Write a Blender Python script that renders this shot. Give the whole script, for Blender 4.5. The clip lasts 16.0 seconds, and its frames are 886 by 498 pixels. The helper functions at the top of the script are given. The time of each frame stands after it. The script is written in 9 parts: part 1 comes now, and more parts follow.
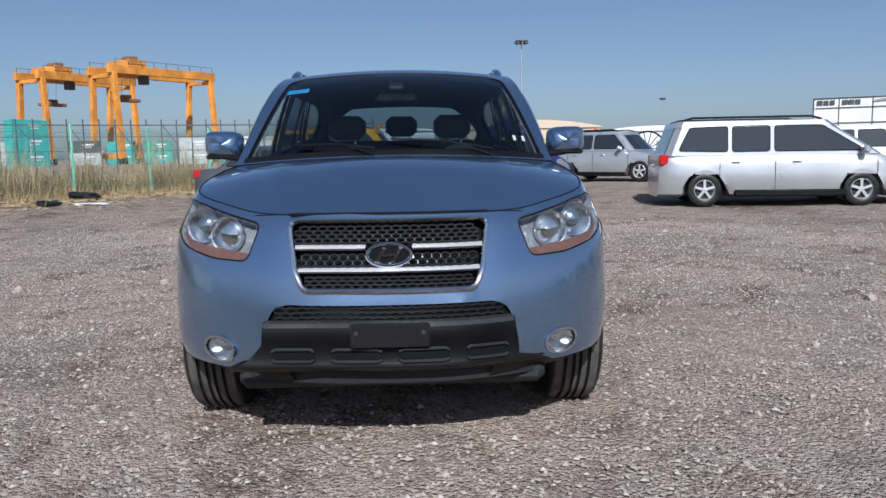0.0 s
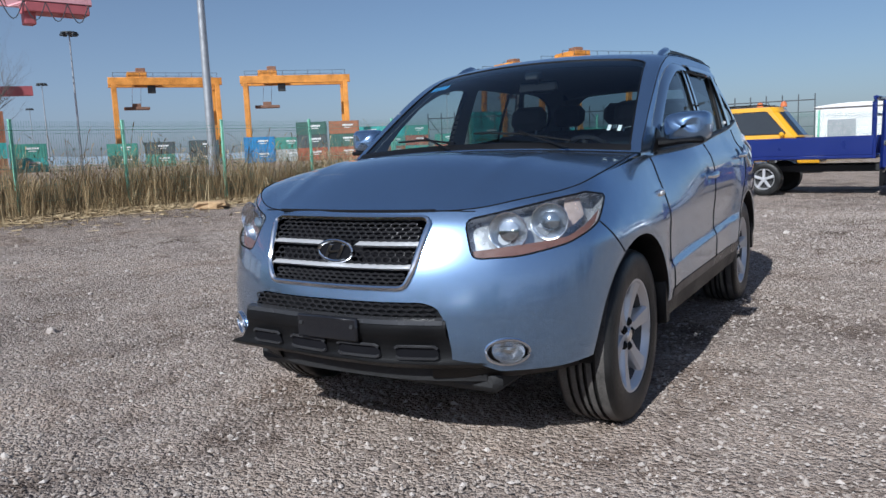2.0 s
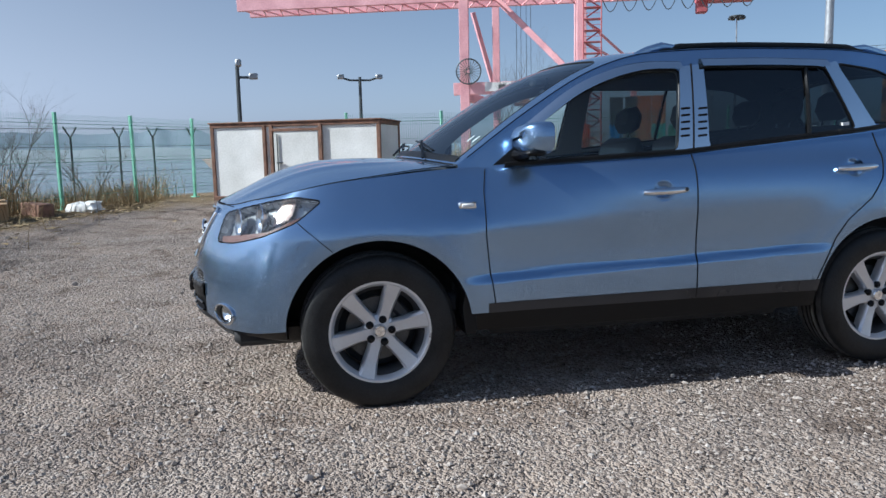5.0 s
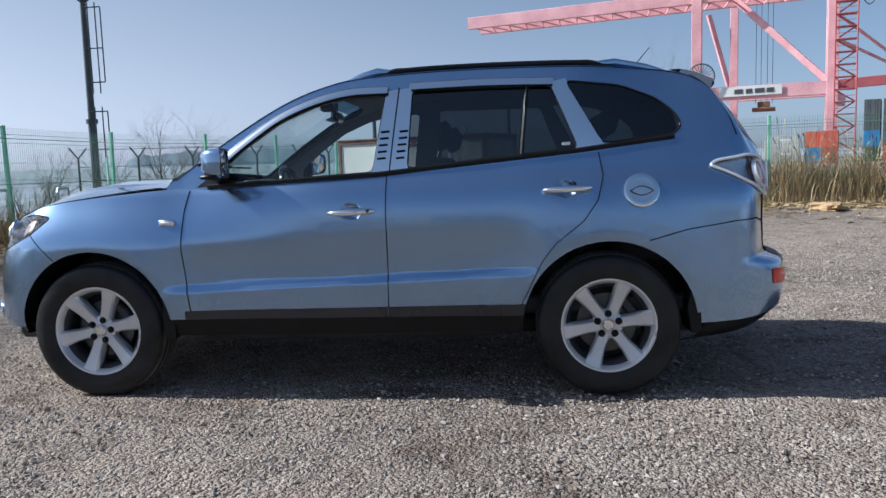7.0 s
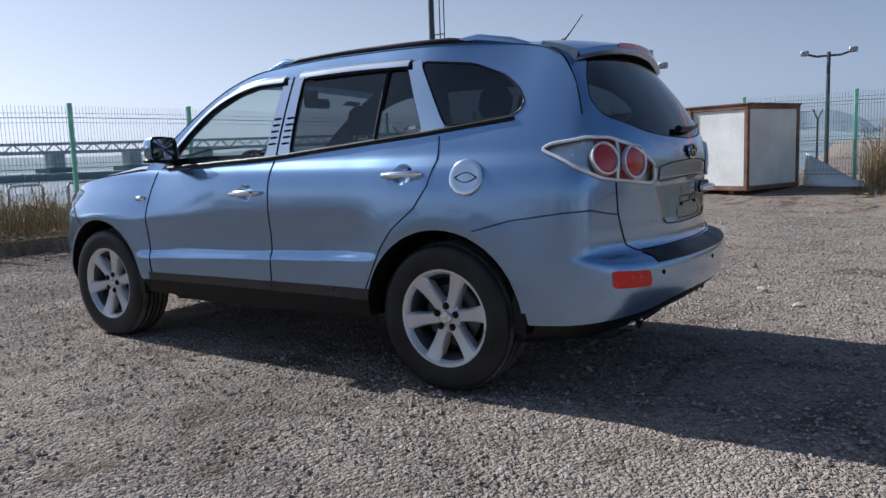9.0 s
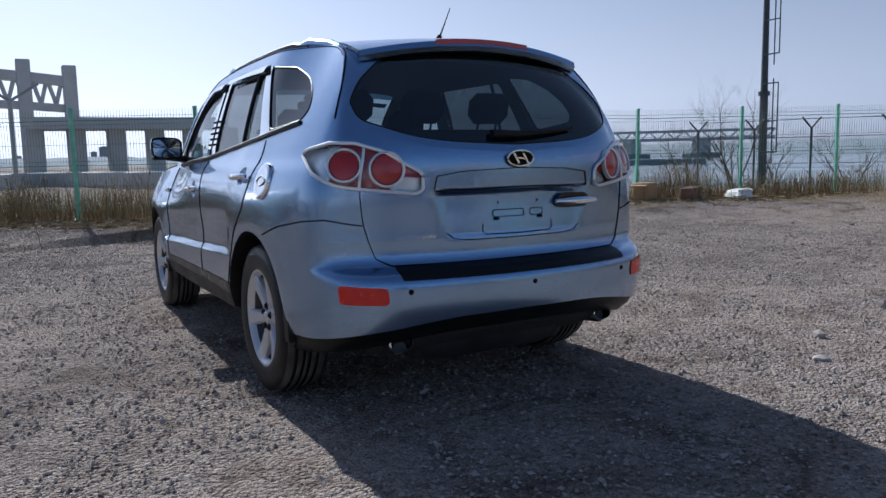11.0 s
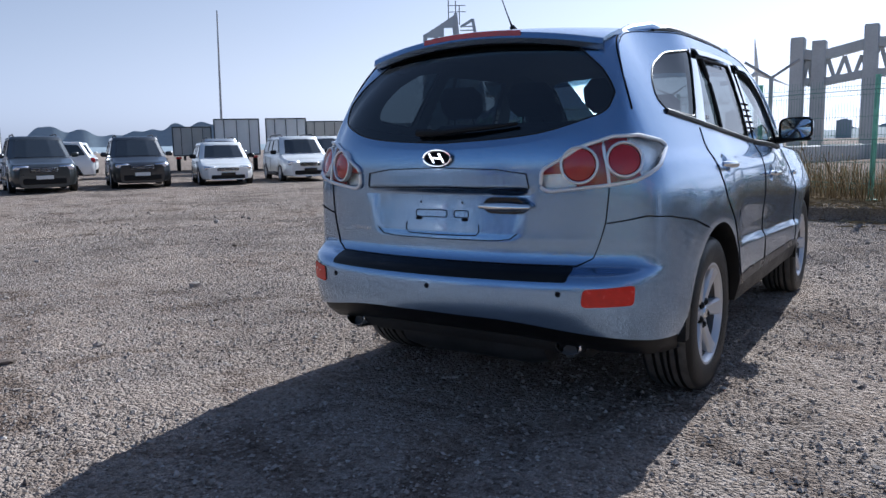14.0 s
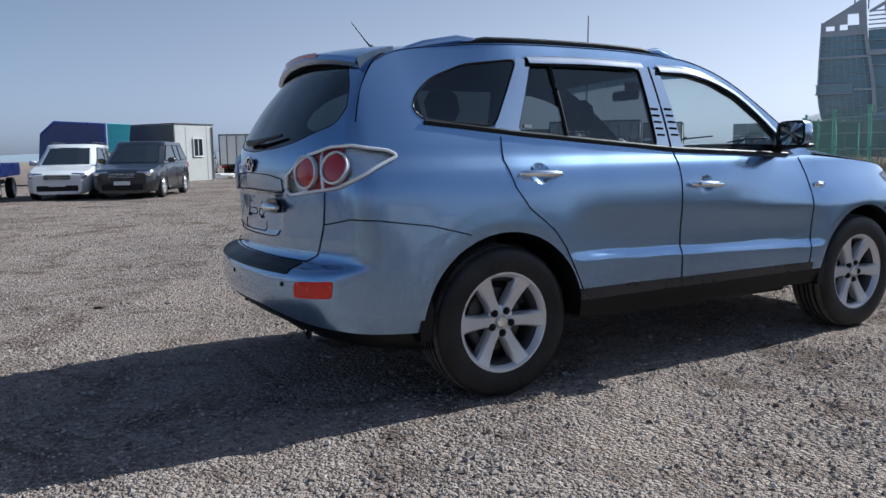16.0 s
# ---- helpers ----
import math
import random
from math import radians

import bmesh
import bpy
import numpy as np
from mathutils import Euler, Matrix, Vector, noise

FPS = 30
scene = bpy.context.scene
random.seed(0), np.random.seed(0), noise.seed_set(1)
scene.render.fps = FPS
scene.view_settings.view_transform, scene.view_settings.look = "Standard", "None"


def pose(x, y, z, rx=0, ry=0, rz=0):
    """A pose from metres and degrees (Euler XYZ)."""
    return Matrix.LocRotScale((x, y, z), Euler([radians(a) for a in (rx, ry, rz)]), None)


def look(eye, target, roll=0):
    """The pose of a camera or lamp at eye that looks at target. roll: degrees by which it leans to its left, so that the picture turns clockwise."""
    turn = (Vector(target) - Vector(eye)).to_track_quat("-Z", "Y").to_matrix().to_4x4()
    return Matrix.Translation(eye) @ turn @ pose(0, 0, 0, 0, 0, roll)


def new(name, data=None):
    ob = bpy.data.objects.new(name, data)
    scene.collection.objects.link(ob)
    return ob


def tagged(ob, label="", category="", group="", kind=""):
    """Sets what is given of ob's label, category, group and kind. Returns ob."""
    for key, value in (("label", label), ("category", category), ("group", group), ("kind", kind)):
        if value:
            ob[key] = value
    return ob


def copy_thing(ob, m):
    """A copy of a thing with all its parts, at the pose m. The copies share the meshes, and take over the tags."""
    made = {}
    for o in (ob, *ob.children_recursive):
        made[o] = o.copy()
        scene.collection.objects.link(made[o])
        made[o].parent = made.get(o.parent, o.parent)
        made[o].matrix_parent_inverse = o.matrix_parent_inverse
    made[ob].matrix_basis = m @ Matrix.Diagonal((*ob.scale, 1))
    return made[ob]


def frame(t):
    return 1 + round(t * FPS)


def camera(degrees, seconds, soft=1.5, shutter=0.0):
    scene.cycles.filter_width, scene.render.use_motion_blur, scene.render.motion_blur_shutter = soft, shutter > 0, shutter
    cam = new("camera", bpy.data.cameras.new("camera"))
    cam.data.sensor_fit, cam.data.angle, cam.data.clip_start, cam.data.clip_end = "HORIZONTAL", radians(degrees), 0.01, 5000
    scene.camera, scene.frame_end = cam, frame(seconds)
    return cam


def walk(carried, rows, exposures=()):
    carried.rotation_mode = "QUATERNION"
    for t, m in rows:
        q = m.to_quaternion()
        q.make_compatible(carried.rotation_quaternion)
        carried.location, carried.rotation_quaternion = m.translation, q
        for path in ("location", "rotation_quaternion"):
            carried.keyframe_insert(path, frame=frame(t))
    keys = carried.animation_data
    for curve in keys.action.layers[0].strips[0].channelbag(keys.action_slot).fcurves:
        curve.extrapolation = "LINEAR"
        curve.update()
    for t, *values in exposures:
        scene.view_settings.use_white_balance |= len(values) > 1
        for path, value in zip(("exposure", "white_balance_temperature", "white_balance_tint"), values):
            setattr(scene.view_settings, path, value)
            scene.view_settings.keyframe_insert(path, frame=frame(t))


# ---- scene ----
cam = camera(60.8, 16.0)
PATH = [
    (0, (0.098, -4.895, 1.166), (0.17, -2.912, 0.917), -0.9),
    (0.5, (0.255, -4.905, 1.143), (0.078, -2.928, 0.897), -1.8),
    (1, (0.689, -4.885, 1.173), (0.179, -2.969, 0.914), -2.8),
    (1.5, (1.209, -4.694, 1.168), (0.504, -2.841, 0.899), -1.2),
    (2, (1.805, -4.429, 1.174), (0.795, -2.723, 0.913), -2.3),
    (2.5, (2.354, -4.099, 1.152), (1.203, -2.484, 0.893), -1.5),
    (3, (2.931, -3.772, 1.153), (1.469, -2.431, 0.9), -3.0),
    (3.2, (3.086, -3.648, 1.185), (1.56, -2.383, 0.917), -3.2),
    (5.3, (4.442, -1.366, 1.193), (2.477, -1.083, 0.949), -0.9),
    (5.5, (4.515, -1.088, 1.167), (2.54, -0.874, 0.932), -0.7),
    (6, (4.628, -0.427, 1.172), (2.647, -0.271, 0.942), -0.8),
    (6.5, (4.702, 0.246, 1.18), (2.713, 0.226, 0.966), -1.3),
    (7, (4.698, 0.89, 1.181), (2.719, 0.699, 0.967), -1.8),
    (7.5, (4.645, 1.561, 1.176), (2.733, 1.014, 0.968), -1.8),
    (8, (4.457, 2.142, 1.168), (2.648, 1.317, 0.953), -2.5),
    (8.5, (4.227, 2.782, 1.16), (2.501, 1.795, 0.94), -2.5),
    (9, (3.871, 3.315, 1.154), (2.213, 2.225, 0.902), -2.1),
    (9.5, (3.43, 3.857, 1.147), (2.014, 2.465, 0.908), -2.4),
    (10, (3.011, 4.308, 1.136), (1.75, 2.774, 0.896), -1.8),
    (10.2, (2.794, 4.487, 1.117), (1.587, 2.91, 0.878), -1.7),
    (12.3, (0.378, 5.326, 1.164), (0.321, 3.342, 0.92), -1.6),
    (12.5, (0.086, 5.358, 1.167), (0.291, 3.383, 0.926), -2.0),
    (13, (-0.525, 5.302, 1.169), (0.038, 3.403, 0.896), -3.1),
    (13.5, (-1.205, 5.182, 1.181), (-0.335, 3.402, 0.91), -2.7),
    (14, (-1.775, 4.946, 1.175), (-0.684, 3.291, 0.903), -1.2),
    (14.5, (-2.393, 4.585, 1.158), (-1.12, 3.062, 0.904), -2.1),
    (15, (-2.882, 4.191, 1.153), (-1.475, 2.793, 0.897), -1.5),
    (15.5, (-3.371, 3.776, 1.149), (-1.851, 2.501, 0.899), -1.4),
    (16, (-3.824, 3.272, 1.158), (-2.083, 2.32, 0.908), -1.0),
]
EXPOSURES = [(0, 0.08, 5700, 9), (3, 0.10, 5650, 7.5), (5.5, 0.48, 5650, 4.5), (8, 0.44, 5700, 6), (10, 0.10, 5650, 8.5), (12.5, 0.20, 5350, 9.5), (14, 0.44, 5550, 8.5), (16, 0.29, 5600, 6)]
walk(cam, [(t, look(e, g, r)) for t, e, g, r in PATH], EXPOSURES)

# ---- light: clear winter sky, sun low ahead of the car ----
SUN_EL = 38.0
world = bpy.data.worlds.new("world")
scene.world = world
world.use_nodes = True
wn = world.node_tree.nodes
sky = wn.new("ShaderNodeTexSky")
sky.sky_type = 'NISHITA'
sky.sun_disc = False
sky.sun_elevation = radians(SUN_EL)
sky.sun_rotation = radians(180)
sky.altitude = 10
sky.air_density = 1.0
sky.dust_density = 1.0
sky.ozone_density = 3.0
wn["Background"].inputs["Strength"].default_value = 0.072
wl = world.node_tree.links
# winter haze: paler and cooler towards the horizon
tc = wn.new("ShaderNodeTexCoord")
sep = wn.new("ShaderNodeSeparateXYZ")
wl.new(tc.outputs["Generated"], sep.inputs[0])
low = wn.new("ShaderNodeMapRange")
low.interpolation_type = 'SMOOTHSTEP'
low.inputs["From Min"].default_value = 0.0
low.inputs["From Max"].default_value = 0.55
low.inputs["To Min"].default_value = 0.52
low.inputs["To Max"].default_value = 0.16
wl.new(sep.outputs["Z"], low.inputs["Value"])
grey = wn.new("ShaderNodeRGBToBW")
wl.new(sky.outputs[0], grey.inputs[0])
haze = wn.new("ShaderNodeMix")
haze.data_type = 'RGBA'
haze.blend_type = 'MULTIPLY'
haze.inputs[0].default_value = 1.0
wl.new(grey.outputs[0], haze.inputs[6])
# the air is brighter, thicker and paler on the sun's side
way = wn.new("ShaderNodeVectorMath")
way.operation = 'DOT_PRODUCT'
way.inputs[1].default_value = (0, -math.cos(radians(SUN_EL)), math.sin(radians(SUN_EL)))
wl.new(tc.outputs["Generated"], way.inputs[0])
warm = wn.new("ShaderNodeMapRange")
warm.inputs["From Min"].default_value = -0.6
warm.inputs["From Max"].default_value = 0.6
wl.new(way.outputs["Value"], warm.inputs["Value"])
hue = wn.new("ShaderNodeMix")
hue.data_type = 'RGBA'
hue.inputs[6].default_value = (0.76, 0.95, 1.38, 1)
hue.inputs[7].default_value = (0.96, 0.97, 1.10, 1)
wl.new(warm.outputs[0], hue.inputs[0])
wl.new(hue.outputs[2], haze.inputs[7])
side = wn.new("ShaderNodeMapRange")
side.inputs["From Min"].default_value = -0.75
side.inputs["From Max"].default_value = 0.35
side.inputs["To Min"].default_value = 0.94
side.inputs["To Max"].default_value = 1.28
wl.new(way.outputs["Value"], side.inputs["Value"])
thick = wn.new("ShaderNodeMapRange")
thick.inputs["From Min"].default_value = -0.75
thick.inputs["From Max"].default_value = 0.25
thick.inputs["To Min"].default_value = 0.5
thick.inputs["To Max"].default_value = 1.7
wl.new(way.outputs["Value"], thick.inputs["Value"])
share = wn.new("ShaderNodeMath")
share.operation = 'MULTIPLY'
share.use_clamp = True
wl.new(low.outputs[0], share.inputs[0])
wl.new(thick.outputs[0], share.inputs[1])
air = wn.new("ShaderNodeMix")
air.data_type = 'RGBA'
wl.new(share.outputs[0], air.inputs[0])
wl.new(sky.outputs[0], air.inputs[6])
wl.new(haze.outputs[2], air.inputs[7])
glow = wn.new("ShaderNodeVectorMath")
glow.operation = 'SCALE'
wl.new(air.outputs[2], glow.inputs[0])
wl.new(side.outputs[0], glow.inputs["Scale"])
wl.new(glow.outputs[0], wn["Background"].inputs["Color"])
sun = new("sun", bpy.data.lights.new("sun", 'SUN'))
sun.data.energy = 5.0
sun.data.angle = radians(0.5)
sun.data.color = (1.0, 0.95, 0.87)
sun.matrix_world = look((0, -10 * math.cos(radians(SUN_EL)), 10 * math.sin(radians(SUN_EL))), (0.0, 0, 0))

# ---- materials ----
def material(name, col, rough=0.5, metal=0.0, var=0.12, scale=3.0, fine=60.0, bump=0.0, coat=0.0, tint=None, emit=0.0, rvar=0.08):
    """Procedural surface: two scales of noise in colour and roughness, fine relief."""
    m = bpy.data.materials.new(name)
    m.use_nodes = True
    nt = m.node_tree
    b = nt.nodes["Principled BSDF"]
    tc = nt.nodes.new("ShaderNodeTexCoord")
    oi = nt.nodes.new("ShaderNodeObjectInfo")
    n1 = nt.nodes.new("ShaderNodeTexNoise")
    n1.inputs["Scale"].default_value = scale
    n1.inputs["Detail"].default_value = 5
    n2 = nt.nodes.new("ShaderNodeTexNoise")
    n2.inputs["Scale"].default_value = fine
    n2.inputs["Detail"].default_value = 3
    for n in (n1, n2):
        nt.links.new(tc.outputs["Object"], n.inputs["Vector"])
    mix = nt.nodes.new("ShaderNodeMath")
    mix.operation = 'MULTIPLY_ADD'
    mix.inputs[1].default_value = 0.45
    nt.links.new(n2.outputs["Fac"], mix.inputs[0])
    nt.links.new(n1.outputs["Fac"], mix.inputs[2])
    ramp = nt.nodes.new("ShaderNodeValToRGB")
    dark = tuple(c * (1 - var) for c in col)
    light = tuple(min(1, c * (1 + var)) for c in (tint or col))
    ramp.color_ramp.elements[0].position = 0.45
    ramp.color_ramp.elements[1].position = 0.95
    ramp.color_ramp.elements[0].color = (*dark, 1)
    ramp.color_ramp.elements[1].color = (*light, 1)
    nt.links.new(mix.outputs[0], ramp.inputs[0])
    nt.links.new(ramp.outputs[0], b.inputs["Base Color"])
    b.inputs["Metallic"].default_value = metal
    rr = nt.nodes.new("ShaderNodeMapRange")
    rr.inputs["From Min"].default_value = 0.3
    rr.inputs["From Max"].default_value = 0.7
    rr.inputs["To Min"].default_value = max(0.02, rough - rvar)
    rr.inputs["To Max"].default_value = min(1, rough + rvar)
    nt.links.new(n1.outputs["Fac"], rr.inputs["Value"])
    nt.links.new(rr.outputs[0], b.inputs["Roughness"])
    b.inputs["Coat Weight"].default_value = coat
    b.inputs["Coat Roughness"].default_value = 0.04
    if bump:
        bp = nt.nodes.new("ShaderNodeBump")
        bp.inputs["Strength"].default_value = bump
        bp.inputs["Distance"].default_value = 0.01
        nt.links.new(n2.outputs["Fac"], bp.inputs["Height"])
        nt.links.new(bp.outputs[0], b.inputs["Normal"])
    if emit:
        b.inputs["Emission Color"].default_value = (*col, 1)
        b.inputs["Emission Strength"].default_value = emit
    return m


def glass(name, tint, gloss=0.02, f0=0.06):
    """A thin pane: clear sheet whose gloss grows towards a glancing view."""
    m = bpy.data.materials.new(name)
    m.use_nodes = True
    nt = m.node_tree
    out = nt.nodes["Material Output"]
    nt.nodes.remove(nt.nodes["Principled BSDF"])
    tr = nt.nodes.new("ShaderNodeBsdfTransparent")
    tr.inputs[0].default_value = (*tint, 1)
    gl = nt.nodes.new("ShaderNodeBsdfGlossy")
    gl.inputs["Roughness"].default_value = gloss
    lw = nt.nodes.new("ShaderNodeLayerWeight")
    lw.inputs["Blend"].default_value = 0.5
    pw = nt.nodes.new("ShaderNodeMath")
    pw.operation = 'POWER'
    pw.inputs[1].default_value = 5.0
    ma = nt.nodes.new("ShaderNodeMath")
    ma.operation = 'MULTIPLY_ADD'
    ma.inputs[1].default_value = 1.0 - f0
    ma.inputs[2].default_value = f0
    mx = nt.nodes.new("ShaderNodeMixShader")
    nt.links.new(lw.outputs["Facing"], pw.inputs[0])
    nt.links.new(pw.outputs[0], ma.inputs[0])
    nt.links.new(ma.outputs[0], mx.inputs[0])
    nt.links.new(tr.outputs[0], mx.inputs[1])
    nt.links.new(gl.outputs[0], mx.inputs[2])
    nt.links.new(mx.outputs[0], out.inputs["Surface"])
    return m


PAINT = material("blue_metallic_paint", (0.244, 0.360, 0.538), 0.25, 0.92, 0.05, 1.5, 900, 0.0, 1.0, rvar=0.02)
BLACK = material("black_plastic", (0.005, 0.005, 0.0055), 0.42, 0, 0.25, 4, 300, 0.15)
GLOSSBLACK = material("gloss_black", (0.012, 0.012, 0.014), 0.15, 0, 0.2, 5, 90)
RUBBER = material("rubber", (0.011, 0.011, 0.011), 0.38, 0, 0.3, 6, 120, 0.2, tint=(0.020, 0.0195, 0.019))
TREAD = material("dusty_tread", (0.05, 0.046, 0.042), 0.9, 0, 0.3, 9, 160, 0.3, tint=(0.11, 0.101, 0.092))
CLAD = material("dark_grey_cladding", (0.030, 0.030, 0.033), 0.3, 0, 0.2, 5, 200, 0.1)
EDGEBLACK = material("satin_black_edge", (0.03, 0.03, 0.032), 0.28, 0, 0.2, 6, 90)
CHROME = material("chrome", (0.82, 0.83, 0.84), 0.07, 1.0, 0.04, 6, 80, rvar=0.03)
ALLOY = material("silver_alloy", (0.64, 0.64, 0.65), 0.34, 0.55, 0.06, 8, 90)
for _m, _s in ((BLACK, 0.25), (RUBBER, 0.25)):
    _m.node_tree.nodes["Principled BSDF"].inputs["Specular IOR Level"].default_value = _s
DARKMETAL = material("dark_metal", (0.06, 0.06, 0.062), 0.5, 0.6, 0.3, 8, 90)
SEAM = material("black_gap_rubber", (0.010, 0.010, 0.012), 0.9)
SEAM.node_tree.nodes["Principled BSDF"].inputs["Specular IOR Level"].default_value = 0.05
CLOTH = material("dark_grey_upholstery", (0.055, 0.055, 0.06), 0.85, 0, 0.2, 6, 200, 0.3)
TRIM = material("dark_interior_trim", (0.035, 0.036, 0.04), 0.7, 0, 0.15, 5, 200, 0.2)
LINER = material("grey_headliner", (0.20, 0.20, 0.20), 0.9, 0, 0.1)
REDLENS = material("red_lens", (0.42, 0.012, 0.012), 0.12, 0, 0.1, 20, 200, 0.1, 0.8)
ORANGERED = material("orange_red_reflector", (0.72, 0.020, 0.010), 0.22, 0, 0.12, 30, 260)
AMBER = material("amber_lens", (0.55, 0.16, 0.05), 0.18, 0, 0.1, 20, 150, 0.1, 0.6)
LAMPCHROME = material("lamp_reflector", (0.78, 0.78, 0.80), 0.14, 1.0, 0.1, 30, 160, 0.15)
CLEAR = glass("clear_glass", (0.92, 0.95, 0.95))
SCREEN = glass("windscreen_glass", (0.80, 0.87, 0.87), f0=0.08)
TINTED = glass("tinted_glass", (0.17, 0.19, 0.20), f0=0.08)
BAND = glass("shade_band_glass", (0.10, 0.17, 0.22), f0=0.08)
TINTREAR = glass("tinted_rear_glass", (0.24, 0.30, 0.34), f0=0.10)
SATIN = material("satin_silver", (0.82, 0.82, 0.83), 0.24, 0.5, 0.05, 6, 80, rvar=0.03)
WHITE = material("white_plastic", (0.75, 0.75, 0.74), 0.4)
MIRROR = material("mirror_glass", (0.85, 0.86, 0.87), 0.02, 1.0, 0.02, rvar=0.0)
STICKERBLUE = material("blue_sticker", (0.06, 0.30, 0.62), 0.4)

# ---- building tools ----
class Geo:
    """Plain lists of points and faces, joined into one mesh a part."""

    def __init__(self):
        self.v, self.f = [], []

    def add(self, verts, faces, m=None):
        o = len(self.v)
        self.v += [tuple(m @ Vector(p)) if m else tuple(p) for p in verts]
        self.f += [tuple(i + o for i in f) for f in faces]
        return self

    def box(self, c, s, ch=0.0, m=None):
        """A box with chamfered edges: centre, full size, chamfer."""
        hx, hy, hz = s[0] / 2, s[1] / 2, s[2] / 2
        ch = min(ch, hx * 0.98, hy * 0.98, hz * 0.98)
        if ch <= 0:
            vs = [(c[0] + x * hx, c[1] + y * hy, c[2] + z * hz) for x in (-1, 1) for y in (-1, 1) for z in (-1, 1)]
            fs = [(0, 1, 3, 2), (4, 6, 7, 5), (0, 4, 5, 1), (2, 3, 7, 6), (0, 2, 6, 4), (1, 5, 7, 3)]
            return self.add(vs, fs, m)
        vs, idx = [], {}
        for x in (-1, 1):
            for y in (-1, 1):
                for z in (-1, 1):
                    for a in range(3):
                        d = [ch, ch, ch]
                        d[a] = 0
                        idx[x, y, z, a] = len(vs)
                        vs.append((c[0] + x * (hx - d[0]), c[1] + y * (hy - d[1]), c[2] + z * (hz - d[2])))
        fs = []
        for s1 in (-1, 1):
            fs.append(tuple(idx[s1, y, z, 0] for y, z in ((-1, -1), (1, -1), (1, 1), (-1, 1))))
            fs.append(tuple(idx[x, s1, z, 1] for x, z in ((-1, -1), (-1, 1), (1, 1), (1, -1))))
            fs.append(tuple(idx[x, y, s1, 2] for x, y in ((-1, -1), (1, -1), (1, 1), (-1, 1))))
            for s2 in (-1, 1):
                fs.append((idx[-1, s1, s2, 1], idx[1, s1, s2, 1], idx[1, s1, s2, 2], idx[-1, s1, s2, 2]))
                fs.append((idx[s1, -1, s2, 0], idx[s1, 1, s2, 0], idx[s1, 1, s2, 2], idx[s1, -1, s2, 2]))
                fs.append((idx[s1, s2, -1, 0], idx[s1, s2, 1, 0], idx[s1, s2, 1, 1], idx[s1, s2, -1, 1]))
                for s3 in (-1, 1):
                    fs.append(tuple(idx[s1, s2, s3, a] for a in range(3)))
        return self.add(vs, fs, m)

    def lathe(self, prof, n=24, m=None, close=False):
        """Turn a profile of (radius, height) about z."""
        vs = [(r * math.cos(2 * math.pi * i / n), r * math.sin(2 * math.pi * i / n), h) for i in range(n) for r, h in prof]
        k, fs = len(prof), []
        for i in range(n):
            j = (i + 1) % n
            for a in range(k - 1 if not close else k):
                b = (a + 1) % k
                fs.append((i * k + a, j * k + a, j * k + b, i * k + b))
        return self.add(vs, fs, m)

    def cyl(self, p, q, r, r2=None, n=10, cap=True):
        p, q = Vector(p), Vector(q)
        d = q - p
        t = d.to_track_quat('Z', 'Y').to_matrix().to_4x4()
        mm = Matrix.Translation(p) @ t
        r2 = r if r2 is None else r2
        prof = [(r, 0), (r2, d.length)]
        if cap:
            prof = [(0.0001, 0), (r, 0), (r2, d.length), (0.0001, d.length)]
        return self.lathe(prof, n, mm)

    def tube(self, pts, r, n=6, closed=False, flat=1.0, cap=True):
        """A tube along points; flat squeezes it along the second axis."""
        pts = [Vector(p) for p in pts]
        k = len(pts)
        vs, fs = [], []
        up = Vector((0, 0, 1))
        for i, p in enumerate(pts):
            a = pts[(i - 1) % k] if closed or i else p
            b = pts[(i + 1) % k] if closed or i < k - 1 else p
            d = (b - a).normalized() if (b - a).length > 1e-9 else Vector((0, 1, 0))
            u = up if abs(d.dot(up)) < 0.95 else Vector((1, 0, 0))
            s = d.cross(u).normalized()
            w = s.cross(d)
            rr = r[i] if isinstance(r, (list, tuple)) else r
            for j in range(n):
                an = 2 * math.pi * (j + 0.5) / n
                vs.append(p + rr * (math.cos(an) * s + flat * math.sin(an) * w))
        for i in range(k if closed else k - 1):
            i2 = (i + 1) % k
            for j in range(n):
                j2 = (j + 1) % n
                fs.append((i * n + j, i * n + j2, i2 * n + j2, i2 * n + j))
        if not closed and cap:
            fs.append(tuple(range(n))[::-1])
            fs.append(tuple((k - 1) * n + j for j in range(n)))
        return self.add(vs, fs)

    def grid(self, fn, us, vs_):
        """A sheet fn(u, v) over two lists of values."""
        nu, nv = len(us), len(vs_)
        v = [tuple(fn(a, b)) for a in us for b in vs_]
        f = [(i * nv + j, (i + 1) * nv + j, (i + 1) * nv + j + 1, i * nv + j + 1) for i in range(nu - 1) for j in range(nv - 1)]
        return self.add(v, f)

    def prism(self, poly, a, b, axis='x', ch=0.0):
        """A polygon pushed from a to b along an axis; poly in the other two axes."""
        n = len(poly)
        def P(p, h):
            return (h, p[0], p[1]) if axis == 'x' else (p[0], h, p[1]) if axis == 'y' else (p[0], p[1], h)
        if ch <= 0:
            vs = [P(p, a) for p in poly] + [P(p, b) for p in poly]
            fs = [tuple(range(n))[::-1], tuple(range(n, 2 * n))] + [(i, (i + 1) % n, n + (i + 1) % n, n + i) for i in range(n)]
            return self.add(vs, fs)
        cx, cy = sum(p[0] for p in poly) / n, sum(p[1] for p in poly) / n
        ins = []
        for p in poly:
            d = Vector((cx - p[0], cy - p[1]))
            l = max(d.length, 1e-6)
            ins.append((p[0] + d.x / l * ch, p[1] + d.y / l * ch))
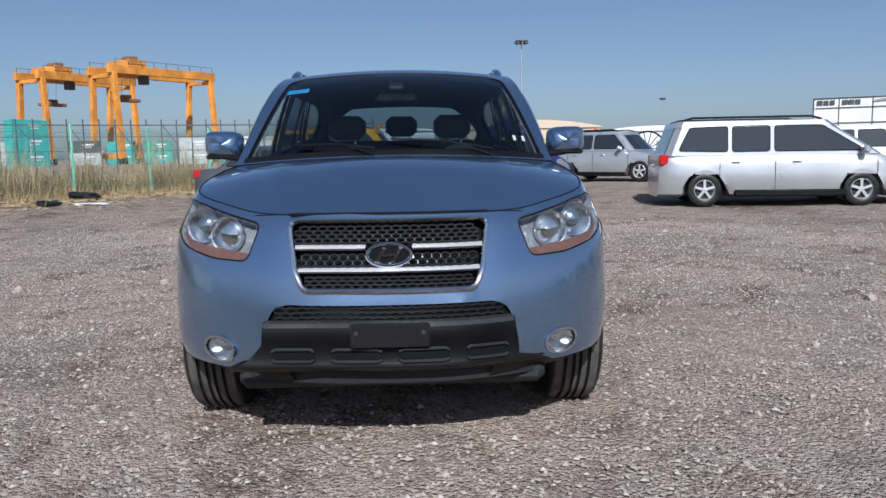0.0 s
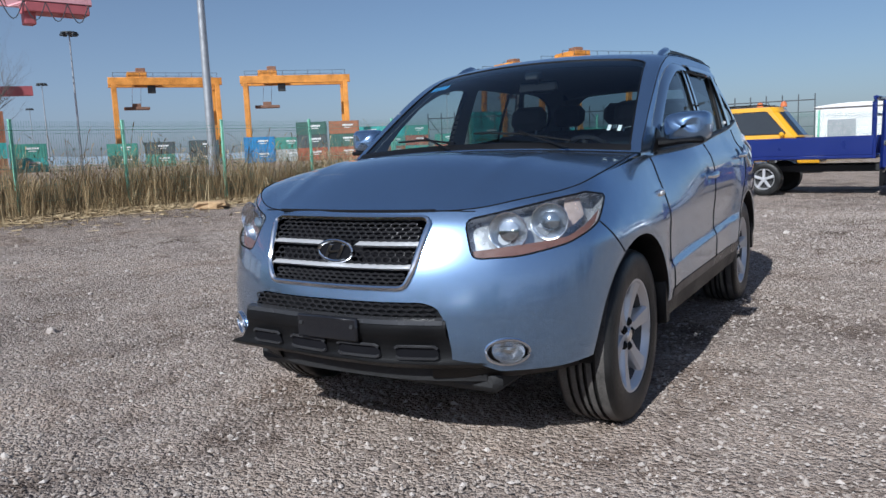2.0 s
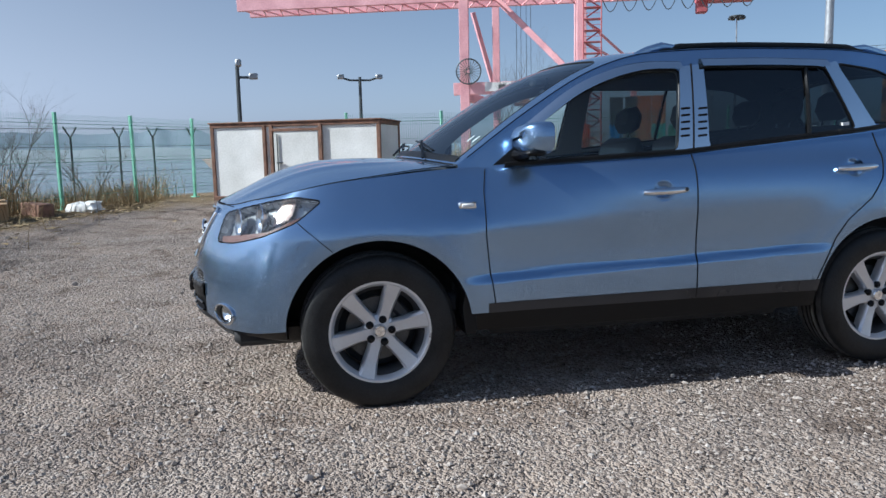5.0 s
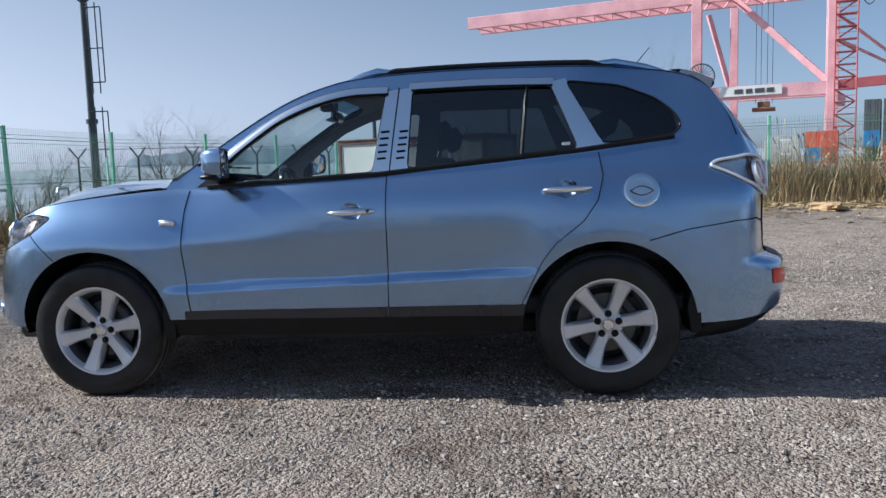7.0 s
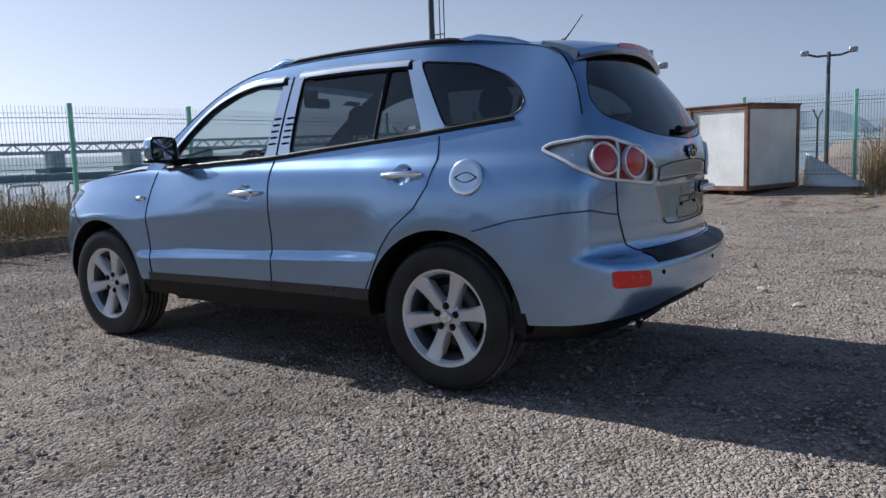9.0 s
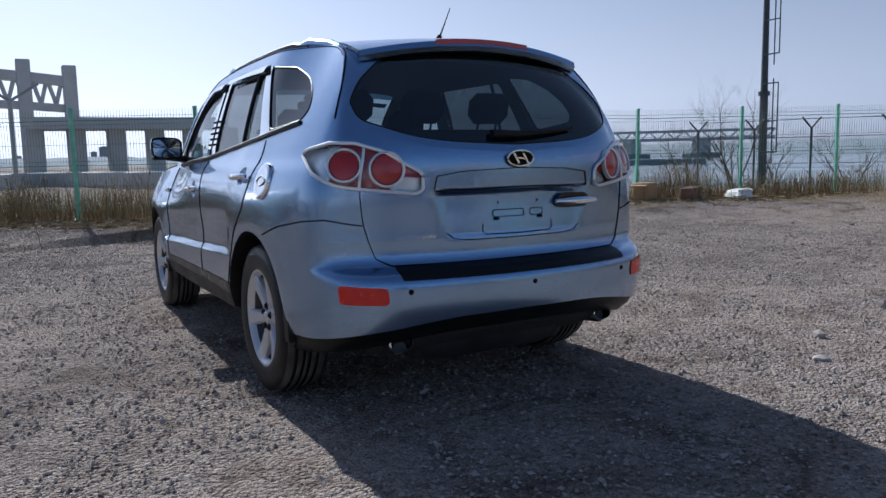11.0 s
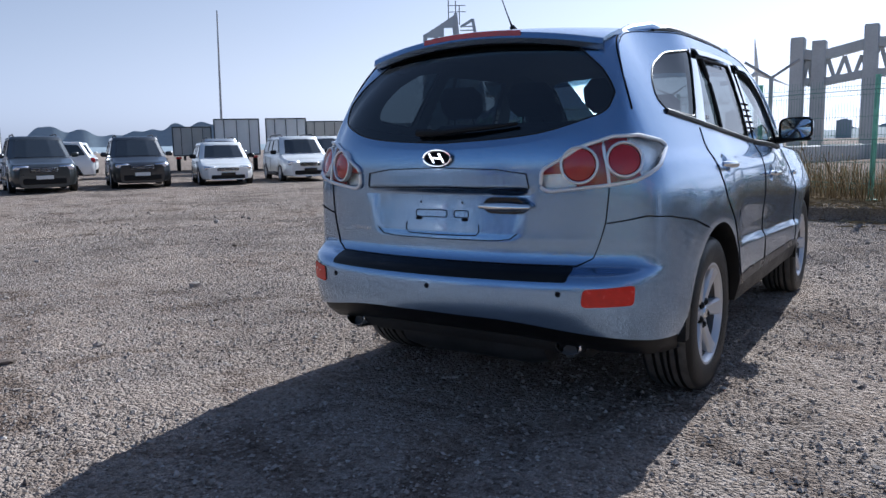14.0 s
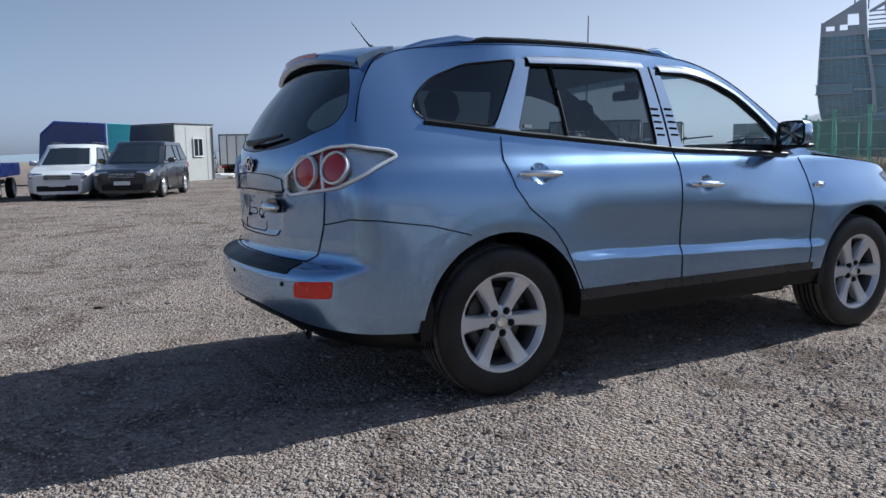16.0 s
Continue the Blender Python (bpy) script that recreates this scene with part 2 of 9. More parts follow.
        sg = 1 if b > a else -1
        rings = [[P(p, a) for p in ins], [P(p, a + sg * ch) for p in poly], [P(p, b - sg * ch) for p in poly], [P(p, b) for p in ins]]
        vs = [q for r in rings for q in r]
        fs = [tuple(range(n))[::-1], tuple(range(3 * n, 4 * n))]
        for k in range(3):
            fs += [(k * n + i, k * n + (i + 1) % n, (k + 1) * n + (i + 1) % n, (k + 1) * n + i) for i in range(n)]
        return self.add(vs, fs)

    def mesh(self, name, mat, smooth=False, normals=None):
        me = bpy.data.meshes.new(name)
        me.from_pydata(self.v, [], self.f)
        if normals is None:
            bm = bmesh.new()
            bm.from_mesh(me)
            bmesh.ops.recalc_face_normals(bm, faces=bm.faces)
            bm.to_mesh(me)
            bm.free()
        if mat:
            me.materials.append(mat)
        if smooth:
            me.polygons.foreach_set("use_smooth", [True] * len(me.polygons))
        if smooth and normals is None and smooth != 'full':
            me.set_sharp_from_angle(angle=radians(38))
        if normals is not None:
            me.normals_split_custom_set_from_vertices(normals)
        me.update()
        return me


def part(name, geo, mat, parent=None, label="", smooth=True, m=None):
    """Links a Geo as one mesh object, under a thing or a part."""
    ob = new(name, geo.mesh(name, mat, smooth) if isinstance(geo, Geo) else geo)
    if parent:
        ob.parent = parent
    if m is not None:
        ob.matrix_basis = m
    if label:
        ob["label"] = label
    return ob


def thing(name, label, category, group="", kind="", m=None):
    ob = new(name)
    if m is not None:
        ob.matrix_basis = m
    return tagged(ob, label, category, group, kind)


def spl(xs, ys):
    """A smooth curve through knots."""
    n = len(xs)
    ms = []
    for i in range(n):
        a, b = max(i - 1, 0), min(i + 1, n - 1)
        ms.append((ys[b] - ys[a]) / (xs[b] - xs[a]))

    def f(x):
        if x <= xs[0]:
            return ys[0] + ms[0] * (x - xs[0])
        if x >= xs[-1]:
            return ys[-1] + ms[-1] * (x - xs[-1])
        lo, hi = 0, n - 1
        while hi - lo > 1:
            mid = (lo + hi) // 2
            lo, hi = (mid, hi) if xs[mid] <= x else (lo, mid)
        h = xs[hi] - xs[lo]
        t = (x - xs[lo]) / h
        return ((2 * t ** 3 - 3 * t * t + 1) * ys[lo] + (t ** 3 - 2 * t * t + t) * h * ms[lo]
                + (3 * t * t - 2 * t ** 3) * ys[hi] + (t ** 3 - t * t) * h * ms[hi])
    return f


def sm(t):
    t = max(0.0, min(1.0, t))
    return t * t * (3 - 2 * t)


def halve(poly, p, q):
    """Split a convex polygon by the line p to q: its left and right pieces."""
    L, R = [], []
    n = len(poly)
    ex, ey = q[0] - p[0], q[1] - p[1]
    ds = [ex * (v[1] - p[1]) - ey * (v[0] - p[0]) for v in poly]
    for i in range(n):
        a, b, da, db = poly[i], poly[(i + 1) % n], ds[i], ds[(i + 1) % n]
        if da >= -1e-12:
            L.append(a)
        if da <= 1e-12:
            R.append(a)
        if (da > 1e-12 and db < -1e-12) or (da < -1e-12 and db > 1e-12):
            t = da / (da - db)
            c = (a[0] + t * (b[0] - a[0]), a[1] + t * (b[1] - a[1]))
            L.append(c)
            R.append(c)
    return (L if len(L) > 2 else None), (R if len(R) > 2 else None)


def cut_cells(cells, regions):
    """Sort the pieces of the cells into convex regions; what is left over goes under None."""
    out = {None: []}
    boxes = [(min(p[0] for p in r), max(p[0] for p in r), min(p[1] for p in r), max(p[1] for p in r)) for _, r in regions]
    for cell in cells:
        left = [cell]
        for (name, reg), bb in zip(regions, boxes):
            nxt = []
            for poly in left:
                if max(p[0] for p in poly) < bb[0] or min(p[0] for p in poly) > bb[1] or max(p[1] for p in poly) < bb[2] or min(p[1] for p in poly) > bb[3]:
                    nxt.append(poly)
                    continue
                cur, rest = poly, []
                for i in range(len(reg)):
                    l, r = halve(cur, reg[i], reg[(i + 1) % len(reg)])
                    if r and l:
                        rest.append(r)
                    if not l:
                        cur = None
                        break
                    cur = l
                if cur:
                    out.setdefault(name, []).append(cur)
                    nxt += rest
                else:
                    nxt.append(poly)
            left = nxt
        out[None] += left
    return out


def rounded(poly, r, n=4):
    """Round the corners of a convex polygon."""
    out, k = [], len(poly)
    for i in range(k):
        a, b, c = Vector(poly[i - 1]), Vector(poly[i]), Vector(poly[(i + 1) % k])
        d1, d2 = (a - b), (c - b)
        l = min(r, d1.length * 0.45, d2.length * 0.45)
        p, q = b + d1.normalized() * l, b + d2.normalized() * l
        for j in range(n + 1):
            t = j / n
            out.append(tuple((1 - t) ** 2 * p + 2 * t * (1 - t) * b + t * t * q))
    return out


def normal_of(S, a, b, e=0.004):
    pa, pb = Vector(S(a + e, b)) - Vector(S(a - e, b)), Vector(S(a, b + e)) - Vector(S(a, b - e))
    n = pa.cross(pb)
    return n.normalized() if n.length > 1e-12 else Vector((0, 0, 1))


def sheet(polys, S, off=0.0, out=(0, 0.1, 0.75), both=False, flip=False, thick=0.0):
    """Map flat pieces onto a surface with true normals; both: joined with the mirror image; thick: a rim turned inwards."""
    key, v, nrm, f = {}, [], [], []
    for poly in polys:
        idx = []
        for a, b in poly:
            k = (round(a, 5), round(b, 5))
            if k not in key:
                p, n = Vector(S(a, b)), normal_of(S, a, b)
                if n.dot(p - Vector(out)) < 0:
                    n = -n
                key[k] = len(v)
                v.append(p + off * n)
                nrm.append(n)
            if not idx or idx[-1] != key[k]:
                idx.append(key[k])
        if len(idx) > 2 and idx[0] == idx[-1]:
            idx = idx[:-1]
        if len(set(idx)) == len(idx) and len(idx) > 2:
            n0 = (v[idx[1]] - v[idx[0]]).cross(v[idx[2]] - v[idx[0]])
            if n0.dot(nrm[idx[0]]) < 0:
                idx = idx[::-1]
            f.append(tuple(idx))
    if flip or both:
        v2 = [Vector((-p.x, p.y, p.z)) for p in v]
        n2 = [Vector((-p.x, p.y, p.z)) for p in nrm]
        if flip:
            v, nrm, f = v2, n2, [t[::-1] for t in f]
        else:
            o = len(v)
            f = f + [tuple(i + o for i in t[::-1]) for t in f]
            v, nrm = v + v2, nrm + n2
    g = Geo()
    g.v, g.f = [tuple(p) for p in v], f
    return g, nrm


def panel(name, polys, S, mat, parent, label="", off=0.0, both=False, flip=False):
    g, nrm = sheet(polys, S, off, both=both, flip=flip)
    me = g.mesh(name, mat, True, nrm)
    return part(name, me, mat, parent, label)


def path_on(S, poly, off=0.0, closed=True, step=0.03, out=(0, 0.1, 0.75)):
    """Points of a flat outline laid onto a surface."""
    pts, k = [], len(poly)
    for i in range(k if closed else k - 1):
        a, b = poly[i], poly[(i + 1) % k]
        n = max(1, int(math.hypot(b[0] - a[0], b[1] - a[1]) / step))
        pts += [(a[0] + (b[0] - a[0]) * j / n, a[1] + (b[1] - a[1]) * j / n) for j in range(n)]
    if not closed:
        pts.append(poly[-1])
    res = []
    for a, b in pts:
        p, n = Vector(S(a, b)), normal_of(S, a, b)
        if n.dot(p - Vector(out)) < 0:
            n = -n
        res.append(p + off * n)
    return res


def mirrored(pts):
    return [Vector((-p[0], p[1], p[2])) for p in pts]

# ---- the blue car: front towards -y, between the axles at the origin ----
PX = spl([-0.3, 0, 0.3, 0.6, 0.8, 1.0, 1.42, 2.1, 3.0, 3.9, 4.12, 4.7, 4.95, 5.15, 5.45, 5.81, 6.17],
         [-0.3, 0, 0.3, 0.597, 0.785, 0.882, 0.932, 0.936, 0.937, 0.936, 0.934, 0.900, 0.834, 0.69, 0.375, 0, -0.375])
PY = spl([-0.3, 0, 0.3, 0.6, 0.8, 1.0, 1.42, 2.1, 3.0, 3.9, 4.12, 4.7, 4.95, 5.15, 5.45, 5.81, 6.17],
         [-2.21, -2.235, -2.21, -2.09, -1.945, -1.77, -1.35, -0.67, 0.23, 1.13, 1.35, 1.93, 2.145, 2.265, 2.355, 2.385, 2.355])
FY = spl([0.2, 0.3, 0.42, 0.55, 0.66, 0.75, 0.85, 0.93, 1.0, 1.1], [0.12, 0.05, 0.0, 0.0, 0.012, 0.032, 0.075, 0.125, 0.20, 0.40])
RY = spl([0.3, 0.4, 0.5, 0.6, 0.64, 0.665, 0.695, 0.80, 1.0, 1.12, 1.22, 1.32], [-0.12, -0.035, -0.004, 0.0, -0.008, -0.03, -0.10, -0.112, -0.110, -0.112, -0.14, -0.19])
SX = spl([0.2, 0.3, 0.40, 0.5, 0.75, 0.9, 1.0, 1.08, 1.15, 1.22, 1.35], [-0.07, -0.035, -0.014, 0.0, 0.0, -0.002, -0.010, -0.034, -0.078, -0.105, -0.16])
ZLO = spl([0, 0.5, 0.8, 1.0, 1.2, 1.9, 3.6, 4.5, 4.8, 5.15, 5.45, 5.81], [0.372, 0.375, 0.375, 0.39, 0.38, 0.345, 0.345, 0.372, 0.388, 0.43, 0.475, 0.485])
ZHI = spl([0, 0.36, 0.5, 0.65, 0.8, 1.0, 1.42, 1.87, 2.0, 2.27, 3.0, 4.07, 4.4, 4.7, 4.95, 5.15, 5.45, 5.81],
          [0.955, 0.948, 0.953, 0.978, 1.0, 1.026, 1.075, 1.112, 1.106, 1.115, 1.150, 1.235, 1.268, 1.285, 1.27, 1.24, 1.175, 1.15])
ARCH_R = 0.432


def cached(fn):
    """Keeps what a surface has already worked out."""
    kept = {}

    def again(a, b):
        k = (a, b)
        if k not in kept:
            kept[k] = fn(a, b)
        return kept[k]
    return again



@cached
def LB(s, z):
    """Lower body: s runs round the plan from the middle of the front to the middle of the back (y = s - 2.77 along the side)."""
    x, y = PX(s), PY(s)
    wf, wr = 1 - sm((s - 0.55) / 0.75), sm((s - 4.72) / 0.42)
    ws = sm((s - 0.45) / 0.6) * sm((5.4 - s) / 0.6)
    x += ws * SX(z)
    y += wf * FY(z) + wr * RY(z)
    # pressed crease along the doors
    cw = sm((s - 1.75) / 0.25) * sm((3.85 - s) / 0.3)
    zc = z - 0.035 * (s - 1.95)
    x -= cw * 0.020 * sm((zc - 0.566) / 0.05) * (1 - 0.75 * sm((zc - 0.66) / 0.2))
    # shoulders drawn in beside the bonnet
    x -= 0.062 * sm((s - 0.55) / 0.3) * sm((2.75 - s) / 0.95) * sm((z - 0.80) / 0.27)
    # flared lips round the wheels
    for c in (1.42, 4.12):
        r = math.hypot(s - c, z - 0.365)
        x += (0.010 * (sm((r - 0.40) / 0.122) if r < 0.522 else math.exp(-((r - 0.522) / 0.13) ** 2)) + 0.009 * sm((0.535 - r) / 0.10)) * sm((z - 0.28) / 0.15)
    # hollow for the plate in the tailgate
    if s > 5.2:
        d = 5.81 - s
        y -= (0.004 + 0.012 * sm((z - 0.78) / 0.2)) * sm((0.40 - 0.22 * (0.95 - z) - abs(d)) / 0.06) * sm((z - 0.775) / 0.035) * sm((0.992 - z) / 0.016)
    return (x, y, z)


def zb(y):
    return ZHI(y + 2.77)


ZU = spl([-0.95, -0.88, -0.59, -0.29, -0.04, 0.15, 0.57, 1.17, 1.54, 1.74, 1.86, 1.95, 2.03],
         [1.125, 1.175, 1.375, 1.55, 1.64, 1.668, 1.688, 1.684, 1.664, 1.636, 1.582, 1.470, 1.31])


@cached
def GS(y, z):
    """Side of the cabin, from the waistline to the edge of the roof."""
    p = LB(y + 2.77, zb(y))
    d = z - zb(y)
    return (p[0] - (0.20 + 0.22 * sm((y - 1.15) / 0.6)) * d - 0.21 * d * d, p[1] - 0.02 * sm((y - 1.7) / 0.3) * d, z)


YS = spl([-0.95, -0.4, 0.0, 0.5, 1.5, 1.85, 2.03], [-0.15, -0.11, -0.06, 0.0, 0.03, 0.09, 0.20])
CR = spl([-0.95, 0.0, 0.8, 1.6, 1.85, 2.03], [0.035, 0.042, 0.048, 0.046, 0.04, -0.06])


def T0(u, y):
    e = GS(y, ZU(y))
    k = 1 - u * u
    return Vector((u * e[0], e[1] + YS(y) * k, e[2] + CR(y) * k))


@cached
def TT(u, y):
    """Windscreen, roof and rear window in one sheet; it ends on the tailgate's upper edge."""
    p = T0(u, y)
    w = sm((y - 1.86) / 0.17)
    if w > 0:
        a = min(abs(u), 1.0)
        s = 5.81 - a * (5.81 - 4.80)
        q = Vector(LB(s, ZHI(s)))
        if u < 0:
            q.x = -q.x
        p = p + w * (q - T0(u, 2.03))
    return tuple(p)


def HD(u, v):
    """Bonnet from the nose to the foot of the windscreen."""
    def raw(u, v):
        s = 0.8 + v * 1.02
        e = LB(s, ZHI(s))
        k = 1 - u * u
        return Vector((u * e[0], e[1] - (0.17 + 0.0 * v) * k, e[2] + (0.03 + 0.055 * math.sin(math.pi * min(1, v * 0.75 + 0.1))) * k))
    p = raw(u, v)
    a = min(abs(u), 1.0)
    f = Vector(LB(0.8 * a, ZHI(0.8 * a)))
    f.x = math.copysign(f.x, u) if abs(u) > 1e-9 else 0.0
    c = Vector(TT(u, -0.95))
    c.z -= 0.005
    p += (1 - sm(v / 0.6)) * (f - raw(u, 0)) + sm((v - 0.4) / 0.6) * (c - raw(u, 1))
    # two shallow pressed lines
    x = abs(p.x)
    p.z += 0.006 * math.exp(-((x - 0.42 - 0.12 * v) / 0.05) ** 2) * sm(v / 0.2) * sm((1 - v) / 0.3)
    return tuple(p)


def ring2(c, rx, ry, n=28):
    return [(c[0] + rx * math.cos(2 * math.pi * i / n), c[1] + ry * math.sin(2 * math.pi * i / n)) for i in range(n)]


HEADLAMP = rounded([(0.535, 0.780), (0.68, 0.785), (0.85, 0.822), (1.03, 0.884), (1.17, 0.980), (1.0, 0.997), (0.8, 0.978), (0.65, 0.951), (0.485, 0.917)], 0.03, 3)
TAILLAMP = rounded([(4.62, 1.150), (4.80, 1.075), (5.02, 1.022), (5.345, 0.985), (5.375, 1.0), (5.372, 1.07), (5.22, 1.160), (5.08, 1.193), (4.85, 1.198), (4.66, 1.175)], 0.02, 3)
GRILLE = rounded([(-0.31, 0.680), (0.31, 0.680), (0.338, 0.745), (0.366, 0.912), (0.34, 0.926), (-0.34, 0.926), (-0.366, 0.912), (-0.338, 0.745)], 0.025, 3)
INTAKE = rounded([(-0.475, 0.2), (0.475, 0.2), (0.478, 0.46), (0.462, 0.55), (0.43, 0.612), (0.38, 0.632), (-0.38, 0.632), (-0.43, 0.612), (-0.462, 0.55), (-0.478, 0.46)], 0.02, 3)
INTAKE_WING = [(0.470, 0.2), (0.66, 0.2), (0.64, 0.392), (0.56, 0.408), (0.470, 0.452)]
FOG = ring2((0.655, 0.448), 0.066, 0.046)
REFLECTOR = rounded([(4.985, 0.552), (5.195, 0.545), (5.19, 0.615), (4.98, 0.628)], 0.02, 3)
FDOOR = rounded([(1.965, 0.43), (3.01, 0.43), (3.01, 1.3), (1.94, 1.3), (1.925, 0.8)], 0.03, 3)
RDOOR1 = [(3.01, 0.43), (3.66, 0.43), (3.79, 0.70), (3.79, 1.3), (3.01, 1.3)]
RDOOR2 = [(3.79, 0.70), (3.86, 0.79), (4.0, 0.90), (4.07, 1.0), (4.10, 1.12), (4.09, 1.3), (3.79, 1.3)]
TAILGATE = [(5.155, 0.80), (5.185, 0.722), (5.24, 0.690), (6.4, 0.690), (6.4, 1.4), (5.12, 1.4)]
FBUMPER = [(-1.3, 0.2), (1.25, 0.2), (1.215, 0.752), (1.03, 0.893), (0.51, 0.965), (-0.51, 0.965), (-1.03, 0.893)]
RBUMPER = [(4.28, 0.2), (6.4, 0.2), (6.4, 0.697), (5.24, 0.697), (5.16, 0.85), (4.95, 0.888), (4.75, 0.88), (4.31, 0.795)]
PAD = rounded([(5.25, 0.640), (6.37, 0.640), (6.37, 0.687), (5.25, 0.687)], 0.01, 2)

FWIN = rounded([(-0.66, 1.128), (0.170, 1.168), (0.235, 1.572), (0.04, 1.568), (-0.14, 1.528), (-0.33, 1.45), (-0.53, 1.315), (-0.66, 1.20)], 0.03, 3)
RWIN = rounded([(0.345, 1.182), (1.215, 1.258), (1.195, 1.315), (1.085, 1.585), (0.372, 1.588)], 0.03, 3)
QWIN = rounded([(1.335, 1.280), (1.69, 1.313), (1.735, 1.36), (1.70, 1.43), (1.61, 1.505), (1.44, 1.573), (1.155, 1.605)], 0.04, 3)
BPIL = [(0.150, 1.160), (0.350, 1.178), (0.378, 1.600), (0.238, 1.585)]
CPIL = [(1.205, 1.250), (1.345, 1.268), (1.160, 1.615), (1.080, 1.600)]
WSCREEN = rounded([(-0.945, -0.93), (0.945, -0.93), (0.885, -0.17), (0.78, -0.12), (-0.78, -0.12), (-0.885, -0.17)], 0.05, 4)
RSCREEN = rounded([(-0.72, 1.865), (0.72, 1.865), (0.83, 1.945), (0.84, 1.985), (0.70, 2.012), (0.45, 2.018), (-0.45, 2.018), (-0.70, 2.012), (-0.84, 1.985), (-0.83, 1.945)], 0.05, 4)


def body_cells():
    rows = sorted({round(z, 4) for z in list(np.arange(0.2, 1.34, 0.03)) + [0.572, 0.583, 0.594, 0.606, 0.618, 0.645, 0.664, 0.675, 0.685, 0.695, 0.705, 0.715, 0.785, 0.815, 0.965, 0.985]})
    cols = [5.81 * i / 194 for i in range(195)]
    cells = []
    for a, b in zip(cols, cols[1:]):
        lo, hi = ((a, ZLO(a)), (b, ZLO(b))), ((a, ZHI(a)), (b, ZHI(b)))
        for c, d in zip(rows, rows[1:]):
            q = [(a, c), (b, c), (b, d), (a, d)]
            if d < min(lo[0][1], lo[1][1]) or c > max(hi[0][1], hi[1][1]):
                continue
            q = halve(q, *lo)[0]
            q = q and halve(q, hi[1], hi[0])[0]
            if q:
                cells.append(q)
    return cells


def clusters(polys):
    """Split pieces into groups that touch, the largest first."""
    boss = list(range(len(polys)))
    def root(i):
        while boss[i] != i:
            boss[i] = boss[boss[i]]
            i = boss[i]
        return i
    seen = {}
    for i, p in enumerate(polys):
        for q in p:
            k = (round(q[0], 3), round(q[1], 3))
            if k in seen:
                boss[root(i)] = root(seen[k])
            else:
                seen[k] = i
    out = {}
    for i, p in enumerate(polys):
        out.setdefault(root(i), []).append(p)
    return sorted(out.values(), key=len, reverse=True)


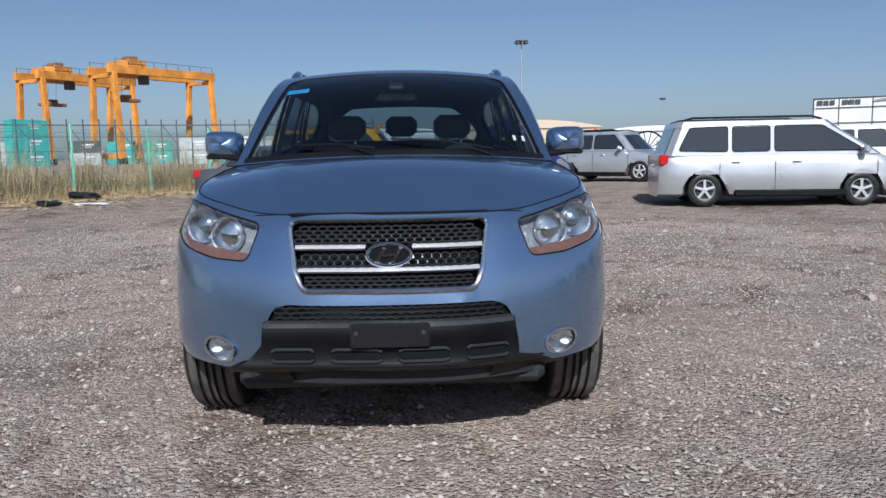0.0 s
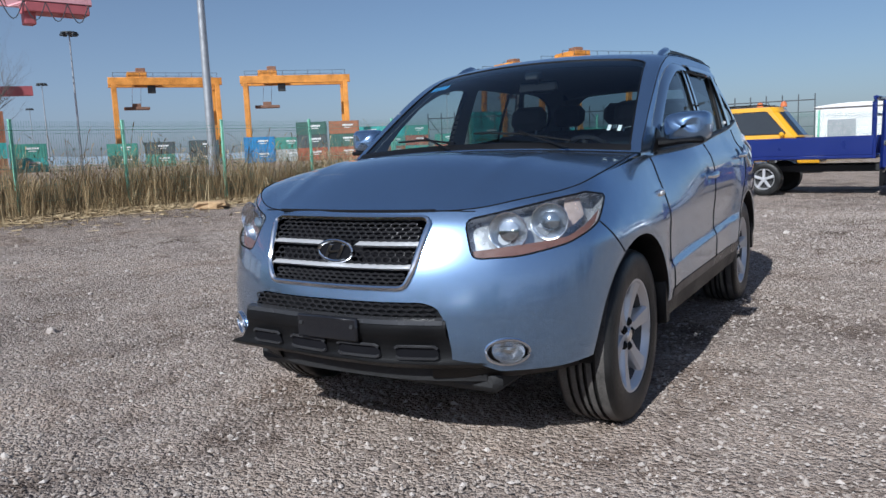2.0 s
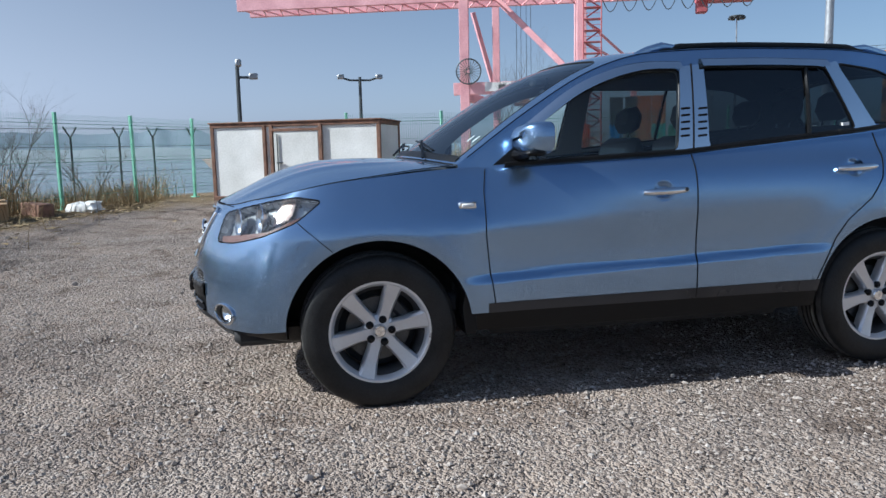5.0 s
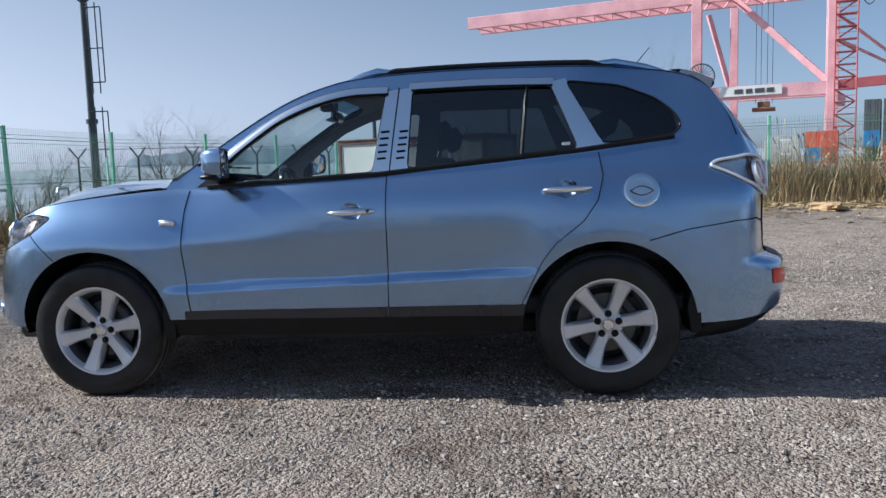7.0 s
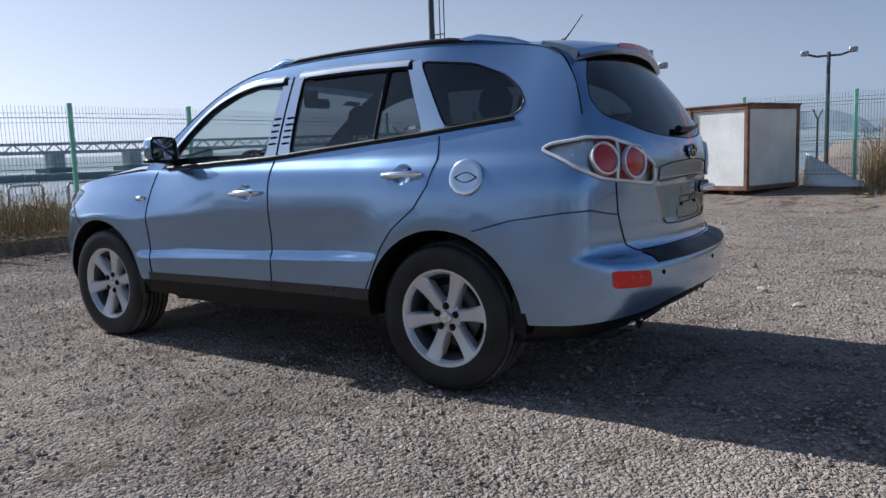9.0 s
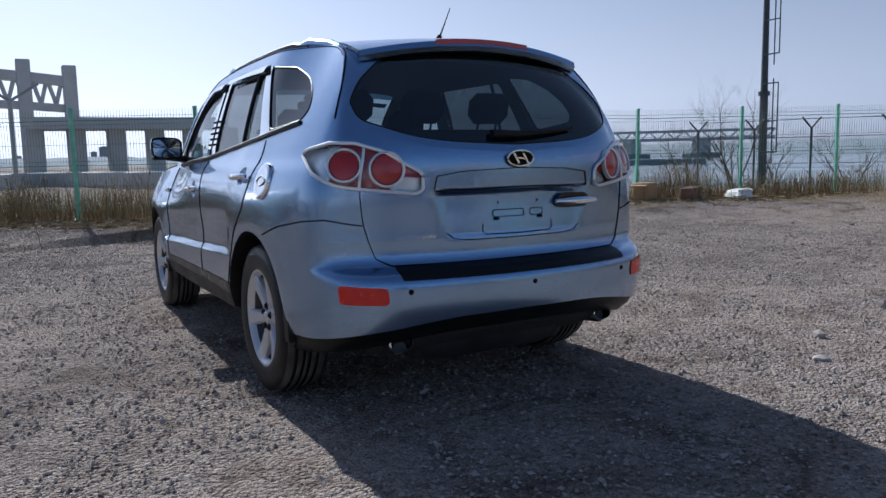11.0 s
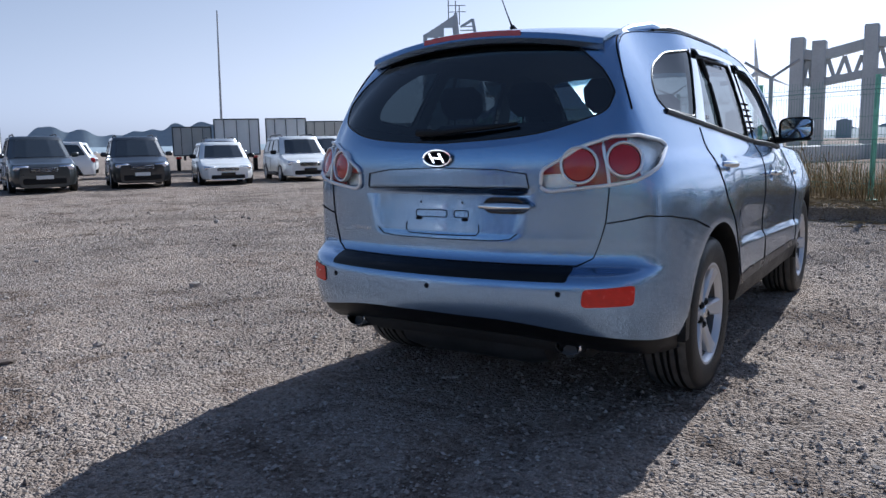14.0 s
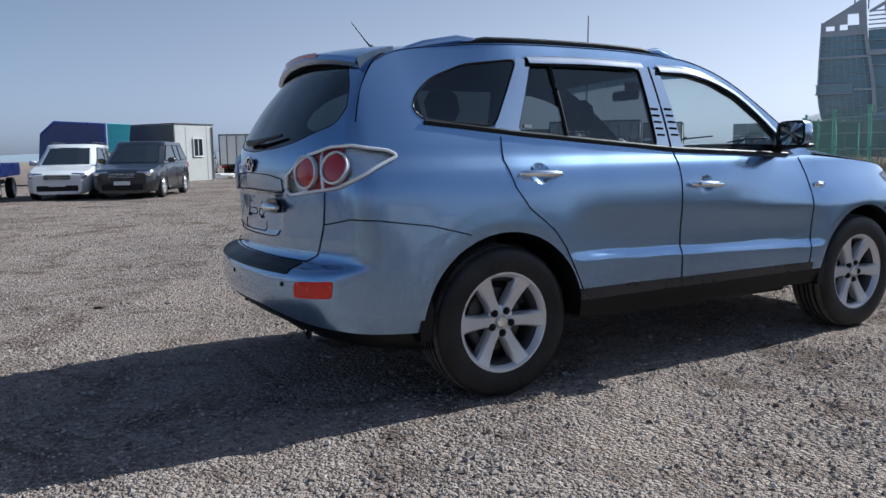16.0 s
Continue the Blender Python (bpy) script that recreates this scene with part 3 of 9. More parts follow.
def build_car():
    car = thing("suv_car", "steel-blue metallic sport utility car with chrome trim, parked on gravel", "car")
    regs = [("void", ring2((1.42, 0.365), ARCH_R, ARCH_R, 48)), ("void", ring2((4.12, 0.365), ARCH_R, ARCH_R, 48)),
            ("grille", GRILLE), ("intake", INTAKE), ("intake", INTAKE_WING), ("headlamp", HEADLAMP), ("fog", FOG), ("tail", TAILLAMP), ("reflector", REFLECTOR), ("pad", PAD),
            ("sill", [(1.70, 0.2), (3.85, 0.2), (3.80, 0.4305), (1.75, 0.4305)]),
            ("fdoor_clad", [(1.93, 0.43), (3.005, 0.43), (3.005, 0.482), (1.93, 0.475)]), ("rdoor_clad", [(3.01, 0.43), (3.72, 0.43), (3.72, 0.488), (3.01, 0.482)]),
            ("cupf", ring2((2.830, 0.972), 0.058, 0.052)), ("cupr", ring2((3.915, 1.058), 0.058, 0.052)), ("fdoor", FDOOR), ("rdoor", RDOOR1), ("rdoor", RDOOR2), ("tailgate", TAILGATE), ("fbumper", FBUMPER), ("rbumper", RBUMPER)]
    P = cut_cells(body_cells(), regs)
    fend = [p for p in P[None] if p[0][0] < 2.4]
    quart = [p for p in P[None] if p[0][0] >= 2.4]
    low = [p for p in quart if min(q[0] for q in p) > 5.0 and max(q[1] for q in p) < 0.715]
    quart = [p for p in quart if p not in low]
    P["rbumper"] += low
    fends, quarts, backs = clusters(fend), clusters(quart), clusters(P["rbumper"])
    front = panel("front_bumper", P["fbumper"], LB, PAINT, car, both=True)
    rear = panel("rear_bumper", [p for c in backs for p in c], LB, PAINT, car, both=True)
    gate = panel("tailgate", P["tailgate"], LB, PAINT, car, both=True)
    grille_back = panel("grille", P["grille"], LB, SEAM, car, "black honeycomb grille with chrome bars", off=-0.05, both=True)
    intake = panel("lower_intake", P["intake"], LB, BLACK, front, "black plastic lower intake", off=-0.022, both=True)
    panel("step_pad", P["pad"], LB, BLACK, rear, "black plastic step pad", off=0.004, both=True)
    sides = {}
    for flip in (False, True):
        for nm, cl in (("fender", fends), ("quarter_panel", quarts)):
            panel(nm, [p for c in cl for p in c], LB, PAINT, car, flip=flip)
        d1 = panel("front_door", P["fdoor"], LB, PAINT, car, flip=flip)
        d2 = panel("rear_door", P["rdoor"], LB, PAINT, car, flip=flip)
        sides[flip] = (d1, d2)
        panel("cladding", P["fdoor_clad"], LB, CLAD, d1, "black plastic strip", off=0.004, flip=flip)
        panel("cladding", P["rdoor_clad"], LB, CLAD, d2, "black plastic strip", off=0.004, flip=flip)
        panel("sill", P["sill"], LB, BLACK, car, "black plastic sill", flip=flip)
        panel("fog_lamp", P["fog"], LB, CLEAR, front, "round clear fog lamp", off=0.004, flip=flip)
        panel("reflector", P["reflector"], LB, ORANGERED, rear, "orange-red reflector", off=0.004, flip=flip)
        hl = panel("headlight", P["headlamp"], LB, CLEAR, car, "clear headlight with two round reflectors", off=0.001, flip=flip)
        tl = panel("tail_light", P["tail"], LB, CLEAR, car, "tail light with two red discs and chrome surround", off=0.006, flip=flip)
        lamp_insides(hl, tl, P, flip)
    # cabin sides
    ys = [-0.95 + 2.98 * i / 100 for i in range(101)]
    cells = []
    for a, b in zip(ys, ys[1:]):
        n = 14
        za, zb_, ua, ub = zb(a), zb(b), max(ZU(a), zb(a) + 0.002), max(ZU(b), zb(b) + 0.002)
        for j in range(n):
            t, t2 = j / n, (j + 1) / n
            cells.append([(a, za + (ua - za) * t), (b, zb_ + (ub - zb_) * t), (b, zb_ + (ub - zb_) * t2), (a, za + (ua - za) * t2)])
    G = cut_cells(cells, [("fwin", FWIN), ("rwin", RWIN), ("qwin", QWIN), ("bpil", BPIL), ("cpil", CPIL)])
    lining = Geo()
    for flip in (False, True):
        d1, d2 = sides[flip]
        panel("cabin_side", G[None], GS, PAINT, car, flip=flip)
        for nm, mat, holder, lab in (("fwin", CLEARISH, d1, "lightly tinted glass"), ("rwin", TINTED, d2, "dark tinted glass")):
            panel("window", G[nm], GS, mat, holder, lab, off=-0.006, flip=flip)
        panel("quarter_window", G["qwin"], GS, TINTED, car, "dark tinted glass", off=-0.003, flip=flip)
        panel("pillar_cover", G["bpil"], GS, CHROME, car, "polished chrome pillar cover", off=0.005, flip=flip)
        panel("pillar_cover", G["cpil"], GS, CHROME, car, "polished chrome pillar cover", off=0.005, flip=flip)
        g, _ = sheet(G[None] + G["bpil"] + G["cpil"], GS, -0.03, flip=flip)
        lining.add(g.v, g.f)
    # roof sheet
    us = [-1 + 2 * i / 48 for i in range(49)]
    yr = [-0.95 + 0.99 * i / 28 for i in range(28)] + [0.04 + 1.70 * i / 28 for i in range(28)] + [1.74 + 0.29 * i / 26 for i in range(27)]
    cells = [[(a, c), (b, c), (b, d), (a, d)] for a, b in zip(us, us[1:]) for c, d in zip(yr, yr[1:])]
    R = cut_cells(cells, [("ws", WSCREEN), ("rs", RSCREEN), ("sun", rounded([(-0.78, 0.50), (0.78, 0.50), (0.78, 1.02), (-0.78, 1.02)], 0.05))])
    panel("roof", [p for p in R[None] if p[0][1] < 1.80], TT, PAINT, car)
    panel("tailgate_frame", [p for p in R[None] if p[0][1] >= 1.80], TT, PAINT, gate)
    panel("sunroof_opening", R.get("sun", []), TT, SEAM, car, "dark sunroof opening", off=-0.03)
    def tilt(u, y):
        p = TT(u, y)
        return (p[0], p[1], p[2] + 0.004 + 0.014 * (y - 0.50) / 0.52)
    sr = panel("sunroof", R.get("sun", []), tilt, GLOSSBLACK, car, "dark glass sunroof tilted open")
    g = Geo()
    g.tube(path_on(tilt, rounded([(-0.78, 0.50), (0.78, 0.50), (0.78, 1.02), (-0.78, 1.02)], 0.05), 0.0, True, 0.05), 0.009, 6, True)
    part("sunroof_rim", g, EDGEBLACK, sr)
    W = cut_cells(R["ws"], [("band", [(-0.95, -0.25), (0.95, -0.25), (0.95, -0.05), (-0.95, -0.05)])])
    wsg = panel("windscreen", W[None], TT, SCREEN, car, "clear windscreen glass", off=-0.004)
    panel("shade_band", W["band"], TT, BAND, wsg, "dark tinted band along the top", off=-0.004)
    panel("rear_window", R["rs"], TT, TINTREAR, gate, "tinted rear glass", off=-0.002)
    g, _ = sheet(R[None] + R.get("sun", []), TT, -0.035)
    lining.add(g.v, g.f)
    part("headliner", lining, LINER, car)
    # bonnet
    us = [-1 + 2 * i / 44 for i in range(45)]
    vs = [i / 30 for i in range(31)]
    panel("bonnet", [[(a, c), (b, c), (b, d), (a, d)] for a, b in zip(us, us[1:]) for c, d in zip(vs, vs[1:])], HD, PAINT, car)
    # door cards inside
    g = Geo()
    cards = [p for k in ("fdoor", "rdoor", "fdoor_clad", "rdoor_clad", "sill") for p in P[k]] + quart
    for flip in (False, True):
        q, _ = sheet(cards, LB, -0.05, flip=flip)
        g.add(q.v, q.f)
    part("door_card", g, TRIM, car)
    front_details(car, front, grille_back, intake)
    side_details(car, sides, (P["cupf"], P["cupr"]))
    rear_details(car, rear, gate)
    interior(car)
    underbody(car)
    wheels(car)
    return car


CLEARISH = glass("front_side_glass", (0.85, 0.90, 0.89))


def lamp_insides(hl, tl, P, flip):
    f = -1 if flip else 1
    mir = mirrored if flip else (lambda p: p)
    # head lamp: dark bowl, two round reflectors, amber corner
    panel("lamp_bowl", P["headlamp"], LB, material_lampbowl(), hl, "dark lamp housing", off=-0.055, flip=flip)
    wall = Geo()
    wo, wi = mir(path_on(LB, HEADLAMP, -0.001)), mir(path_on(LB, HEADLAMP, -0.055))
    nw = len(wo)
    wall.add(wo + wi, [(i, (i + 1) % nw, nw + (i + 1) % nw, nw + i) for i in range(nw)])
    part("lamp_wall", wall, material_lampbowl(), hl, "silver lamp housing wall")
    rim = Geo()
    rim.tube(mir(path_on(LB, HEADLAMP, -0.002)), 0.004, 6, True)
    part("lamp_rim", rim, SEAM, hl)
    for (s, z, r, nm) in ((0.635, 0.872, 0.070, "main_reflector"), (0.775, 0.900, 0.068, "projector")):
        p = Vector(LB(s, z))
        ax = Vector((0.25, -1, 0.06)).normalized()
        c = p - ax * 0.012
        m = Matrix.Translation(c) @ ax.to_track_quat('Z', 'Y').to_matrix().to_4x4()
        if flip:
            m = Matrix.Diagonal((-1, 1, 1, 1)) @ m
        g = Geo()
        g.lathe([(r, 0.0), (r * 1.03, -0.004), (r * 0.94, -0.006), (r * 0.80, -0.022), (r * 0.45, -0.042), (0.002, -0.046)], 28, m)
        part(nm, g, LAMPCHROME, hl, "polished lamp reflector")
        g = Geo()
        g.lathe([(0.001, -0.006 if nm == "projector" else -0.014), (r * 0.3, -0.010 if nm == "projector" else -0.016), (r * 0.52, -0.020), (r * 0.5, -0.04)], 20, m)
        part("bulb" if nm == "main_reflector" else "lens", g, CHROME if nm == "main_reflector" else MIRRORLENS, hl, "lamp lens")
    amber = [q for q in cut_cells(P["headlamp"], [("a", [(0.87, 0.88), (0.99, 0.925), (0.99, 0.99), (0.87, 0.985)])]).get("a", [])]
    panel("turn_signal", amber, LB, AMBERSOFT, hl, "pale amber turn signal", off=-0.03, flip=flip)
    strip = cut_cells(P["headlamp"], [("a", [(0.5, 0.75), (0.9, 0.755), (0.86, 0.850), (0.53, 0.812)]), ("a", [(0.9, 0.755), (1.05, 0.85), (1.12, 0.94), (0.86, 0.850)])]).get("a", [])
    panel("lamp_strip", strip, LB, AMBERDARK, hl, "dull orange strip", off=-0.02, flip=flip)
    # tail lamp
    tz = cut_cells(P["tail"], [("clear", [(4.5, 0.9), (4.955, 0.9), (4.955, 1.3), (4.5, 1.3)]), ("lowclear", [(5.25, 0.9), (5.5, 0.9), (5.5, 1.04), (5.25, 1.06)])])
    for k in ("clear", "lowclear"):
        if tz.get(k):
            panel("clear_corner", tz[k], LB, CLEARCORNER, tl, "silvery reflector", off=-0.02, flip=flip)
    panel("red_field", tz[None], LB, REDLENS, tl, "red lens field", off=-0.012, flip=flip)
    g = Geo()
    for inset, r in ((TAILLAMP, 0.0085),):
        g.tube(mir(path_on(LB, inset, 0.008)), r * 0.95, 8, True)
    n1 = [(5.128, 1.005), (5.128, 1.185)]
    g.tube(mir(path_on(LB, n1, 0.009, False)), 0.007, 6)
    part("chrome_surround", g, SATIN, tl, "chrome surround")
    for s, z, r in ((5.035, 1.105, 0.064), (5.235, 1.088, 0.066)):
        p, n = Vector(LB(s, z)), normal_of(LB, s, z)
        if n.dot(p - Vector((0, 0, 1))) < 0:
            n = -n
        m = Matrix.Translation(p + n * 0.004) @ n.to_track_quat('Z', 'Y').to_matrix().to_4x4()
        if flip:
            m = Matrix.Diagonal((-1, 1, 1, 1)) @ m
        g = Geo()
        g.lathe([(r * 0.98, -0.01), (r * 0.98, 0.008), (r * 1.05, 0.012), (r * 1.13, 0.010), (r * 1.15, -0.01)], 32, m)
        part("disc_ring", g, SATIN, tl, "chrome ring")
        g = Geo()
        g.lathe([(0.001, 0.010), (r * 0.5, 0.009), (r * 0.9, 0.003), (r, -0.008)], 32, m)
        part("disc_lens", g, REDLENS, tl, "round red lens")


_lampbowl = []


def material_lampbowl():
    if not _lampbowl:
        _lampbowl.append(material("lamp_housing", (0.46, 0.46, 0.48), 0.28, 0.6, 0.2, 20, 90))
    return _lampbowl[0]


MIRRORLENS = material("projector_lens", (0.45, 0.48, 0.52), 0.05, 0.9, 0.1, 30, 60)
CLEARCORNER = material("silvery_reflector", (0.80, 0.80, 0.82), 0.2, 0.8, 0.12, 30, 140, 0.3)
AMBERSOFT = material("pale_amber", (0.76, 0.58, 0.50), 0.2, 0.5, 0.15, 40, 120, 0.1)
AMBERDARK = material("dull_orange", (0.17, 0.080, 0.062), 0.35, 0.0, 0.15, 40, 120)


def hexes(S, s0, s1, z0, z1, w, off, inside=None):
    """Honeycomb of thin bars over a strip of a surface."""
    g = Geo()
    hh = w * 0.62
    n_r = max(1, round((z1 - z0) / (hh * 0.75)))
    hh = (z1 - z0) / n_r / 0.75
    for r in range(n_r):
        z = z0 + (r + 0.5) * hh * 0.75
        k = int((s1 - s0) / w) + 1
        for i in range(k + 1):
            s = s0 + (i + (0.5 if r % 2 else 0.0)) * w
            if s > s1:
                continue
            pts = [(s + 0.5 * w * a, z + 0.5 * hh * b) for a, b in ((-1, 0.5), (0, 1), (1, 0.5), (1, -0.5), (0, -1), (-1, -0.5))]
            pts = [(min(max(a, s0 - w / 2), s1 + w / 2), b) for a, b in pts]
            g.tube(path_on(S, pts, off, True, 0.5), 0.0026, 4, True, flat=2.0)
    return g


def front_details(car, front, grille, intake):
    g = Geo()
    g.tube(path_on(LB, GRILLE, 0.004), 0.011, 8, True)
    part("chrome_frame", g, CHROME, grille, "chrome frame")
    for z, w in ((0.832, 0.345), (0.752, 0.33)):
        for x0, x1 in (((-w, -0.085), (0.085, w)) if z > 0.8 else ((-w, w),)):
            g = Geo()
            def bar(s, k, z=z):
                p = Vector(LB(s, z + 0.011 * (k - 0.5) * 2 if k <= 1 else z))
                return p + Vector((0, -0.002 if k in (0, 1) else -0.012, 0))
            ss = [x0 + (x1 - x0) * i / 20 for i in range(21)]
            g.grid(lambda s, k: Vector(LB(s, z + (k - 1) * 0.011)) + Vector((0, (0.02, -0.008, 0.02)[int(k)], 0)), ss, [0, 1, 2])
            part("chrome_bar", g, SATIN, grille, "satin chrome cross bar")
    for z0, z1, w in ((0.850, 0.916, 0.33), (0.769, 0.816, 0.32), (0.688, 0.736, 0.29)):
        tagged(part("honeycomb", hexes(LB, -w, w, z0 + 0.004, z1 - 0.004, 0.034, -0.010), BLACKISH, grille), kind="stuff")
    # plain oval badge
    for nm, y, zz, par, sg in (("badge", LB(0, 0.82)[1] - 0.010, 0.808, grille, -1),):
        badge(car, par, 0, y, zz, 0.079, 0.040, -1)
    # lower intake
    tagged(part("honeycomb", hexes(LB, -0.40, 0.40, 0.570, 0.622, 0.040, -0.010), BLACKISH, intake), kind="stuff")
    prof = [(0.573, 0.02), (0.566, -0.008), (0.556, -0.012), (0.516, -0.012), (0.504, -0.004), (0.486, 0.004), (0.426, 0.008), (0.418, 0.002), (0.404, -0.002), (0.390, 0.010), (0.374, 0.040), (0.360, 0.090)]
    def skid(a, k):
        z, o = prof[int(k)]
        w = 0.462 + 0.012 * sm((0.55 - z) / 0.1) + 0.12 * sm((0.448 - z) / 0.05)
        p = Vector(LB(a * w, z))
        return p + Vector((0, o, 0))
    g = Geo()
    g.grid(skid, [-1 + i / 24 for i in range(49)], list(range(12)))
    part("skid_plate", g, BLACK, intake, "black plastic skid plate")
    # black faces stand in for shaded recesses, lighter edges imitate sunlit rims
    for x in (-0.355, -0.122, 0.122, 0.355):
        w = 0.19 if abs(x) < 0.2 else 0.16
        g = Geo()
        pts = [(-0.5, -0.026), (-0.42, -0.032), (0.0, -0.032), (0.42, -0.032), (0.5, -0.026), (0.46, 0.020), (0.40, 0.027), (0.0, 0.027), (-0.40, 0.027), (-0.46, 0.020)]
        vs = [(x + a * w, LB(x + a * w, 0.45 + b)[1] + 0.0015, 0.45 + b) for a, b in [(a, b * 0.8) for a, b in pts]]
        g.add(vs + [(a, c + 0.02, b) for a, c, b in vs], [tuple(range(10))] + [(i, (i + 1) % 10, 10 + (i + 1) % 10, 10 + i) for i in range(10)])
        sl = part("slot", g, SEAM, intake, "flat black face standing in for a shaded slot", smooth=False)
        g = Geo()
        g.tube([(x + a * w, LB(x + a * w, 0.427)[1] - 0.002, 0.427 + 0.006 * (abs(a) > 0.45)) for a in [-0.48 + 0.96 * i / 12 for i in range(13)]], 0.007, 6, flat=0.8)
        part("slot_sill", g, EDGEBLACK, sl, "satin black sill, lighter to look sunlit")
        g = Geo()
        g.tube([(x + a * w, LB(x + a * w, 0.473)[1] - 0.004, 0.473 - 0.008 * (abs(a) > 0.4)) for a in [-0.48 + 0.96 * i / 12 for i in range(13)]], 0.006, 6)
        part("slot_lip", g, EDGEBLACK, sl, "satin black upper lip")
    g = Geo()
    g.grid(lambda a, k: Vector(LB(a * 0.455, 0.56)) + Vector((0, (0.014, -0.014, -0.018)[int(k)], (0.016, 0.010, -0.006)[int(k)])), [-1 + i / 20 for i in range(41)], [0, 1, 2])
    part("bumper_bar", g, EDGEBLACK, intake, "satin black bar under the mesh")
    g = Geo()
    g.grid(lambda a, k: Vector((a * (0.56, 0.55, 0.50)[int(k)], LB(abs(a) * 0.54, 0.36)[1] + (0.06, 0.075, 0.35)[int(k)], (0.372, 0.318, 0.290)[int(k)])), [-1 + i / 16 for i in range(33)], [0, 1, 2])
    part("undertray", g, DARKGREY, front, "dusty dark grey undertray")
    g = Geo()
    g.box((0.0, LB(0, 0.56)[1] - 0.022, 0.528), (0.285, 0.022, 0.088), 0.006)
    pl = part("plate_holder", g, GLOSSBLACK, front, "empty black plate holder")
    for x in (-0.12, 0.12):
        g = Geo()
        g.cyl((x, LB(0, 0.56)[1] - 0.037, 0.54), (x, LB(0, 0.56)[1] - 0.030, 0.54), 0.008, n=10)
        part("screw", g, DARKMETAL, pl, "steel screw")
    for sgn in (1, -1):
        pts = path_on(LB, FOG, 0.006)
        g = Geo()
        g.tube(pts if sgn > 0 else mirrored(pts), 0.006, 6, True)
        part("fog_ring", g, CHROME, front, "chrome ring")
        p = Vector(LB(0.655, 0.448))
        m = Matrix.Translation((sgn * p.x, p.y + 0.012, p.z)) @ Vector((sgn * 0.45, -1, 0)).to_track_quat('Z', 'Y').to_matrix().to_4x4() @ Matrix.Diagonal((1.35, 1, 1, 1))
        g = Geo()
        g.lathe([(0.044, 0.0), (0.036, -0.015), (0.012, -0.03), (0.012, -0.012), (0.001, -0.010)], 24, m)
        part("fog_reflector", g, LAMPCHROME, front, "polished fog lamp reflector")
    for q in (1, -1):
        w = Geo()
        w.grid(lambda s, k: Vector((q * LB(s, 0.40)[0] * (0.975 - 0.05 * k), LB(s, 0.40)[1] + 0.03 + (0, 0.03, 0.09)[int(k)], (ZLO(s) + 0.02, 0.335, 0.31)[int(k)])), [0.40 + 0.62 * i / 16 for i in range(17)], [0, 1, 2])
        part("skirt", w, BLACK, front, "black plastic skirt")
    # seams
    g = Geo()
    seam = [(0.36, 0.949), (0.505, 0.953)]
    for pts in (path_on(LB, [(0.372, 0.949), (0.43, 0.949), (0.51, 0.945)], 0.001, False), path_on(LB, [(1.035, 0.89), (1.12, 0.83), (1.215, 0.752)], 0.001, False),
                path_on(HD, [(0.988, 0.02), (0.985, 0.5), (0.975, 0.97)], 0.001, False, 0.03), path_on(HD, [(0.46, 0.004), (0.7, 0.004), (0.985, 0.02)], 0.002, False, 0.03)):
        for q in (pts, mirrored(pts)):
            g = Geo()
            g.tube(q, 0.0022, 4)
            part("front_seam", g, SEAM, car)
    # black edge under the bonnet's nose
    g = Geo()
    g.tube(path_on(LB, [(-0.37, 0.951), (0.37, 0.951)], 0.0, False), 0.006, 6)
    part("bonnet_edge", g, SEAM, car)
    # wipers and cowl
    g = Geo()
    g.grid(lambda u, k: Vector(TT(u, -0.955 + 0.045 * k)) + Vector((0, 0, 0.006 if k > 0 else -0.01)), [-0.95 + 1.9 * i / 40 for i in range(41)], [0, 0.5, 1])
    part("cowl", g, BLACK, car, "black plastic cowl")
    for a, b in (((0.62, -0.90), (-0.02, -0.84)), ((-0.12, -0.905), (-0.62, -0.86))):
        g = Geo()
        pts = [Vector(TT(a[0] + (b[0] - a[0]) * i / 12, a[1] + (b[1] - a[1]) * i / 12)) + Vector((0, -0.008, 0.022 - 0.012 * abs(i - 6) / 6)) for i in range(13)]
        g.tube(pts, 0.009, 6, flat=0.6)
        w = part("wiper", g, BLACK, car, "black wiper")
        g = Geo()
        g.tube([Vector(TT(a[0], -0.955)) + Vector((0, -0.01, 0.015)), pts[6] + Vector((0, 0, 0.012))], 0.008, 6, flat=0.6)
        part("wiper_arm", g, BLACK, w)
    # stickers and sensor behind the windscreen
    for u, y, w, h, mat, nm in ((-0.77, -0.33, 0.13, 0.06, STICKERBLUE, "sticker"), (0.80, -0.79, 0.016, 0.045, WHITE, "tag"), (0.86, -0.79, 0.016, 0.045, WHITE, "tag")):
        g = Geo()
        xe = GS(y, ZU(y))[0]
        g.grid(lambda a, b: Vector(TT(u + a * w / 2 / xe, y + b * h / 2 * 0.85)) + Vector((0, 0.004, -0.004)), [-1, 0, 1], [-1, 1])
        part(nm, g, mat, car, "blue sticker inside the windscreen" if nm == "sticker" else "small white tag", smooth=False)


BLACKISH = material("honeycomb_plastic", (0.016, 0.016, 0.018), 0.34, 0, 0.2)


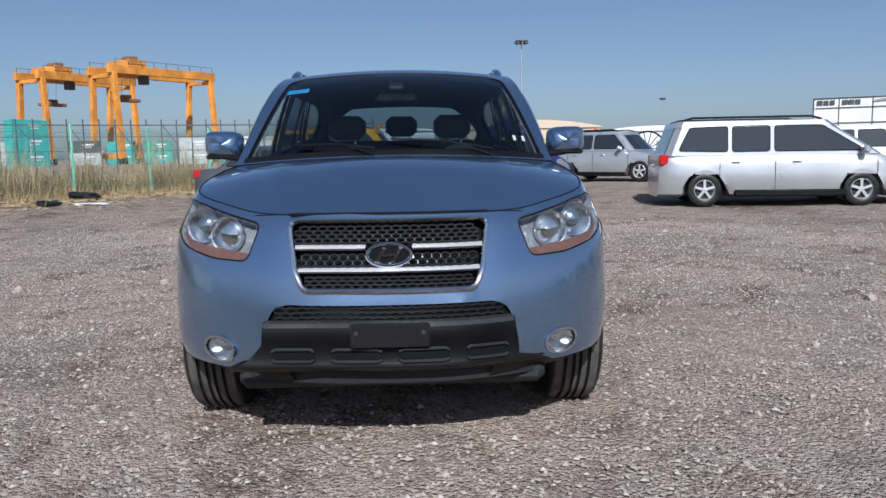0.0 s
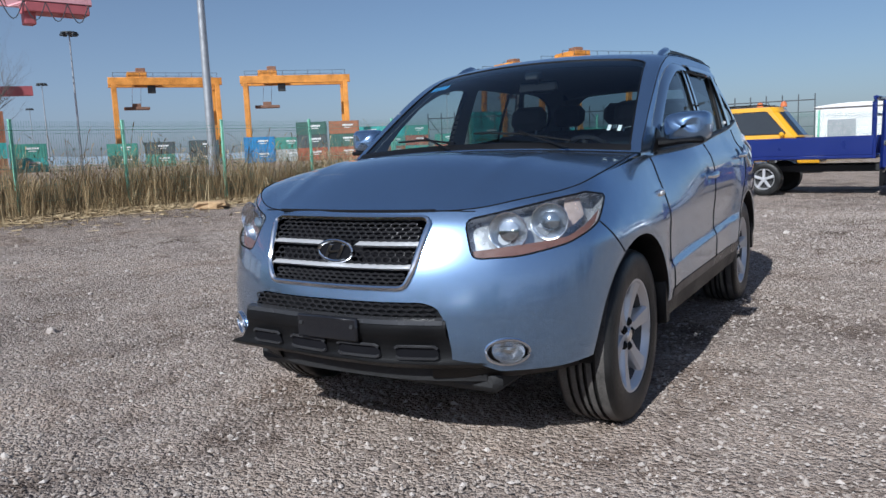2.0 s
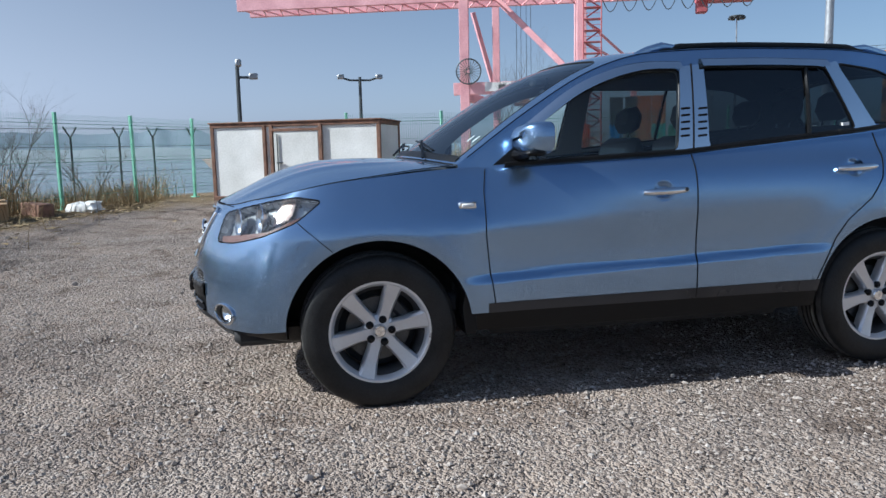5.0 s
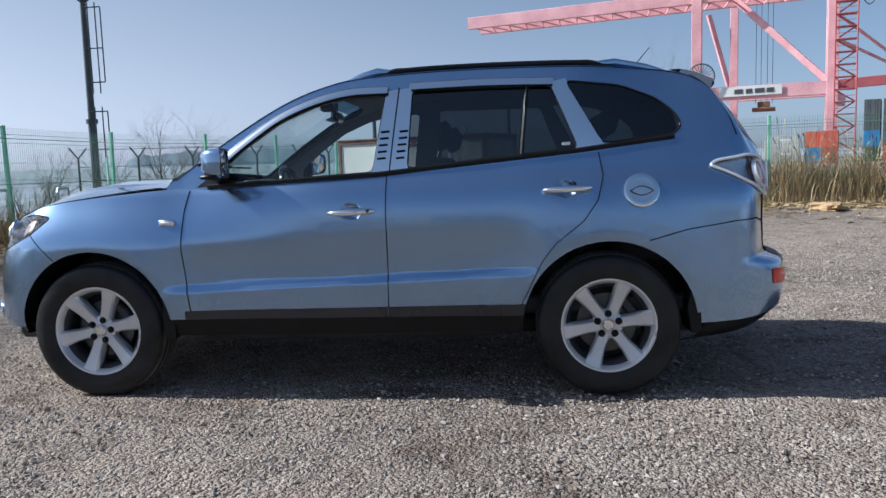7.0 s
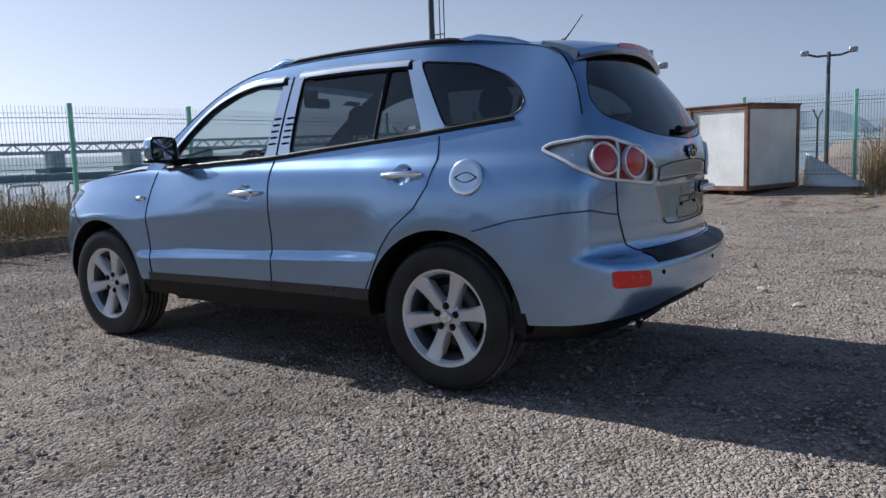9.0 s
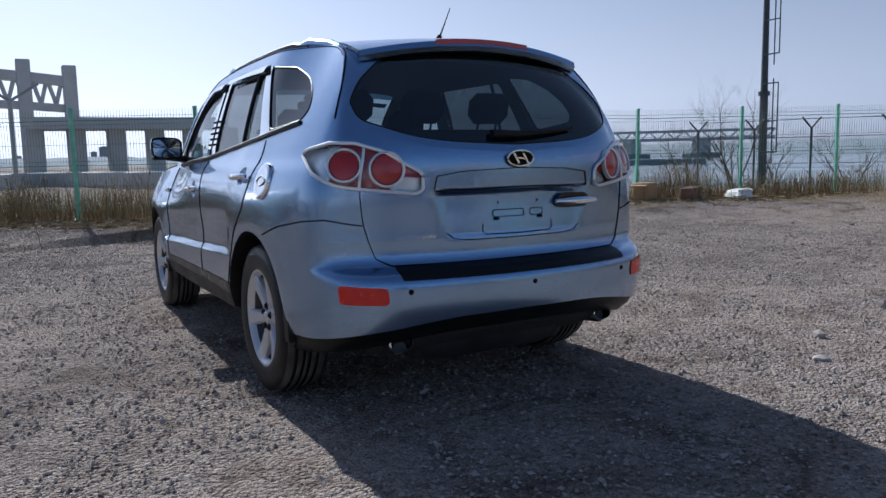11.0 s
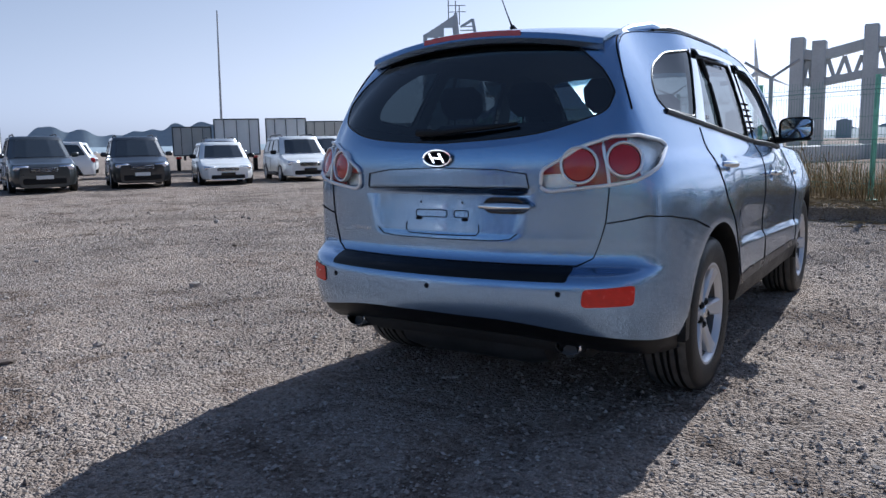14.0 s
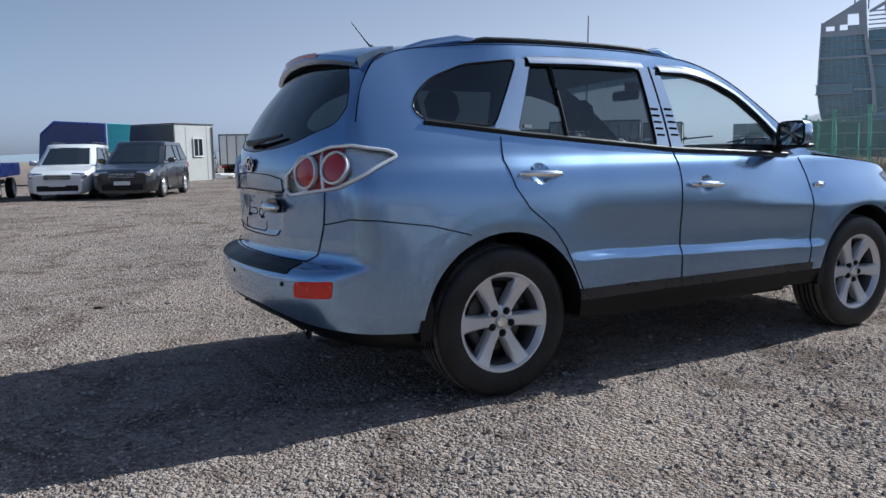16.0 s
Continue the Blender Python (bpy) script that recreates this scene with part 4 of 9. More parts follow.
def badge(car, par, x, y, z, rx, rz, d):
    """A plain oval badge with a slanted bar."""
    g = Geo()
    pts = [(x + rx * math.cos(2 * math.pi * i / 32), y, z + rz * math.sin(2 * math.pi * i / 32)) for i in range(32)]
    g.tube(pts, rx * 0.085, 8, True)
    b = part("badge", g, CHROME, par, "oval chrome badge")
    g = Geo()
    g.prism([(x + rx * 0.97 * math.cos(2 * math.pi * i / 32), z + rz * 0.97 * math.sin(2 * math.pi * i / 32)) for i in range(32)], y - d * 0.004, y - d * 0.001, 'y')
    part("badge_field", g, SEAM, b, "dark oval field")
    for k in (-0.36, 0.36):
        g = Geo()
        g.prism([(x + rx * (k - 0.28), z - rz * 0.62), (x + rx * (k - 0.10), z - rz * 0.66), (x + rx * (k + 0.28), z + rz * 0.62), (x + rx * (k + 0.10), z + rz * 0.66)], y - d * 0.001, y + d * 0.006, 'y', 0.002)
        part("badge_bar", g, CHROME, b)
    g = Geo()
    g.prism([(x - rx * 0.42, z - rz * 0.20), (x + rx * 0.28, z - rz * 0.06), (x + rx * 0.42, z + rz * 0.20), (x - rx * 0.28, z + rz * 0.06)], y - d * 0.001, y + d * 0.006, 'y', 0.002)
    part("badge_link", g, CHROME, b)
    return b


def disc_on(S, s, z, prof, n, flip, off=0.0, sx=1.0):
    p, nn = Vector(S(s, z)), normal_of(S, s, z)
    if nn.dot(p - Vector((0, 0.1, 0.75))) < 0:
        nn = -nn
    m = Matrix.Translation(p + nn * off) @ nn.to_track_quat('Z', 'Y').to_matrix().to_4x4() @ Matrix.Diagonal((sx, 1, 1, 1))
    if flip:
        m = Matrix.Diagonal((-1, 1, 1, 1)) @ m
    g = Geo()
    g.lathe(prof, n, m)
    return g


def side_details(car, sides, cups):
    for flip in (False, True):
        f = -1 if flip else 1
        mir = mirrored if flip else (lambda p: p)
        d1, d2 = sides[flip]
        # shut lines
        for poly, ob in ((FDOOR, d1), (RDOOR1[:3] + RDOOR2[1:6], d2)):
            pts = [p for p in poly if p[1] < 1.24]
            g = Geo()
            if ob is d1:
                left = [(1.95, 1.10), (1.932, 1.0), (1.925, 0.8), (1.945, 0.6), (1.965, 0.45), (1.985, 0.432), (3.01, 0.432)]
                g.tube(mir(path_on(LB, left, 0.001, False)), 0.003, 4)
                g.tube(mir(path_on(LB, [(3.01, 1.148), (3.01, 0.43)], 0.001, False)), 0.003, 4)
            else:
                g.tube(mir(path_on(LB, [(3.01, 0.432), (3.66, 0.432), (3.79, 0.70), (3.86, 0.79), (4.0, 0.90), (4.07, 1.0), (4.10, 1.12), (4.085, 1.232)], 0.001, False)), 0.003, 4)
            part("shut_line", g, SEAM, ob)
        # waist trim below the windows
        g = Geo()
        g.tube(mir(path_on(GS, [(-0.72, zb(-0.72) + 0.012), (0.2, 1.158), (1.2, 1.245), (1.69, 1.30)], 0.003, False)), 0.010, 6, flat=1.3)
        part("waist_trim", g, BLACK, car, "black rubber window trim")
        for poly in (FWIN, RWIN, QWIN):
            g = Geo()
            g.tube(mir(path_on(GS, poly, -0.002)), 0.006, 6, True)
            part("window_seal", g, BLACK, car, "black rubber seal")
        # divider of the rear door window
        g = Geo()
        g.tube(mir(path_on(GS, [(0.93, 1.235), (0.965, 1.58)], 0.001, False)), 0.011, 6)
        part("window_bar", g, BLACK, d2)
        # mirror sail
        g = Geo()
        q, _ = sheet([[(-0.78, zb(-0.78) + 0.01), (-0.60, 1.13), (-0.60, 1.255)]], GS, 0.006, flip=flip)
        part("mirror_sail", q, BLACK, d1, "black mirror mount")
        # chrome rain visors over the windows
        for line in ([(-0.66, 1.225), (-0.53, 1.328), (-0.33, 1.462), (-0.14, 1.540), (0.04, 1.580), (0.245, 1.586)], [(0.36, 1.60), (0.75, 1.606), (1.10, 1.598)]):
            g = Geo()
            k = 24
            lx = [p[0] for p in line]
            lz = spl(lx, [p[1] for p in line])
            tops = []
            for i in range(k + 1):
                y = lx[0] + (lx[-1] - lx[0]) * i / k
                sl = (lz(y + 0.01) - lz(y - 0.01)) / 0.02
                nn = math.hypot(1, sl)
                ny, nz = -sl / nn, 1 / nn
                for w, o in ((-0.020, 0.026), (-0.004, 0.024), (0.016, 0.014), (0.028, 0.004)):
                    p, n = Vector(GS(y + ny * w, lz(y) + nz * w)), normal_of(GS, y, lz(y))
                    n = n if n.x > 0 else -n
                    tops.append(p + n * o)
            tops = mir(tops)
            g.add(tops, [(i * 4 + j, (i + 1) * 4 + j, (i + 1) * 4 + j + 1, i * 4 + j + 1) for i in range(k) for j in range(3)])
            part("rain_visor", g, CHROME, car, "chrome rain visor")
        # slots in the pillar covers
        for y0 in (0.215, 0.312):
            for i in range(5):
                z = 1.235 + 0.034 * i
                yy = y0 + 0.012 * i * 0.4
                g = Geo()
                g.tube(mir(path_on(GS, [(yy - 0.022, z), (yy + 0.022, z + 0.003)], 0.007, False)), 0.0055, 6)
                part("vent_slot", g, SEAM, car, "dark slot in the chrome")
        g = Geo()
        g.tube(mir(path_on(GS, [(0.254, 1.16), (0.305, 1.60)], 0.0065, False)), 0.004, 4)
        part("pillar_gap", g, SEAM, car)
        # handles
        for s, z, ob in ((2.835, 0.972, d1), (3.92, 1.058, d2)):
            def dish(a, b, s=s, z=z):
                p = LB(a, b)
                r = math.hypot((a - s + 0.005) / 0.058, (b - z) / 0.052)
                return (p[0] - 0.026 * sm((1.0 - r) / 0.55), p[1], p[2])
            panel("handle_cup", cups[ob is d2], dish, PAINT, ob, "hollow behind the handle", flip=flip)
            pts = [Vector(LB(s - 0.115 + 0.23 * i / 16, z - 0.004 + 0.008 * i / 16)) + Vector((0.012 + 0.026 * math.sin(math.pi * i / 16) ** 0.5, 0, 0)) for i in range(17)]
            g = Geo()
            g.tube(mir(pts), [0.010 + 0.008 * math.sin(math.pi * i / 16) ** 0.6 for i in range(17)], 10)
            h = part("door_handle", g, CHROME, ob, "chrome door handle")
            if ob is d1:
                g = disc_on(LB, s + 0.09, z + 0.002, [(0.001, 0.002), (0.009, 0.002), (0.010, 0)], 12, flip, 0.045)
                part("lock", g, DARKMETAL, h)
        # side marker
        g = Geo()
        p = Vector(LB(1.845, 0.937))
        g.box((f * (p.x + 0.004), p.y, p.z), (0.016, 0.088, 0.036), 0.007)
        mk = part("side_marker", g, CHROME, car, "chrome-framed side marker")
        g = Geo()
        g.box((f * (p.x + 0.011), p.y, p.z), (0.012, 0.060, 0.018), 0.005)
        part("marker_lens", g, WHITE, mk)
        # mirrors
        mirror_housing(car, f, d1)
        # arches: dark inner lip and mud flaps
        for c, y in ((1.42, -1.35), (4.12, 1.35)):
            arc = [(c + ARCH_R * math.cos(a), 0.365 + ARCH_R * math.sin(a)) for a in [radians(-2 + 184 * i / 40) for i in range(41)]]
            g = Geo()
            o = mir(path_on(LB, arc, 0.0, False, 9))
            i_ = [Vector((f * 0.46, p.y, p.z)) for p in o]
            mid = [Vector((p.x - f * 0.03, y + (p.y - y) * 0.985, 0.365 + (p.z - 0.365) * 0.985)) for p in o]
            k = len(o)
            g.add(o + mid + i_, [(a + r * k, a + 1 + r * k, a + 1 + (r + 1) * k, a + (r + 1) * k) for a in range(k - 1) for r in (0, 1)] + [tuple(range(2 * k, 3 * k))])
            part("wheel_arch_liner", g, BLACK, car, "black arch liner")
            g = Geo()
            yy = y + 0.43
            x = LB(c + 0.43, 0.45)[0]
            g.prism([(yy - 0.03, 0.33), (yy + 0.022, 0.33), (yy + 0.02, 0.48), (yy - 0.035, 0.53), (yy - 0.05, 0.46)], f * (x - 0.20), f * (x - 0.004), 'x', 0.005)
            part("mud_flap", g, BLACK, car, "black mud flap")
        # roof rail
        g = Geo()
        def rz(y):
            e = GS(y, ZU(y))
            return Vector((f * (e[0] - 0.045), y, ZU(y)))
        pts = [rz(0.16 + 1.24 * i / 30) + Vector((0, 0, 0.006 + 0.014 * sm(i / 4) * sm((30 - i) / 4))) for i in range(31)]
        g.tube(pts, [0.016 + 0.005 * (i < 4 or i > 26) for i in range(31)], 8, flat=0.9)
        rr = part("roof_rail", g, BLACK, car, "black roof rail")
        for ends in ((0.02, 0.10, 0.18, 0.28), (1.70, 1.58, 1.42, 1.30)):
            g = Geo()
            g.tube([rz(y) + Vector((0, 0, h)) for y, h in zip(ends, (-0.004, 0.012, 0.026, 0.014))], [0.014, 0.026, 0.028, 0.014], 10, flat=0.8)
            part("rail_foot", g, PAINT, rr, "blue rail foot")
        # seam of the roof and of the rear bumper
        g = Geo()
        g.tube(mir(path_on(LB, [(4.315, 0.795), (4.5, 0.845), (4.75, 0.88), (4.95, 0.888), (5.14, 0.86)], 0.001, False)), 0.0035, 4)
        g.tube(mir([Vector(GS(-0.9 + 2.75 * i / 60, ZU(-0.9 + 2.75 * i / 60) - 0.004)) + Vector((0.001, 0, 0.000)) for i in range(61)]), 0.0022, 4)
        part("side_seam", g, SEAM, car)
        # window sticker
        g = Geo()
        g.tube(mir(path_on(GS, [(1.135, 1.282), (1.175, 1.285)], -0.004, False)), 0.011, 4)
        part("tag", g, WHITE, d2, "small white sticker")
    # fuel cap cover, car's left only
    prof = [(0.001, 0.010), (0.03, 0.010), (0.06, 0.008), (0.078, 0.011), (0.086, 0.007), (0.088, -0.004)]
    g = disc_on(LB, 4.28, 1.04, prof, 36, False, 0.002)
    fc = part("fuel_cap", g, CHROME, car, "round chrome fuel flap")
    g = Geo()
    for sg in (1, -1):
        g.tube([Vector(LB(4.28 + 0.055 * (i / 6 - 1), 1.04 + sg * 0.022 * math.cos(math.pi / 2 * (i / 6 - 1)))) + Vector((0.013, 0, 0)) for i in range(13)], 0.0035, 5)
    part("pressed_line", g, DARKMETAL, fc)




def mirror_housing(car, f, door):
    """Door mirror: rounded shell, black foot, silvered glass."""
    cx, cy, cz = 0.955, -0.63, 1.238
    def shell(a, b, k=1.0, dy=0.0):
        # superellipse section in x, z that tapers forwards
        ca, sa = math.cos(a), math.sin(a)
        ex = math.copysign(abs(ca) ** 0.48, ca) * 0.108
        ez = math.copysign(abs(sa) ** 0.50, sa) * 0.074
        r = (1 - b ** 3.4) ** 0.42
        return (f * (cx + ex * r * k), cy + 0.055 - 0.125 * b + dy + 0.02 * ca, cz + ez * r * k + 0.006 * ca)
    g = Geo()
    aa = [2 * math.pi * i / 28 for i in range(29)]
    bb = [0, 0.1, 0.25, 0.4, 0.55, 0.7, 0.82, 0.91, 0.97, 0.999]
    g.grid(lambda a, b: shell(a, b), aa, bb)
    h = part("mirror", g, PAINT, door, "blue door mirror", smooth='full')
    g = Geo()
    g.grid(lambda a, b: shell(a, 0.0, b, 0.002), aa, [0.88, 1.0])
    part("mirror_rim", g, BLACK, h)
    g = Geo()
    g.grid(lambda a, b: shell(a, 0.0, b, -0.008), aa, [0.001, 0.5, 0.93])
    part("mirror_glass", g, MIRROR, h, "silvered glass")
    g = Geo()
    g.tube([(f * 0.83, cy - 0.02, 1.165), (f * 0.89, cy - 0.015, 1.168), (f * 0.95, cy - 0.01, 1.178)], [0.04, 0.032, 0.034], 10, flat=0.7)
    g.box((f * 0.965, cy, 1.170), (0.16, 0.09, 0.025), 0.010)
    part("mirror_foot", g, BLACK, h, "black plastic foot")


def rear_details(car, rear, gate):
    # spoiler over the rear window
    def sp(u, k):
        e = Vector(TT(u * 0.90, 1.76))
        top = Vector((u * (0.612 - 0.02 * k), 1.76 + (0.17 + 0.075 * (1 - u * u)) * k, e.z + 0.012 - 0.008 * k - 0.028 * k * k - 0.02 * u * u * k))
        return top
    us = [-1 + 2 * i / 30 for i in range(31)]
    g = Geo()
    g.grid(lambda u, k: sp(u, k) if k <= 1 else sp(u, 1.0) + Vector((0, -0.01 - 0.26 * (k - 1.2), -0.045 - 0.015 * (k - 1.2))) if k > 1.15 else sp(u, 1.0) + Vector((0, 0.008, -0.025)), us, [0, 0.2, 0.4, 0.6, 0.8, 0.95, 1.0, 1.1, 1.2, 1.6, 2.0])
    for sg in (-1, 1):
        pts = [sp(sg, k) for k in (0, 0.25, 0.5, 0.75, 1.0)] + [sp(sg, 1.0) + Vector((0, -0.01, -0.045)), sp(sg, 1.0) + Vector((0, -0.2, -0.055))]
        g.add(pts, [tuple(range(len(pts)))])
    spo = part("spoiler", g, PAINT, gate, "blue roof spoiler")
    # lower side of the spoiler covered with a black sheet
    g = Geo()
    g.grid(lambda u, k: sp(u * 0.96, 1.0) + Vector((0, -0.012 - 0.19 * k, -0.049 - 0.012 * k)), us, [0, 0.5, 1])
    part("spoiler_underside", g, BLACK, spo, "black underside of the spoiler")
    g = Geo()
    g.grid(lambda u, k: sp(u * 0.42, 0.90 + 0.1 * min(k, 1)) + Vector((0, 0.006 if k > 0.5 else 0.0, 0.006 - (0.022 if k > 1.5 else 0))), us, [0, 1, 2])
    part("brake_light", g, REDLENS, spo, "red high-level brake light")
    # outline and handle of the tailgate
    g = Geo()
    for pts in (path_on(LB, [(5.128, 1.0), (5.145, 0.86), (5.165, 0.79), (5.19, 0.722), (5.245, 0.692), (5.81, 0.692)], 0.002, False),
                path_on(LB, [(5.43, 1.055), (5.42, 1.0), (5.425, 0.992), (5.81, 1.0)], 0.002, False), path_on(LB, [(5.43, 1.055), (5.55, 1.073), (5.81, 1.082)], 0.002, False),
                path_on(LB, [(5.47, 0.815), (5.50, 0.79), (5.56, 0.782), (5.81, 0.780)], 0.001, False)):
        g.tube(pts, 0.0025, 4)
        g.tube(mirrored(pts), 0.0025, 4)
    part("tailgate_seam", g, SEAM, gate)
    g = Geo()
    px = -0.315
    g.prism(rounded([(px - 0.06, 0.895), (px + 0.08, 0.895), (px + 0.115, 0.925), (px + 0.08, 0.962), (px - 0.06, 0.962), (px - 0.10, 0.925)], 0.03), 2.255, 2.268, 'y')
    cup = part("handle_recess", g, GLOSSBLACK, gate, "dark handle recess")
    g = Geo()
    g.tube([(px - 0.115 + 0.23 * i / 14, 2.278 + 0.016 * math.sin(math.pi * i / 14), 0.925) for i in range(15)], [0.010 + 0.009 * math.sin(math.pi * i / 14) for i in range(15)], 10)
    part("tailgate_handle", g, CHROME, gate, "chrome tailgate handle")
    # plate fixings and pressed plate outline
    def on_gate(x, z, o=0.002):
        p = LB(5.81 - abs(x), z)
        return Vector((x, p[1] + o, z))
    for x0, x1 in ((-0.03, 0.132), (-0.135, -0.065)):
        g = Geo()
        g.tube([on_gate(x, z, 0.0) for x, z in rounded([(x0, 0.872), (x1, 0.872), (x1, 0.902), (x0, 0.902)], 0.012)], 0.0026, 4, True)
        part("plate_slot", g, SEAM, gate, "pressed slot for the plate")
    for x in (0.115, -0.118):
        g = Geo()
        g.box(on_gate(x, 0.864), (0.028, 0.008, 0.012), 0.002)
        part("plate_clip", g, SEAM, gate, "black plate clip")
        g = Geo()
        g.box(on_gate(x * 0.9, 0.935), (0.009, 0.006, 0.009), 0.002)
        part("plate_screw", g, DARKMETAL, gate)
    g = Geo()
    g.tube([on_gate(x, z, 0.0) for x, z in ((0.183, 0.845), (0.186, 0.815), (0.17, 0.80), (0.09, 0.798), (0.0, 0.797), (-0.09, 0.798), (-0.17, 0.80), (-0.186, 0.815), (-0.183, 0.845))], 0.003, 5)
    part("plate_outline", g, SEAM, gate)
    badge(car, gate, 0, LB(5.81, 1.12)[1] + 0.012, 1.122, 0.068, 0.034, 1)
    # model script as a plain slanted bar
    g = Geo()
    for i in range(9):
        x = 0.41 + 0.0195 * i
        yy = LB(5.81 - x, 0.81)[1]
        hh = 0.030 if i in (3, 8) else 0.017
        g.prism([(x + 0.006, 0.797), (x + 0.001, 0.797), (x - 0.008, 0.797 + hh), (x - 0.003, 0.797 + hh)], yy, yy + 0.005, 'y', 0.0008)
        g.tube([(x + 0.006, yy + 0.004, 0.799), (x + 0.015, yy + 0.004, 0.800), (x + 0.010, yy + 0.004, 0.813)], 0.0016, 4)
    part("script_bar", g, CHROME, gate, "small chrome lettering")
    # rear wiper
    g = Geo()
    b = Vector(TT(-0.20, 1.985))
    pts = [Vector(TT(-0.34 + 0.46 * i / 10, 2.004 + 0.004 * i / 10)) + Vector((0, 0.022 - 0.008 * abs(i - 5) / 5, 0.010)) for i in range(11)]
    g.tube(pts, [0.007 + 0.011 * i / 10 for i in range(11)], 8)
    part("rear_wiper", g, BLACK, gate, "black rear wiper")
    # sensors, lower bumper, exhausts, aerial
    for x in (-0.535, 0.0, 0.535):
        g = disc_on(LB, 5.81 - abs(x), 0.595, [(0.001, 0.004), (0.010, 0.003), (0.012, -0.001)], 14, x < 0)
        part("parking_sensor", g, SEAM, rear, "dark parking sensor")
    g = Geo()
    ss = [4.62 + (5.81 - 4.62) * i / 24 for i in range(25)]
    rows = [0, 1, 2, 3]
    q = Geo()
    q.grid(lambda s, k: Vector((LB(s, ZLO(s))[0] * (1 - 0.015 * k), LB(s, ZLO(s))[1] - (0.012, 0.035, 0.09, 0.25)[int(k)], ZLO(s) - (-0.012, 0.035, 0.08, 0.11)[int(k)])), ss, rows)
    g.add(q.v, q.f)
    g.add(mirrored(q.v), q.f)
    part("lower_bumper", g, BLACK, rear, "black plastic lower bumper")
    for x in (-0.555, 0.555):
        g = Geo()
        m = pose(x, 2.06, 0.345, -84, 0, 0) @ Matrix.Diagonal((1.5, 1, 1, 1))
        g.lathe([(0.030, 0.0), (0.036, 0.0), (0.038, 0.13), (0.034, 0.135), (0.031, 0.12), (0.030, 0.0)], 20, m)
        part("exhaust_tip", g, CHROME, car, "oval chrome exhaust tip")
        g = Geo()
        g.tube([(x, 2.17, 0.335), (x * 0.9, 1.9, 0.32), (x * 0.6, 1.7, 0.30)], 0.03, 8)
        part("exhaust_pipe", g, DARKMETAL, car)
    g = Geo()
    a = Vector(TT(0.0, 1.54))
    g.tube([a, a + Vector((0, 0.03, 0.028))], [0.022, 0.012], 10)
    an = part("aerial", g, BLACK, car, "thin black roof aerial")
    g = Geo()
    g.tube([a + Vector((0, 0.025, 0.02)), a + Vector((0, 0.075, 0.075)), a + Vector((0, 0.135, 0.145))], [0.005, 0.003, 0.002], 6)
    part("aerial_rod", g, BLACK, an)
    g = Geo()
    g.tube(path_on(TT, RSCREEN, -0.002, True, 0.05), 0.004, 6, True)
    part("rear_window_seal", g, BLACK, gate, "black rubber seal")
    g = Geo()
    g.tube(path_on(TT, WSCREEN, -0.003, True, 0.05), 0.005, 6, True)
    part("windscreen_seal", g, BLACK, car, "black rubber seal")
    # gap of the rear hatch along the back pillar
    g = Geo()
    for sg in (1, -1):
        g = Geo()
        pts = [Vector(TT(sg * 0.985, 1.80 + 0.22 * i / 12)) for i in range(13)]
        g.tube(pts, 0.0045, 4)
        part("hatch_gap", g, SEAM, gate)


def seat(car, x, y, w, back_h=0.62, head=(0.0,), name="seat"):
    g = Geo()
    g.box((x, y, 0.62), (w, 0.50, 0.16), 0.05, None)
    s = part(name, g, CLOTH, car, "dark grey upholstered seat")
    g = Geo()
    m = pose(x, y + 0.27, 0.66, -14, 0, 0)
    g.box((0, 0, back_h / 2), (w * 0.96, 0.13, back_h), 0.05, m)
    part("backrest", g, CLOTH, s)
    for hx in head:
        g = Geo()
        g.box((hx, 0.0, back_h + 0.12), (0.26, 0.10, 0.17), 0.045, m)
        part("headrest", g, CLOTH, s)
        g = Geo()
        for k in (-0.06, 0.06):
            g.cyl(m @ Vector((hx + k, 0, back_h - 0.03)), m @ Vector((hx + k, 0, back_h + 0.06)), 0.007, n=6)
        part("headrest_post", g, CHROME, s)
    return s


